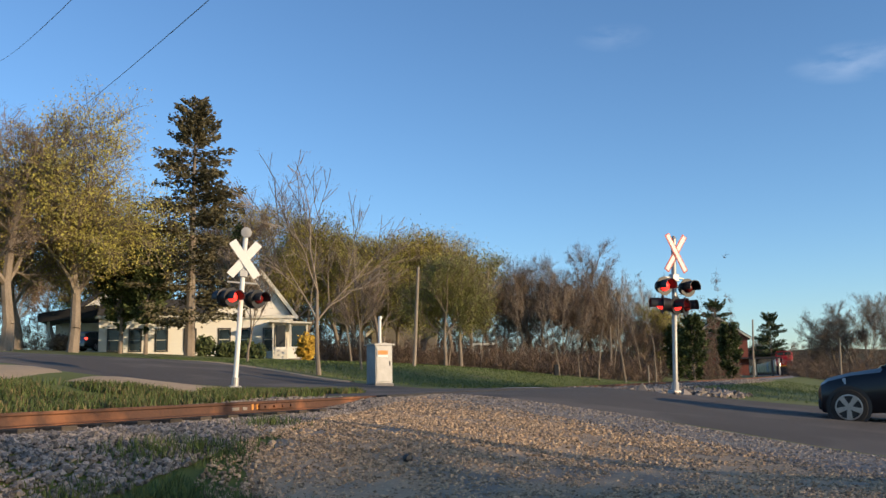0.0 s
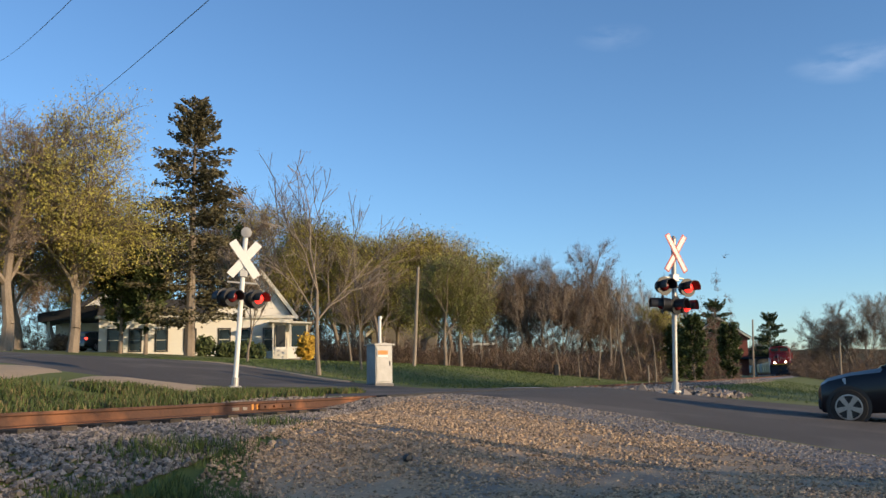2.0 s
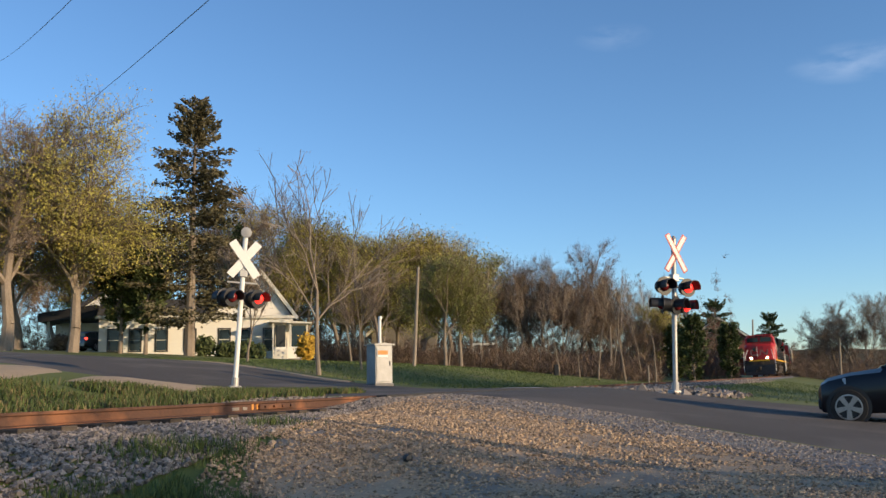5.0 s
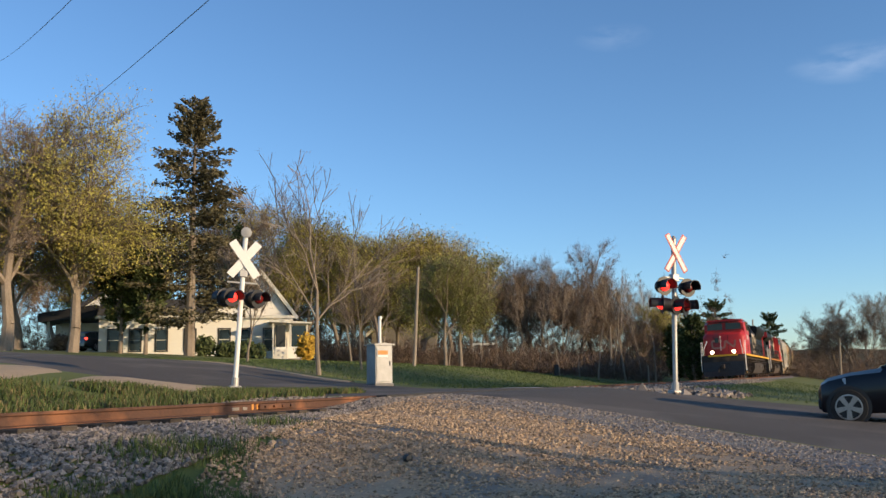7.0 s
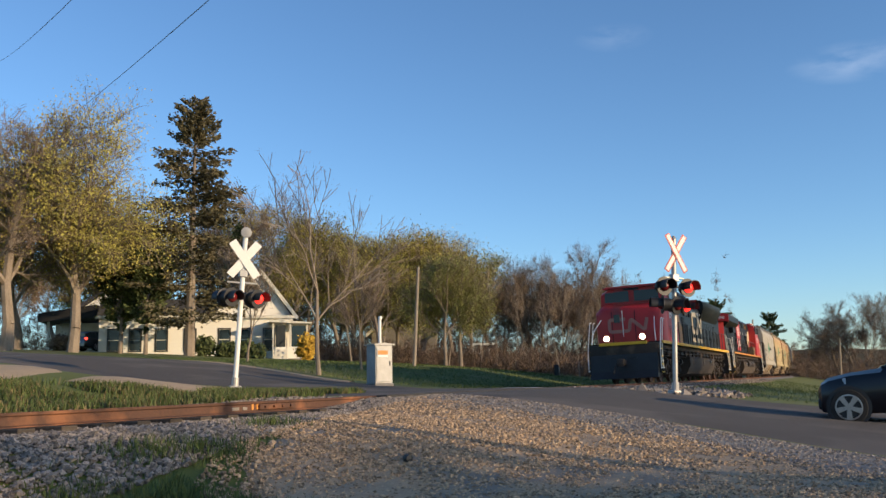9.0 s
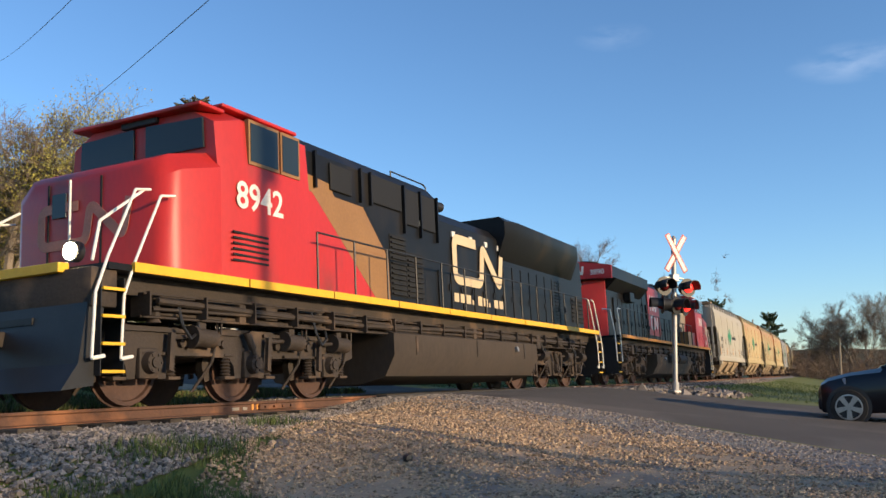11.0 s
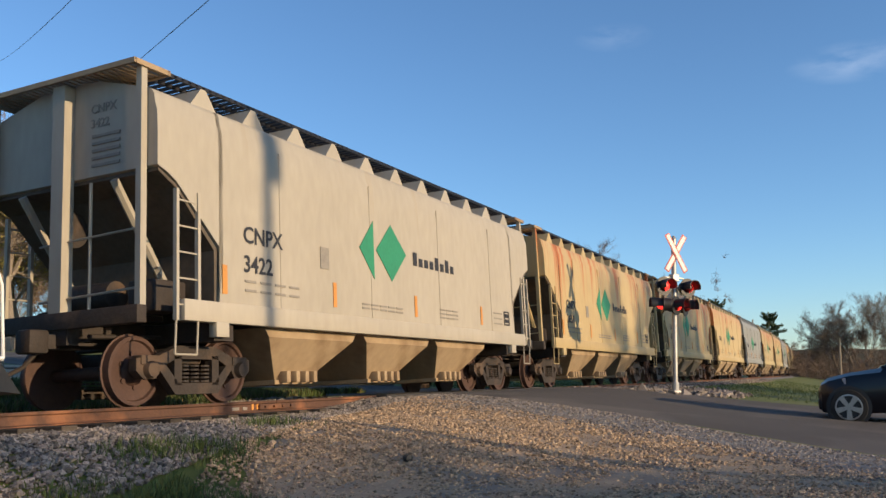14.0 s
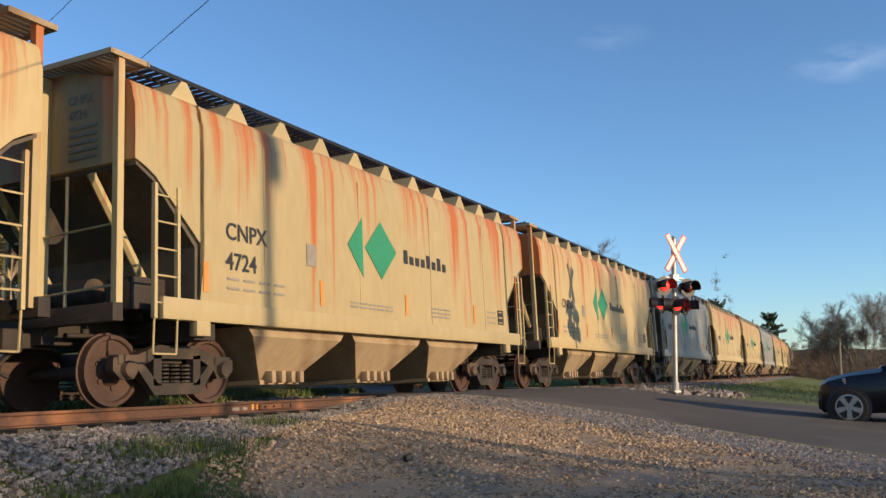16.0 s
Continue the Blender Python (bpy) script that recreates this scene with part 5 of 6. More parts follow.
def add_lamp(signal, at, way, first):
    """A lamp unit at a place on the mast, facing way (degrees about z; 0 faces -y)."""
    def unit(bm):
        turned(bm, [(0.02, 0.26), (0.035, 0.262), (0.05, 0.255), (0.06, 0.19), (0.24, 0.17), (0.34, 0.08), (0.345, 0.02)], 24)
        rings = []
        for y, r in ((0.03, 0.175), (-0.30, 0.19)):
            rings.append([(r * math.cos(a), y, r * math.sin(a)) for a in [math.pi * (1.12 - 1.24 * i / 14) for i in range(15)]] + [((r - 0.012) * math.cos(a), y, (r - 0.012) * math.sin(a)) for a in [math.pi * (-0.12 + 1.24 * i / 14) for i in range(15)]])
        loft(bm, rings)
        return bm
    u = add_part("lamp_unit", shared("lamp_unit", unit, BLACK), signal, Matrix.Translation(at) @ Matrix.Rotation(radians(way), 4, "Z"), "black hooded signal lamp")
    home = Matrix.Translation((0, 0.02, 0))
    lens = add_part("lens", shared("lens", lens_mesh, [LAMP_RED, LAMP_DARK]), u, home, "round red lens")
    BLINK.append((lens, home, first))


def make_signal(x, y, way, lean, front_white, lamps, bell):
    e = tagged(new("crossing_signal"), "metal level-crossing signal with crossbuck and red flashing lamps" if not bell else "white-painted level-crossing signal with crossbuck, bell and flashing lamps", "crossing signal", "signals of the level crossing")
    e.matrix_basis = Matrix.Translation((x, y, ground(x, y))) @ Matrix.Rotation(radians(lean), 4, "Y") @ Matrix.Rotation(radians(way), 4, "Z")
    part("mast", tube(bmesh.new(), (0, 0, -0.05), (0, 0, 4.30), 0.068, seg=16), WHITE if bell else ALUMINIUM, e, "", True)
    part("mast_base", box(tube(bmesh.new(), (0, 0, 0.1), (0, 0, 0.32), 0.10, seg=12), -0.15, 0.15, -0.15, 0.15, -0.1, 0.1, bev=0.02), ALUMINIUM, e)
    if bell:
        part("bell", turned(bmesh.new(), [(-0.10, 0.05), (-0.09, 0.15), (-0.02, 0.14), (0.06, 0.08), (0.1, 0.02)], 18, (0, 0, 4.33)), STEEL, e, "grey warning bell", True)
    else:
        part("mast_cap", tube(bmesh.new(), (0, 0, 4.28), (0, 0, 4.36), 0.08, 0.03, seg=14), ALUMINIUM, e)
    for sg in (-1, 1):
        turn = Matrix.Translation((0, -0.085, 3.57 if bell else 3.86)) @ Matrix.Rotation(radians(sg * 52 if bell else sg * 58), 4, "Y")
        wide = 0.115 if bell else 0.088
        b = part("crossbuck_blade", box(bmesh.new(), -0.60, 0.60, -0.012, 0.0, -wide, wide, bev=0.004), WHITE if bell else RED_EDGE, e)
        b.matrix_basis = turn @ Matrix.Translation((0, -0.014 * (sg + 1), 0))
        if front_white:
            part("white_face", box(bmesh.new(), -0.57, 0.57, -0.018, -0.011, -0.055, 0.055), WHITE, b, "white blade face")
    part("cross_arm", tube(bmesh.new(), (-0.42, 0.0, 2.92), (0.42, 0.0, 2.92), 0.03, seg=10), ALUMINIUM, e)
    part("bracket", box(bmesh.new(), -0.11, 0.11, -0.1, 0.1, 3.08, 3.28, bev=0.02), ALUMINIUM, e)
    part("upper_arm", pipe(bmesh.new(), [(-0.42, 0, 3.02), (-0.30, 0, 3.18), (0.30, 0, 3.18), (0.42, 0, 3.02)], 0.025), ALUMINIUM, e)
    for at, w, first in lamps:
        add_lamp(e, at, w, first)
    return e


make_signal(6.26, 24.5, 24, 2.4, True, [((-0.40, -0.12, 2.92), 0, True), ((0.40, -0.12, 2.92), 0, False),
                                     ((-0.44, 0.0, 2.42), -116, True), ((-0.02, -0.16, 2.40), 22, True), ((0.40, -0.02, 2.40), 32, False)], False)
make_signal(-5.75, 24.5, 22, 3.2, False, [((-0.26, -0.14, 2.50), 28, True), ((0.46, -0.14, 2.50), 28, False), ((-0.46, 0.14, 2.50), 208, True), ((0.30, 0.14, 2.50), 208, False)], True)


def make_cabinet():
    x, y = -2.27, 31.0
    e = tagged(new("signal_cabinet"), "grey galvanised crossing control cabinet with a white vent pipe", "control cabinet")
    e.matrix_basis = Matrix.Translation((x, y, ground(x, y))) @ Matrix.Rotation(radians(32), 4, "Z")
    part("plinth", box(bmesh.new(), -0.36, 0.36, -0.36, 0.36, -0.1, 0.10, bev=0.01), GREY_GRAVEL, e)
    part("body", box(bmesh.new(), -0.33, 0.33, -0.33, 0.33, 0.1, 1.40, bev=0.012), STEEL, e)
    part("roof", prism(bmesh.new(), [(-0.40, 1.40), (0.40, 1.40), (0.40, 1.44), (0.0, 1.48), (-0.40, 1.44)], -0.40, 0.40), STEEL, e)
    d = part("door", box(bmesh.new(), -0.29, 0.29, -0.352, -0.332, 0.16, 1.34, bev=0.006), STEEL, e)
    part("handle", box(bmesh.new(), 0.2, 0.23, -0.38, -0.35, 0.7, 0.85, bev=0.004), BLACK, d)
    part("notice", box(bmesh.new(), -0.24, 0.14, -0.358, -0.35, 1.08, 1.22), ORANGE, e, "orange and white warning notice")
    part("notice", box(bmesh.new(), -0.24, 0.14, -0.358, -0.35, 1.0, 1.07), WHITE, e)
    part("vent_pipe", tube(tube(bmesh.new(), (0.02, 0, 1.42), (0.02, 0, 2.38), 0.055, seg=12), (0.02, -0.1, 2.36), (0.02, 0.02, 2.36), 0.06, seg=12), WHITE, e, "white vent pipe", True)
    for z in (0.3, 1.05, 1.12):
        part("hasp", box(bmesh.new(), 0.33, 0.36, -0.2, -0.05, z, z + 0.1, bev=0.004), STEEL, e)


make_cabinet()

# ---- the waiting car and the parked one ----
CAR_BLUE = material("dark_blue_car_paint", (0.004, 0.005, 0.010), 0.3, second=(0.003, 0.004, 0.008), scale=1, detail=60, bump=0.0, spec=0.35, clear=0.25)
CAR_BLACK = material("black_car_paint", (0.012, 0.012, 0.013), 0.28, second=(0.010, 0.010, 0.011), scale=1, detail=60, bump=0.0, spec=0.5, clear=0.5)
TYRE = material("tyre_rubber", (0.018, 0.018, 0.018), 0.85, scale=10, detail=60, bump=0.2)
ALLOY = material("alloy_rim", (0.36, 0.355, 0.35), 0.35, 0.7, scale=4, detail=30, bump=0.02)
TAIL = glow("lit_tail_lamp", (1.0, 0.08, 0.05), 1.6)
HEADLAMP = glass("headlamp_glass", (0.35, 0.37, 0.4), 0.1)
PLATE = material("plate_white", (0.7, 0.7, 0.68), 0.5, bump=0)


def car_section(x, w, z0, zs, zr, wr):
    """A ring of a car body: sill, shoulder, roof."""
    return [(x, -w + 0.08, z0), (x, -w, z0 + 0.16), (x, -w, zs - 0.14), (x, -w + 0.05, zs), (x, -wr, zr - 0.06), (x, -wr + 0.16, zr), (x, wr - 0.16, zr), (x, wr, zr - 0.06), (x, w - 0.05, zs), (x, w, zs - 0.14), (x, w, z0 + 0.16), (x, w - 0.08, z0)]


def make_car(name, m, paint, label, lamp_on, crossover=True):
    e = tagged(new(name), label, "car")
    e.matrix_basis = m
    rings = [car_section(*r) for r in ((2.10, 0.60, 0.38, 0.62, 0.66, 0.5), (2.04, 0.80, 0.26, 0.78, 0.82, 0.66), (1.90, 0.88, 0.22, 0.86, 0.92, 0.72), (1.5, 0.91, 0.22, 0.96, 1.02, 0.76), (0.95, 0.92, 0.24, 1.02, 1.10, 0.80),
                                       (0.35, 0.92, 0.24, 1.03, 1.48, 0.64), (-0.1, 0.92, 0.24, 1.04, 1.66, 0.62), (-1.2, 0.92, 0.24, 1.05, 1.69, 0.62), (-1.9, 0.91, 0.26, 1.06, 1.60, 0.60), (-2.2, 0.88, 0.30, 1.05, 1.15, 0.70), (-2.32, 0.78, 0.40, 0.9, 0.95, 0.6))]
    part("body", loft(bmesh.new(), rings), paint, e, "", True)
    for sg in (-1, 1):
        for x0, x1, xt0, xt1 in ((0.55, -0.30, 0.15, -0.28), (-0.38, -1.20, -0.36, -1.18), (-1.28, -1.95, -1.26, -1.75)):
            part("side_window", loft(bmesh.new(), [[(x0, sg * y, 1.09), (x1, sg * y, 1.10), (xt1, sg * (y - 0.19), 1.55), (xt0, sg * (y - 0.19), 1.52 if x0 < 0.4 else 1.44)] for y in (0.82, 0.868)]), DARK_GLASS, e, "", False)
        part("mirror", box(bmesh.new(), 0.42, 0.60, sg * 0.92, sg * 1.08, 1.05, 1.20, bev=0.03), paint, e)
        part("headlight", loft(bmesh.new(), [[(1.84, sg * 0.62, 0.72), (1.84, sg * 0.62, 0.86), (1.62, sg * 0.86, 0.92), (1.62, sg * 0.86, 0.80)], [(2.0, sg * 0.64, 0.70), (1.95, sg * 0.64, 0.84), (1.58, sg * 0.905, 0.92), (1.58, sg * 0.915, 0.80)]]), HEADLAMP, e, "clear headlight")
        part("tail_light", box(bmesh.new(), -2.26, -2.05, sg * 0.62, sg * 0.88, 0.86, 1.10, bev=0.02), TAIL if lamp_on else RED_EDGE, e, "red tail light")
        for x in (1.56, -1.26):
            part("wheel_arch", turned(bmesh.new(), [(sg * 0.86, 0.02), (sg * 0.86, 0.40), (sg * 0.925, 0.41), (sg * 0.928, 0.02)][::sg], 28, (x, 0, 0.36)), BLACK, e)
            w = part("wheel", turned(bmesh.new(), [(sg * 0.70, 0.24), (sg * 0.70, 0.33), (sg * 0.74, 0.355), (sg * 0.90, 0.355), (sg * 0.94, 0.33), (sg * 0.945, 0.25), (sg * 0.90, 0.24)][::sg], 32, (x, 0, 0.355)), TYRE, e, "black tyre", True)

            def rim(bm):
                turned(bm, [(sg * 0.90, 0.245), (sg * 0.945, 0.25), (sg * 0.948, 0.225), (sg * 0.90, 0.22)][::sg], 28, (x, 0, 0.355))
                for i in range(5):
                    a = 2 * math.pi * i / 5 + 0.3
                    mm = Matrix.Translation((x, sg * 0.93, 0.355)) @ Matrix.Rotation(a, 4, "Y")
                    prism(bm, [(0.04, -0.035), (0.235, -0.055), (0.235, 0.055), (0.04, 0.035)], -0.018, 0.018, mm)
                tube(bm, (x, sg * 0.90, 0.355), (x, sg * 0.955, 0.355), 0.065, seg=16)
                return bm
            part("rim", rim(bmesh.new()), ALLOY, w, "five-spoke alloy rim")
    part("windshield", loft(bmesh.new(), [[(0.86, -0.72, 1.12), (0.86, 0.72, 1.12), (0.32, 0.58, 1.48), (0.32, -0.58, 1.48)], [(0.93, -0.72, 1.12), (0.93, 0.72, 1.12), (0.38, 0.58, 1.50), (0.38, -0.58, 1.50)]]), DARK_GLASS, e, "", False)
    part("rear_window", box(bmesh.new(), -2.16, -1.98, -0.6, 0.6, 1.14, 1.48, bev=0.02), DARK_GLASS, e)
    part("bumper", box(bmesh.new(), 1.90, 2.11, -0.72, 0.72, 0.30, 0.52, bev=0.05), BLACK, e)
    part("number_plate", box(bmesh.new(), -2.345, -2.32, -0.26, 0.26, 0.66, 0.82), PLATE, e, "blank pale number plate", False)
    return e


def heading(x, y, a):
    return Matrix.Translation((x, y, ground(x, y) + 0.035)) @ Matrix.Rotation(a, 4, "Z")


a_car = math.atan2(0.40, -0.916)
cx, cy = 8.02 + 1.38 * 0.916 + 0.9 * 0.40, 17.5 - 1.38 * 0.40 + 0.9 * 0.916
make_car("car", heading(cx, cy, a_car), CAR_BLUE, "dark blue crossover car waiting at the crossing", False)
make_car("car", heading(-29.6, 77.0, radians(58)), CAR_BLACK, "black sport utility car parked before the white house, tail light lit", True)
# ---- trees ----
BARK = material("grey_brown_bark", (0.30, 0.24, 0.18), 0.95, second=(0.17, 0.135, 0.10), scale=3, detail=22, stretch=(1, 1, 0.3), bump=0.6)
TWIG_BROWN = island(material("brown_twigs", (0.20, 0.145, 0.10), 0.9, second=(0.12, 0.088, 0.062), scale=2, detail=9, bump=0), 0.6, 1.4)
TWIG_RED = island(material("reddish_twigs", (0.19, 0.13, 0.09), 0.9, second=(0.11, 0.078, 0.056), scale=2, detail=9, bump=0), 0.6, 1.4)
LEAF_YELLOW = island(material("yellow_green_buds", (0.36, 0.31, 0.065), 0.8, second=(0.22, 0.20, 0.045), scale=1, detail=9, bump=0), 0.55, 1.4)
LEAF_OLIVE = island(material("olive_spring_leaves", (0.25, 0.25, 0.06), 0.8, second=(0.16, 0.165, 0.045), scale=1, detail=9, bump=0), 0.55, 1.4)
NEEDLE = island(material("dark_needles", (0.06, 0.085, 0.032), 0.85, second=(0.034, 0.052, 0.022), scale=1, detail=9, bump=0), 0.5, 1.6)
NEEDLE_BROWN = island(material("brownish_needles", (0.125, 0.10, 0.048), 0.85, second=(0.055, 0.055, 0.028), scale=1, detail=9, bump=0), 0.5, 1.6)
CEDAR = island(material("cedar_foliage", (0.080, 0.098, 0.028), 0.85, second=(0.045, 0.058, 0.018), scale=1, detail=9, bump=0), 0.5, 1.6)
FORSYTHIA = island(material("yellow_blossom", (0.55, 0.33, 0.03), 0.8, second=(0.35, 0.22, 0.03), scale=1, detail=9, bump=0), 0.6, 1.4)


def limb(vs, fs, a, b, r0, r1, k):
    d = (b - a)
    if d.length < 1e-4:
        return
    x = d.orthogonal().normalized()
    y = d.cross(x).normalized()
    n = len(vs)
    for p, r in ((a, r0), (b, r1)):
        for i in range(k):
            t = 2 * math.pi * i / k
            vs.append(tuple(p + x * (r * math.cos(t)) + y * (r * math.sin(t))))
    for i in range(k):
        j = (i + 1) % k
        fs.append((n + i, n + j, n + k + j, n + k + i))


def grow(rnd, h, r, forks, spread, levels, first, rise=0.05):
    """Limbs of a tree of height h as segments, and the ends from which twigs grow."""
    segs, ends = [], []

    def go(p, d, length, rad, lev):
        steps = 3 if lev < 2 else 2
        for i in range(steps):
            d = (d + Vector((rnd.gauss(0, 0.10), rnd.gauss(0, 0.10), rise * (1 + 0.6 * lev)))).normalized()
            q = p + d * (length / steps)
            segs.append((p, q, rad, rad * 0.82, lev))
            p, rad = q, rad * 0.82
            if lev >= 1:
                ends.append((p, d, lev))
            if lev >= levels:
                continue
            if i or lev:
                for _ in range(rnd.choice(forks)):
                    o = d.orthogonal().normalized()
                    o.rotate(Matrix.Rotation(rnd.uniform(0, 6.28), 3, d))
                    nd = (d * math.cos(spread) + o * math.sin(spread) * rnd.uniform(0.7, 1.2)).normalized()
                    go(p, nd, length * rnd.uniform(0.5, 0.78), rad * 0.62, lev + 1)
        if lev < levels:
            go(p, d, length * 0.7, rad * 0.85, lev + 1)
    go(Vector((0, 0, -0.2)), Vector((0, 0, 1)), h * first, r, 0)
    tops = sorted(q.z for _, q, *_ in segs)
    top = tops[int(len(tops) * 0.95)]
    f = h / max(top, 1) * 0.97
    segs = [(a * f, b * f, r0, r1, l) for a, b, r0, r1, l in segs if b.z * f < h * 1.04]
    ends = [(a * f, d, l) for a, d, l in ends if a.z * f < h * 1.04]
    return segs, ends


def twigs(rnd, ends, n, length, width, lean=0.5):
    vs, fs = [], []
    for p, d, lev in ends:
        for _ in range(n if lev > 1 else n // 3):
            v = (d + Vector((rnd.gauss(0, lean), rnd.gauss(0, lean), rnd.gauss(0.15, lean)))).normalized() * length * rnd.uniform(0.4, 1.2)
            s = v.orthogonal().normalized()
            s.rotate(Matrix.Rotation(rnd.uniform(0, 6.28), 3, v.normalized()))
            q = p + Vector((rnd.gauss(0, 0.12), rnd.gauss(0, 0.12), rnd.gauss(0, 0.12)))
            k = len(vs)
            vs += [tuple(q - s * width), tuple(q + s * width), tuple(q + v + s * width * 0.4)]
            fs.append((k, k + 1, k + 2))
    return vs, fs


def leaves(rnd, ends, n, size, scatter):
    vs, fs = [], []
    for p, d, lev in ends:
        for _ in range(n if lev > 1 else n // 3):
            c = p + Vector((rnd.gauss(0, scatter), rnd.gauss(0, scatter), rnd.gauss(0, scatter)))
            a = Vector((rnd.gauss(0, 1), rnd.gauss(0, 1), rnd.gauss(0, 1))).normalized() * size * rnd.uniform(0.5, 1.3)
            b = a.orthogonal() * rnd.uniform(0.4, 0.8)
            k = len(vs)
            vs += [tuple(c - a), tuple(c + b), tuple(c + a), tuple(c - b)]
            fs.append((k, k + 1, k + 2, k + 3))
    return vs, fs


def mesh_of(name, vs, fs, mat):
    me = bpy.data.meshes.new(name)
    me.from_pydata(vs, [], fs)
    me.materials.append(mat)
    return me


def make_tree(seed, h, r, label, forks=(1, 2, 2), spread=0.6, levels=4, first=0.34, twig=(10, 0.8, 0.016, TWIG_BROWN), leaf=None, rise=0.05):
    rnd = random.Random(seed)
    segs, ends = grow(rnd, h, r, forks, spread, levels, first, rise)
    vs, fs = [], []
    for a, b, r0, r1, lev in segs:
        limb(vs, fs, a, b, max(r0, 0.016), max(r1, 0.014), 8 if lev == 0 else 5 if lev < 3 else 3)
    e = tagged(new("tree"), label, "tree")
    add_part("trunk", mesh_of("trunk", vs, fs, BARK), e)
    if twig:
        add_part("crown", mesh_of("twigs", *twigs(rnd, ends, *twig[:3], 0.85), twig[3]), e, None, "fine bare twigs")
    if leaf:
        add_part("crown", mesh_of("leaves", *leaves(rnd, ends, *leaf[:3]), leaf[3]), e, None, "thin spring foliage")
    return e


def make_conifer(seed, h, w, label, mat, low=0.12, gap=0.45, droop=0.25, kind="spruce", power=0.75):
    rnd = random.Random(seed)
    vs, fs, nv, nf = [], [], [], []
    limb(vs, fs, Vector((0, 0, -0.3)), Vector((rnd.gauss(0, 0.1), 0, h * 0.98)), h * 0.022, 0.02, 8)
    z = h * low
    while z < h * 0.99:
        f = 1 - (z - h * low) / (h * (1 - low))
        reach = w * (f ** power if kind == "spruce" else math.sin(math.pi * min(1, 0.15 + 0.85 * f)) ** 0.6 * (0.4 + 0.6 * f ** 0.3)) + 0.15
        for i in range(rnd.choice((4, 5, 6)) if kind == "spruce" else 8):
            a = rnd.uniform(0, 6.28)
            l = reach * rnd.uniform(0.55, 1.12)
            d = Vector((math.cos(a), math.sin(a), -droop + (0.7 if f < 0.25 else 0.15 if kind == "spruce" else 0.6))).normalized()
            p0 = Vector((0, 0, z + rnd.gauss(0, 0.15)))
            p1 = p0 + d * l
            limb(vs, fs, p0, p1, 0.035, 0.01, 3)
            side = Vector((-d.y, d.x, 0))
            n = int(6 + l * (38 if kind == "spruce" else 34))
            for j in range(n):
                t = rnd.uniform(0.15 if kind == "spruce" else 0.35, 1.05)
                c = p0 + d * l * t + side * rnd.gauss(0, 0.16 * (1.25 - t) * l + 0.05) + Vector((0, 0, rnd.gauss(-0.06, 0.13)))
                v = (d + side * rnd.gauss(0, 0.7) + Vector((0, 0, rnd.gauss(-0.1, 0.35)))).normalized() * rnd.uniform(0.18, 0.42)
                b = v.orthogonal().normalized() * rnd.uniform(0.05, 0.12)
                b.rotate(Matrix.Rotation(rnd.uniform(0, 6.28), 3, v.normalized()))
                k = len(nv)
                nv += [tuple(c), tuple(c + v * 0.5 + b), tuple(c + v), tuple(c + v * 0.5 - b)]
                nf.append((k, k + 1, k + 2, k + 3))
        z += gap * (0.6 + 0.6 * f) * rnd.uniform(0.8, 1.2)
    e = tagged(new("conifer"), label, "conifer")
    add_part("trunk", mesh_of("trunk", vs, fs, BARK), e)
    add_part("crown", mesh_of("needles", nv, nf, mat), e, None, "dense evergreen foliage")
    return e


def stand(e, x, y, turn=0.0, scale=1.0, tilt=0.0, sink=0.0):
    e.scale = (scale,) * 3
    e.matrix_basis = Matrix.Translation((x, y, ground(x, y) - sink)) @ Matrix.Rotation(radians(tilt), 4, "Y") @ Matrix.Rotation(turn, 4, "Z") @ Matrix.Diagonal((scale, scale, scale, 1))
    return e


def plant(e, spots):
    """The tree at its first spot and copies at the others: x, y, turn, scale."""
    x, y, a, s = spots[0]
    stand(e, x, y, a, s)
    for x, y, a, s in spots[1:]:
        c = copy_thing(e, Matrix.Translation((x, y, ground(x, y))) @ Matrix.Rotation(a, 4, "Z"))
        c.scale = (s, s, s)


# the tall spruce and the trees round the white house
stand(make_conifer(21, 19.7, 4.8, "tall dark spruce with a brownish crown beside the house", NEEDLE_BROWN, 0.13, 0.52, 0.08, power=0.5), -18.9, 66)
cedar = make_conifer(22, 8.2, 2.3, "green cedar with a bare lower trunk before the house", CEDAR, 0.24, 0.34, 0.1, "cedar")
plant(cedar, [(-24.0, 66, 0.3, 1.0), (-21.8, 65, 2.0, 0.92)])
stand(make_conifer(23, 13.5, 2.4, "slender dark spruce behind the house", NEEDLE, 0.05, 0.5, 0.2), -21.0, 90)
stand(make_tree(31, 14.5, 0.42, "large bare many-stemmed tree with brown twigs", (2, 2, 3), 0.8, 4, 0.13, (12, 0.6, 0.012, TWIG_BROWN), rise=0.015), -27.6, 56, 1.0, 1.05)
plant(make_tree(32, 14.0, 0.38, "large spreading tree in yellow-green bud", (2, 2, 3), 0.85, 4, 0.14, (6, 0.6, 0.012, TWIG_BROWN), (17, 0.068, 0.45, LEAF_YELLOW), rise=0.01), [(-25.5, 61, 0.4, 1.14), (-33.5, 70, 2.0, 1.0)])
stand(make_tree(33, 9.0, 0.12, "slender bare young tree with few upswept branches", (1, 1, 2), 0.62, 4, 0.40, (2, 0.3, 0.007, TWIG_BROWN), rise=0.03), -5.34, 38, 0.5, 1.0, 1.5)
plant(make_tree(34, 5.2, 0.07, "small bare sapling on the lawn", (1, 1, 2), 0.5, 4, 0.42, (4, 0.35, 0.008, TWIG_BROWN)), [(-4.25, 46, 0, 1.0), (-10.4, 47, 2.0, 1.15)])
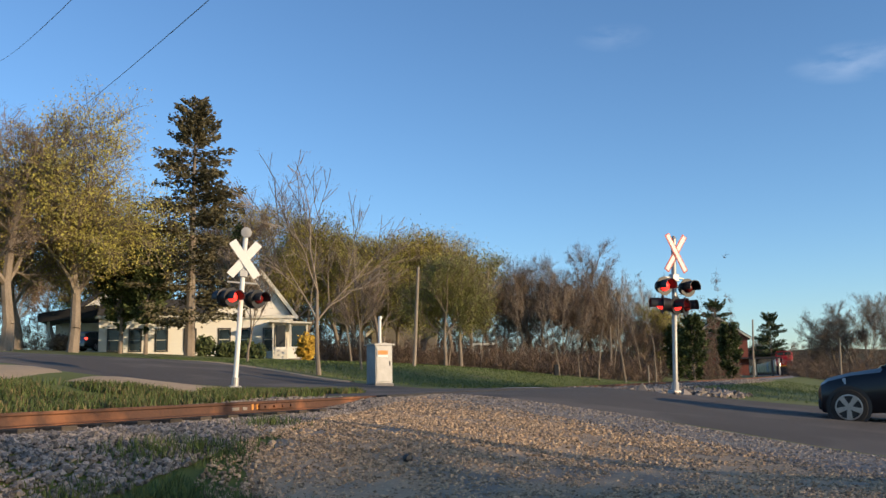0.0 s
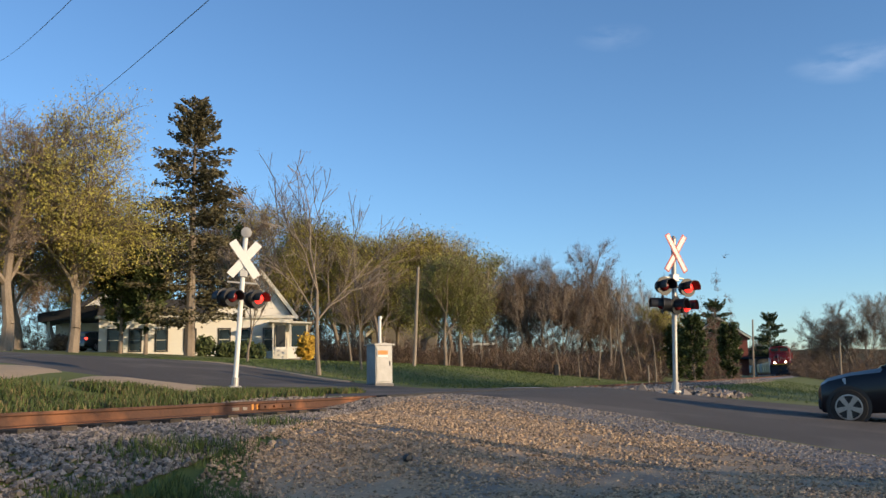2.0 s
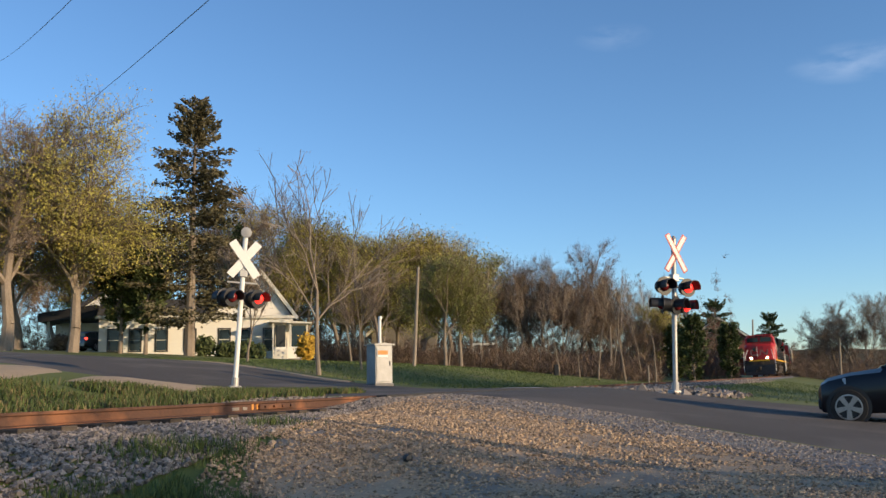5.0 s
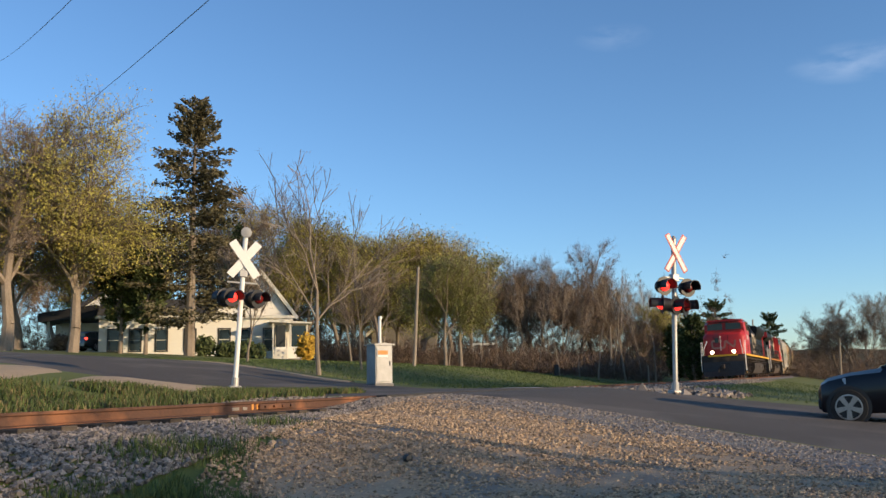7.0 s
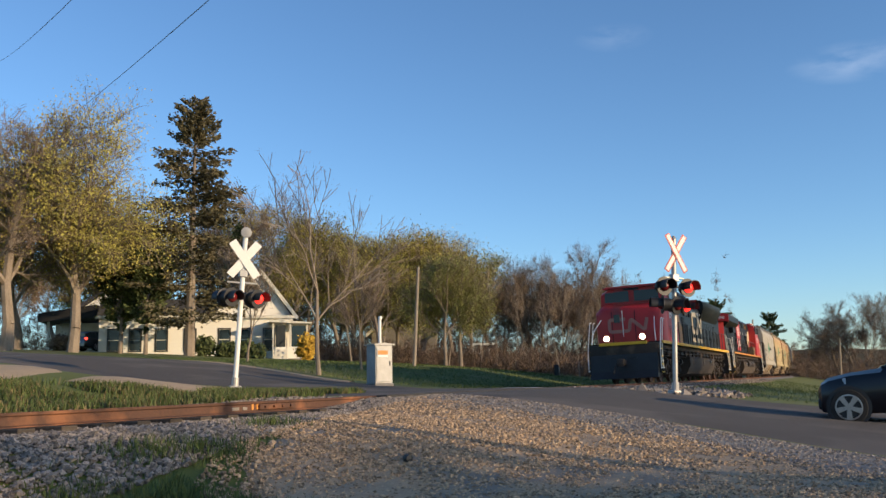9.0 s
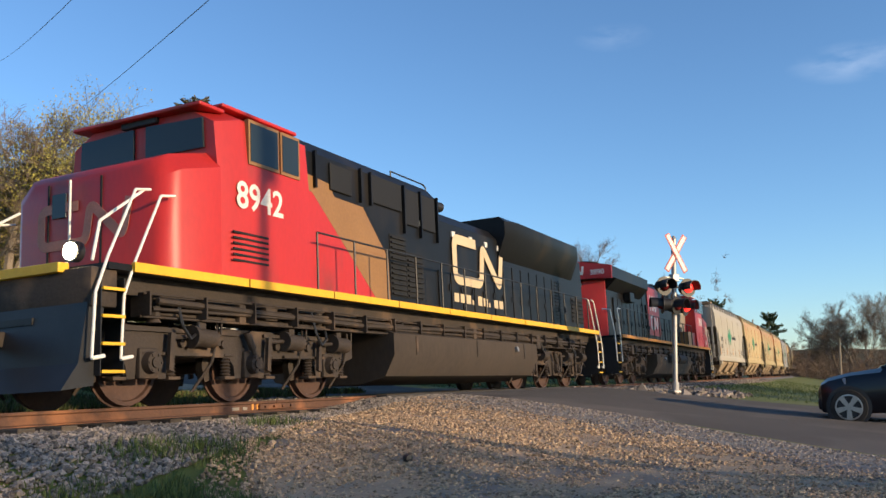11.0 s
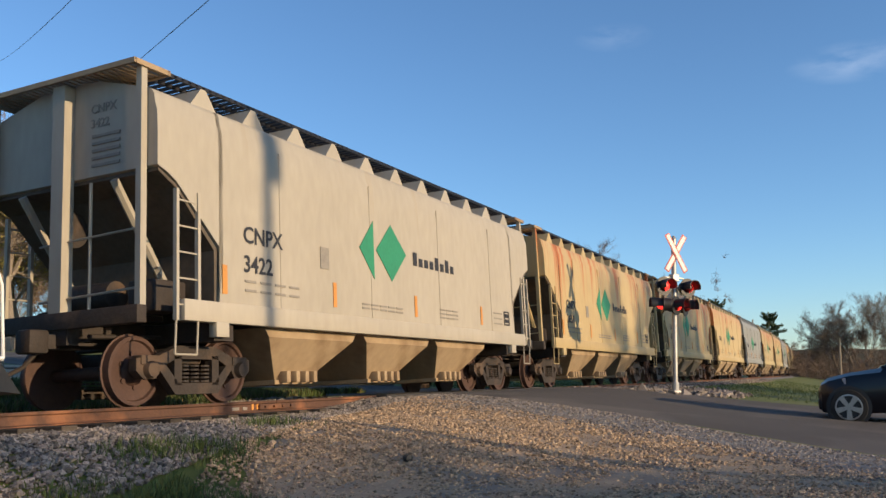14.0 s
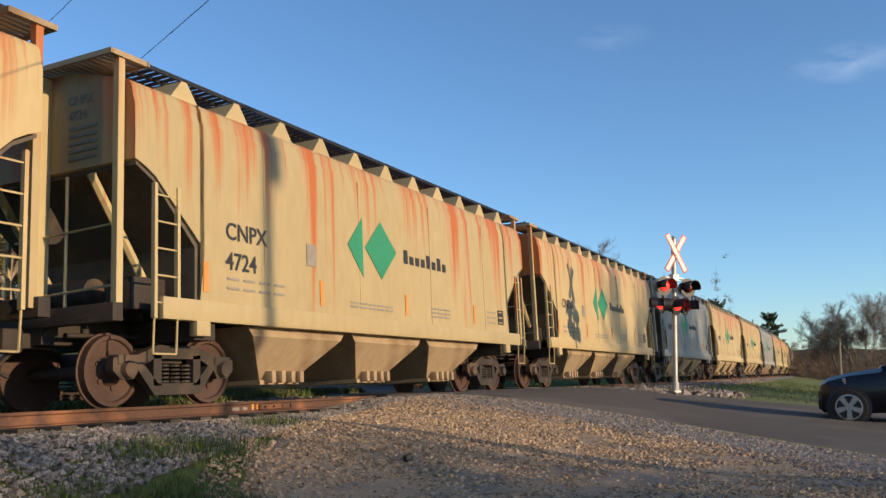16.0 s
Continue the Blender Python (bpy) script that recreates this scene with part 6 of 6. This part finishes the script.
# the wood's edge: four kinds, mixed
rw = random.Random(77)
bud = make_tree(41, 12.5, 0.26, "tall tree in yellow-green bud at the wood's edge", (1, 2, 2), 0.68, 4, 0.2, (7, 0.6, 0.012, TWIG_BROWN), (14, 0.078, 0.42, LEAF_YELLOW), rise=0.025)
olive = make_tree(42, 11.5, 0.24, "tree in thin olive spring leaf at the wood's edge", (1, 2, 2), 0.68, 4, 0.2, (7, 0.6, 0.012, TWIG_BROWN), (22, 0.07, 0.42, LEAF_OLIVE), rise=0.025)
bare = make_tree(43, 12.0, 0.22, "bare grey-brown tree at the wood's edge", (1, 2, 2), 0.62, 4, 0.24, (11, 0.6, 0.011, TWIG_BROWN), rise=0.03)
rust = make_tree(44, 10.0, 0.2, "bare tree with dense reddish twigs", (2, 2), 0.7, 4, 0.17, (9, 0.55, 0.011, TWIG_RED), rise=0.025)


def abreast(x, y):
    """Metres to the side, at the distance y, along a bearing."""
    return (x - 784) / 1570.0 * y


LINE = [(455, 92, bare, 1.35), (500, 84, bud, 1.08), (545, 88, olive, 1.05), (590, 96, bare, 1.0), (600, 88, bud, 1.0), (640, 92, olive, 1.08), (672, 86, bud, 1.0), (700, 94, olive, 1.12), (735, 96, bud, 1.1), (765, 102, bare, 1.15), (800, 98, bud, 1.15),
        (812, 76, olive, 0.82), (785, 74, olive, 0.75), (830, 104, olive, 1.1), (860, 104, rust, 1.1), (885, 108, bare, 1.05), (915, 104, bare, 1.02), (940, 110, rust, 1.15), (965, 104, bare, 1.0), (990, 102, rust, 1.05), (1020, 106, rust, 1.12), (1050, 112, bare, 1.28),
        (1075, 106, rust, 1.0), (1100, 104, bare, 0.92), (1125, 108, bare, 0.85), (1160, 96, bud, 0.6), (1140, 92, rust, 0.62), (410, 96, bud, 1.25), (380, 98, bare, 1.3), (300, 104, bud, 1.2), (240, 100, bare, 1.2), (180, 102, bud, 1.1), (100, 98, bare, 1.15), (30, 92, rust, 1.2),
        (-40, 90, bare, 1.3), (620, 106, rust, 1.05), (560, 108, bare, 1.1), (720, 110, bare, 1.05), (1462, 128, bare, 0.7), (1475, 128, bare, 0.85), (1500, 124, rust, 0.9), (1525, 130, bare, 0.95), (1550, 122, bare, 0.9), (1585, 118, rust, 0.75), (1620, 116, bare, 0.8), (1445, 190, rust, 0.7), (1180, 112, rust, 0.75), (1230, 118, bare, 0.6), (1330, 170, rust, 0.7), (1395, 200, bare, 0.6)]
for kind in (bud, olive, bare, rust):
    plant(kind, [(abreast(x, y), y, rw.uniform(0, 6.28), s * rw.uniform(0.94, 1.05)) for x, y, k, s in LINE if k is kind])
yard = make_conifer(51, 5.9, 1.45, "broad dark green evergreen beside the track", CEDAR, 0.02, 0.34, 0.1, "cedar")
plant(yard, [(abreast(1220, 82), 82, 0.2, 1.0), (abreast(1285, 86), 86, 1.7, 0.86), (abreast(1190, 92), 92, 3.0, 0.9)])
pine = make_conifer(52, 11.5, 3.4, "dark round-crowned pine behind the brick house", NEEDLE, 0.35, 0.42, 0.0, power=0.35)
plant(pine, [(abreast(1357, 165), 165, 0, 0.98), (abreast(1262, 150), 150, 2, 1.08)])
# slim pale stems before the wood
slim = make_tree(45, 8.6, 0.085, "slim pale-stemmed young tree before the wood", (0, 1, 1, 2), 0.42, 4, 0.4, (5, 0.4, 0.008, TWIG_BROWN))
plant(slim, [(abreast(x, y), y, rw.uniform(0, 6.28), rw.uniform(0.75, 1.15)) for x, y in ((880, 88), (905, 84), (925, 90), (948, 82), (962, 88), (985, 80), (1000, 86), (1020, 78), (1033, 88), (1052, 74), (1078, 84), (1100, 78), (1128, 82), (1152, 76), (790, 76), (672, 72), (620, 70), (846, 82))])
# trees beside the road and behind the camera that shade the foreground and the track beyond the crossing
shade = copy_thing(bare, Matrix())
plant(shade, [(25, -7.2, 0.4, 0.58), (31.5, -9.6, 1.4, 0.72), (28.5, -7.4, 3.0, 0.57), (36, -12.5, 4.0, 0.84)])
screen = copy_thing(bare, Matrix())
SHADED = [(30, 27, 0.85, 0.3), (34.5, 31, 1.0, 1.7), (39, 26, 0.95, 2.2), (44, 31, 1.05, 3.6), (49, 28, 0.9, 4.4)]
plant(screen, [(*(Vector(from_track(a, 0)) - Vector((SUN_WAY.x, SUN_WAY.y)).normalized() * far), turn, size) for a, far, size, turn in SHADED])


def make_thicket():
    """Low brush at the wood's edge and the dim depth of stems behind it."""
    rnd = random.Random(61)
    ends = []
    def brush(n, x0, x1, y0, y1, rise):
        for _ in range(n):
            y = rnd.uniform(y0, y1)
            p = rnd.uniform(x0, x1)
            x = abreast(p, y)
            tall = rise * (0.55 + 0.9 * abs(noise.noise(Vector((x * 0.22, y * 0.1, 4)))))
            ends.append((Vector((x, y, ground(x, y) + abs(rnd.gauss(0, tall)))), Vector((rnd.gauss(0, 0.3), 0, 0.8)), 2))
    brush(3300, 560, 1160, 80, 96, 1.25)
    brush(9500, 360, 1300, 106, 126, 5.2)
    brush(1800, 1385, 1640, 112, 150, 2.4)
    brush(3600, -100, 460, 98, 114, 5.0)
    vs, fs = twigs(rnd, ends, 14, 0.85, 0.020, 0.75)
    tagged(cloud_of("undergrowth", vs, fs, TWIG_RED, "brown bare undergrowth at the wood's edge"), category="bushes")


make_thicket()


def make_bush(x, y, h, w, mat, label, n=1500):
    rnd = random.Random(int(abs(x * 100)))
    ends = []
    for _ in range(n // 10):
        v = Vector((rnd.gauss(0, 1), rnd.gauss(0, 1), rnd.gauss(0, 1))).normalized() * rnd.uniform(0.5, 1.0)
        ends.append((Vector((v.x * w, v.y * w, h * 0.48 + v.z * h * 0.48)), v, 2))
    e = tagged(new("bush"), label, "bush")
    stand(e, x, y)
    add_part("crown", mesh_of("leaves", *leaves(rnd, ends, 10, 0.11, 0.12), mat), e)
    vs, fs = [], []
    for i in range(5):
        limb(vs, fs, Vector((0, 0, -0.1)), Vector((w * 0.5 * math.cos(i * 1.3), w * 0.5 * math.sin(i * 1.3), h * 0.6)), 0.03, 0.01, 4)
    add_part("stems", mesh_of("stems", vs, fs, BARK), e)


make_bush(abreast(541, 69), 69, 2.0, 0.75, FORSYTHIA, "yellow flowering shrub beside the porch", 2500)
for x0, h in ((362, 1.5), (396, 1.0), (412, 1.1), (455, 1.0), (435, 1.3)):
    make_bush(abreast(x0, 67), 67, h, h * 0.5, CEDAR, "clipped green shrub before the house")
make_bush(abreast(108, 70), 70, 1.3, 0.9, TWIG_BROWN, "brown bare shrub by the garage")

# ---- houses ----
CLAPBOARD = material("white_clapboard", (0.82, 0.78, 0.68), 0.65, second=(0.72, 0.68, 0.59), scale=1.2, detail=12, amount=0.9, stretch=(0.3, 0.3, 4), bump=0.15)
SHINGLE = material("dark_shingles", (0.06, 0.06, 0.065), 0.9, second=(0.035, 0.035, 0.04), scale=2, detail=16, bump=0.5)
BRICK_RED = material("red_brick_wall", (0.27, 0.085, 0.06), 0.85, second=(0.19, 0.06, 0.045), scale=2, detail=14, bump=0.3)
TRIM_DARK = material("dark_window_trim", (0.03, 0.035, 0.035), 0.6, bump=0.02)
CREAM_TRIM = material("cream_trim", (0.7, 0.66, 0.55), 0.6, bump=0.02)


def add_window(house, x, z, w, h, y, trim):
    f = part("window", box(box(box(box(bmesh.new(), x - w / 2 - 0.1, x - w / 2, y - 0.06, y + 0.02, z - 0.1, z + h + 0.1), x + w / 2, x + w / 2 + 0.1, y - 0.06, y + 0.02, z - 0.1, z + h + 0.1), x - w / 2, x + w / 2, y - 0.06, y + 0.02, z + h, z + h + 0.1), x - w / 2, x + w / 2, y - 0.08, y + 0.02, z - 0.1, z), trim, house, "window frame")
    for k in (0, 1):
        part("pane", box(bmesh.new(), x - w / 2 + 0.02, x + w / 2 - 0.02, y - 0.02, y + 0.01, z + 0.02 + k * h / 2, z + (k + 1) * h / 2 - 0.03), DARK_GLASS, f)
    part("sash_bar", box(bmesh.new(), x - w / 2, x + w / 2, y - 0.03, y + 0.0, z + h / 2 - 0.03, z + h / 2 + 0.03), CREAM_TRIM, f)


def make_white_house():
    e = tagged(new("house"), "white clapboard farmhouse with dark-trimmed windows and glazed porch", "house")
    e.matrix_basis = Matrix.Translation((-20.5, 75, ground(-18, 70) - 0.15)) @ Matrix.Rotation(radians(11), 4, "Z")
    part("wall", box(bmesh.new(), -8.2, 7.6, 0, 7.5, -0.6, 3.6), CLAPBOARD, e)
    part("wall", prism(bmesh.new(), [(0.8, 3.6), (7.6, 3.6), (4.9, 7.4), (3.9, 7.4)], 0.4, 6.5), CLAPBOARD, e, "white gable storey")
    part("roof", prism(bmesh.new(), [(7.95, 3.35), (8.05, 3.55), (4.9, 7.75), (3.9, 7.75), (0.4, 3.55), (0.6, 3.4), (3.95, 7.45), (4.85, 7.45)], -0.1, 7.0), SHINGLE, e, "dark shingled gable roof")
    part("barge_board", prism(bmesh.new(), [(7.9, 3.4), (8.1, 3.6), (4.95, 7.7), (4.7, 7.5)], -0.2, -0.1), CREAM_TRIM, e, "pale gable edge board")
    part("roof", prism(bmesh.new(), [(-8.6, 3.6), (0.9, 3.6), (0.9, 5.2), (-8.2, 5.2)], 0.8, 7.0), SHINGLE, e, "dark shingled roof")
    part("eave", box(bmesh.new(), -8.5, 7.8, -0.35, 0.0, 3.5, 3.75), CREAM_TRIM, e)
    part("foundation", box(bmesh.new(), -8.22, 7.62, -0.03, 0.0, -0.6, 0.1), GREY_GRAVEL, e)
    for x in (-7.0, -5.3, -3.2, -0.9, 1.9, 3.5, 5.6):
        add_window(e, x, 0.85, 0.85, 1.75, 0.0, TRIM_DARK)
    p = part("porch", box(bmesh.new(), 5.9, 8.8, -2.6, 0.0, 0.0, 0.95), CLAPBOARD, e, "white glazed porch")
    part("porch_roof", prism(bmesh.new(), [(5.6, 3.0), (9.1, 2.85), (9.1, 2.97), (5.6, 3.2)], -2.9, 0.1), CREAM_TRIM, p)
    for x in (5.95, 7.35, 8.72):
        part("post", box(bmesh.new(), x - 0.07, x + 0.07, -2.6, -2.45, 0.95, 2.95), CREAM_TRIM, p)
    part("pane", box(bmesh.new(), 7.45, 8.62, -2.55, -2.5, 1.0, 2.7), DARK_GLASS, p)
    part("door", box(bmesh.new(), 6.15, 6.95, -2.62, -2.5, 0.95, 2.75), TRIM_DARK, p)
    part("lattice", box(bmesh.new(), 7.2, 8.7, -2.6, -2.55, -0.5, 0.0), GREY_MARK, p)
    for i in range(5):
        part("step", box(bmesh.new(), 6.0, 7.0, -2.6 - 0.28 * (i + 1), -2.6 - 0.28 * i, -0.7, 0.75 - 0.2 * i), CREAM_TRIM, p)
    for x in (5.95, 7.05):
        part("stair_rail", pipe(bmesh.new(), [(x, -2.6, 1.7), (x, -4.0, 0.75), (x, -4.0, -0.2)], 0.05), CREAM_TRIM, p)


make_white_house()


def make_garage():
    e = tagged(new("garage"), "white garage with a black roof and dark open bays", "garage")
    e.matrix_basis = Matrix.Translation((-32.3, 80, ground(-32, 78) - 0.1)) @ Matrix.Rotation(radians(8), 4, "Z")
    part("wall", box(box(bmesh.new(), 2.2, 3.6, -1.5, 5.0, -0.3, 3.6), -3.4, 2.2, 3.0, 5.0, -0.3, 2.9), CLAPBOARD, e)
    part("roof", prism(bmesh.new(), [(-3.9, 2.75), (2.9, 3.3), (2.9, 3.55), (1.0, 4.3), (-3.9, 3.5)], -0.8, 5.2), BLACK, e, "black roof")
    for x in (-3.2, -0.6, 2.0):
        part("post", box(bmesh.new(), x, x + 0.16, -0.3, -0.1, -0.3, 2.9), CREAM_TRIM, e)
    h = tagged(new("house"), "cream gabled house behind the garage", "house")
    h.matrix_basis = Matrix.Translation((-33.5, 90, ground(-33, 88)))
    part("wall", prism(bmesh.new(), [(-4, 0), (5, 0), (5, 4.2), (0.5, 7.2), (-4, 4.2)], 0, 8), CLAPBOARD, h)
    part("roof", prism(bmesh.new(), [(-4.5, 4.0), (0.5, 7.3), (5.5, 4.0), (5.5, 4.3), (0.5, 7.7), (-4.5, 4.3)], -0.4, 8.4), SHINGLE, h)
    part("chimney", box(bmesh.new(), -2.2, -1.4, 3, 3.8, 5, 7.6), BRICK_RED, h)


make_garage()


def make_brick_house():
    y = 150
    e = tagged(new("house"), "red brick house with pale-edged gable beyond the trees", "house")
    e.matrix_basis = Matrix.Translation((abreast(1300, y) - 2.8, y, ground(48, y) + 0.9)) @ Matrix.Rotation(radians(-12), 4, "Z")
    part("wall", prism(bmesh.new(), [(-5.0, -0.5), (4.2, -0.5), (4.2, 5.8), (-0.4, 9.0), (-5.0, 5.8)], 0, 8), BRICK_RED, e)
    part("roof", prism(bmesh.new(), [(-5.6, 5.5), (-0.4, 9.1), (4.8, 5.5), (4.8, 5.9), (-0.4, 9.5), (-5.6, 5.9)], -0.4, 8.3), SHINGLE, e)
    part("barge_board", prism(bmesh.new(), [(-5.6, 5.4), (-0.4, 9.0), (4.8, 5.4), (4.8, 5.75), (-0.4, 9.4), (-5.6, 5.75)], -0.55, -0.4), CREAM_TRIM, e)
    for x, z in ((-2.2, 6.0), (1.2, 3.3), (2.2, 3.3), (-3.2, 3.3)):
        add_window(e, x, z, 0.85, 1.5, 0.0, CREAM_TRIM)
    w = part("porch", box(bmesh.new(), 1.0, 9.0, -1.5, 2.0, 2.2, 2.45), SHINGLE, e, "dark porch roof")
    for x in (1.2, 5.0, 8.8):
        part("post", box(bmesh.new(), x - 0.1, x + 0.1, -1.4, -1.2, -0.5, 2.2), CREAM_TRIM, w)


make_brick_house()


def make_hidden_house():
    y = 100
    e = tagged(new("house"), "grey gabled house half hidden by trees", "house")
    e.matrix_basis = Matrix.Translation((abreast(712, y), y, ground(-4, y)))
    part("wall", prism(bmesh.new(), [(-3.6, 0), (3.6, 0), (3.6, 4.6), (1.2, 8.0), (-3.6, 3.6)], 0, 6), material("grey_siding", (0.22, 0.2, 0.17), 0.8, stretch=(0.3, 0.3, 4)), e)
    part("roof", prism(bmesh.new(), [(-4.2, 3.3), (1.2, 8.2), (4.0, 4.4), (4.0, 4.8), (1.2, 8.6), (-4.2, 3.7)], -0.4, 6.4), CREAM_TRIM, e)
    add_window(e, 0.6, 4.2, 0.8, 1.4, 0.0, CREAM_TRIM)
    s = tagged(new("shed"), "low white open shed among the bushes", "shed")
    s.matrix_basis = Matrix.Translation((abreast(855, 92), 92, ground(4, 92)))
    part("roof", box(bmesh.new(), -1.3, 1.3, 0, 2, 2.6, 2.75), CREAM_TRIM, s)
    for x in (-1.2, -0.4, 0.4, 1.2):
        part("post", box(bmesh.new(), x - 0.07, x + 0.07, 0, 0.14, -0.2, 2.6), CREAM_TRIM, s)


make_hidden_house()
# ---- poles, wires and small things ----
POLE = material("grey_pole_wood", (0.34, 0.28, 0.21), 0.9, second=(0.22, 0.18, 0.14), scale=2, detail=18, stretch=(1, 1, 0.15), bump=0.3)


def make_pole(x, y, h, tilt, r=0.13, arm=True):
    e = tagged(new("utility_pole"), "weathered wooden utility pole", "utility pole")
    e.matrix_basis = Matrix.Translation((x, y, ground(x, y))) @ Matrix.Rotation(radians(tilt), 4, "Y")
    part("pole", tube(bmesh.new(), (0, 0, -0.3), (0, 0, h), r, r * 0.75, seg=10), POLE, e, "", True)
    if arm:
        part("insulator", tube(bmesh.new(), (0, 0, h), (0, 0, h + 0.18), 0.05, 0.03, seg=8), STEEL, e)
        part("transformer", tube(bmesh.new(), (0.32, 0, h - 1.8), (0.32, 0, h - 1.0), 0.2, seg=12), STEEL, e)
    return e


make_pole(-2.06, 60, 6.7, 3.0, arm=False)
make_pole(41.2, 120, 8.0, 3.0, arm=False)
make_pole(48.5, 110, 5.2, 2.0, arm=False)
make_pole(abreast(1075, 84), 84, 5.0, 1.0, 0.09, arm=False)
make_pole(abreast(1140, 70), 70, 1.6, 0.0, 0.07, arm=False)
make_pole(21.4, -0.4, 11.5, 0.0)


def make_wire(a, b, sag):
    bm = bmesh.new()
    a, b = Vector(a), Vector(b)
    pts = [a.lerp(b, i / 16) - Vector((0, 0, sag * 4 * (i / 16) * (1 - i / 16))) for i in range(17)]
    tagged(obj("overhead_wire", pipe(bm, pts, 0.007, 5), BLACK), "thin black overhead wire", "wire", "overhead wires")


def beyond(a, b, k):
    return tuple(Vector(a) + (Vector(a) - Vector(b)) * k)


make_wire(beyond((-3.38, 12, 5.71), (-28.3, 60, 17.35), 0.12), (-28.3, 60, 17.35), 0.25)
make_wire(beyond((-6.19, 14, 6.66), (-20.7, 40, 15.53), 0.2), (-20.7, 40, 15.53), 0.15)


def make_ridge():
    rnd = random.Random(5)
    bm = bmesh.new()
    lo, hi = [], []
    for i in range(376):
        x = -1500 + i * 8
        h = 22 + 14 * noise.noise(Vector((x * 0.0025, 3, 0))) + 3 * noise.noise(Vector((x * 0.03, 7, 0))) + rnd.uniform(-1.3, 1.3)
        lo.append(bm.verts.new((x, 780, -4)))
        hi.append(bm.verts.new((x, 820, h)))
    for i in range(375):
        bm.faces.new((lo[i], lo[i + 1], hi[i + 1], hi[i]))
    tagged(obj("backdrop", bm, material("far_wooded_hill", (0.060, 0.052, 0.036), 1.0, second=(0.034, 0.032, 0.022), scale=0.03, detail=0.4, bump=0)), "distant wooded hill", "hill", kind="structure")


make_ridge()
bm = bmesh.new()
turned(bm, [(-0.05, 0.02), (-0.045, 0.055), (0.05, 0.06), (0.05, 0.045), (-0.03, 0.04)], 14)
cup = obj("paper_cup", bm, BLACK, True)
gx, gy = -0.42, 9.9
cup.matrix_basis = Matrix.Translation((gx, gy, ground(gx, gy) + 0.06)) @ Matrix.Rotation(0.6, 4, "Z") @ Matrix.Scale(0.75, 4)
tagged(cup, "small dark discarded cup lying on gravel", "cup")
bm = bmesh.new()
box(bm, -0.18, 0.18, -0.18, 0.18, 0, 0.9, bev=0.03)
b = obj("post_box", bm, BLACK)
b.matrix_basis = Matrix.Translation((abreast(979, 74), 74, ground(9, 74)))
tagged(b, "small black post box on the lawn edge", "post box")


def motions():
    """The train runs along its track and its wheels roll."""
    for thing, s0, turn in TRAIN:
        walk(thing, [(t * 0.5, rail_pose(run(s0, t * 0.5)) @ Matrix.Rotation(turn, 4, "Z")) for t in range(33)])
    for wheel, a, r in SPIN:
        way = -1 if wheel.parent.parent.rotation_quaternion.dot(TRAIN[0][0].rotation_quaternion) ** 2 > 0.5 else 1
        walk(wheel, [(f / 30, Matrix.Translation((a, 0, r)) @ Matrix.Rotation(way * (run(0, 0) - run(0, f / 30)) / r, 4, "Y")) for f in range(481)])
    for lamp, home, first in BLINK:
        rows = [(0.0, 0 if first else 1)]
        for t0 in [0.26 + 0.72 * i for i in range(23)]:
            rows += [(t0, rows[-1][1]), (t0 + 0.1, 1 - rows[-1][1])]
        keys = []
        for (ta, a), (tb, b) in zip(rows, rows[1:]):
            keys.append((ta, a))
            if a != b:
                keys += [(ta + 0.0334, a * 2 / 3 + b / 3), (ta + 0.0667, a / 3 + b * 2 / 3)]
        keys = [k for k in keys if k[0] < 15.9] + [(16.0, rows[[r[0] <= 16.0 for r in rows].count(True) - 1][1])]
        walk(lamp, [(t, home @ Matrix.Rotation(math.pi * v, 4, "Z")) for t, v in keys])


motions()
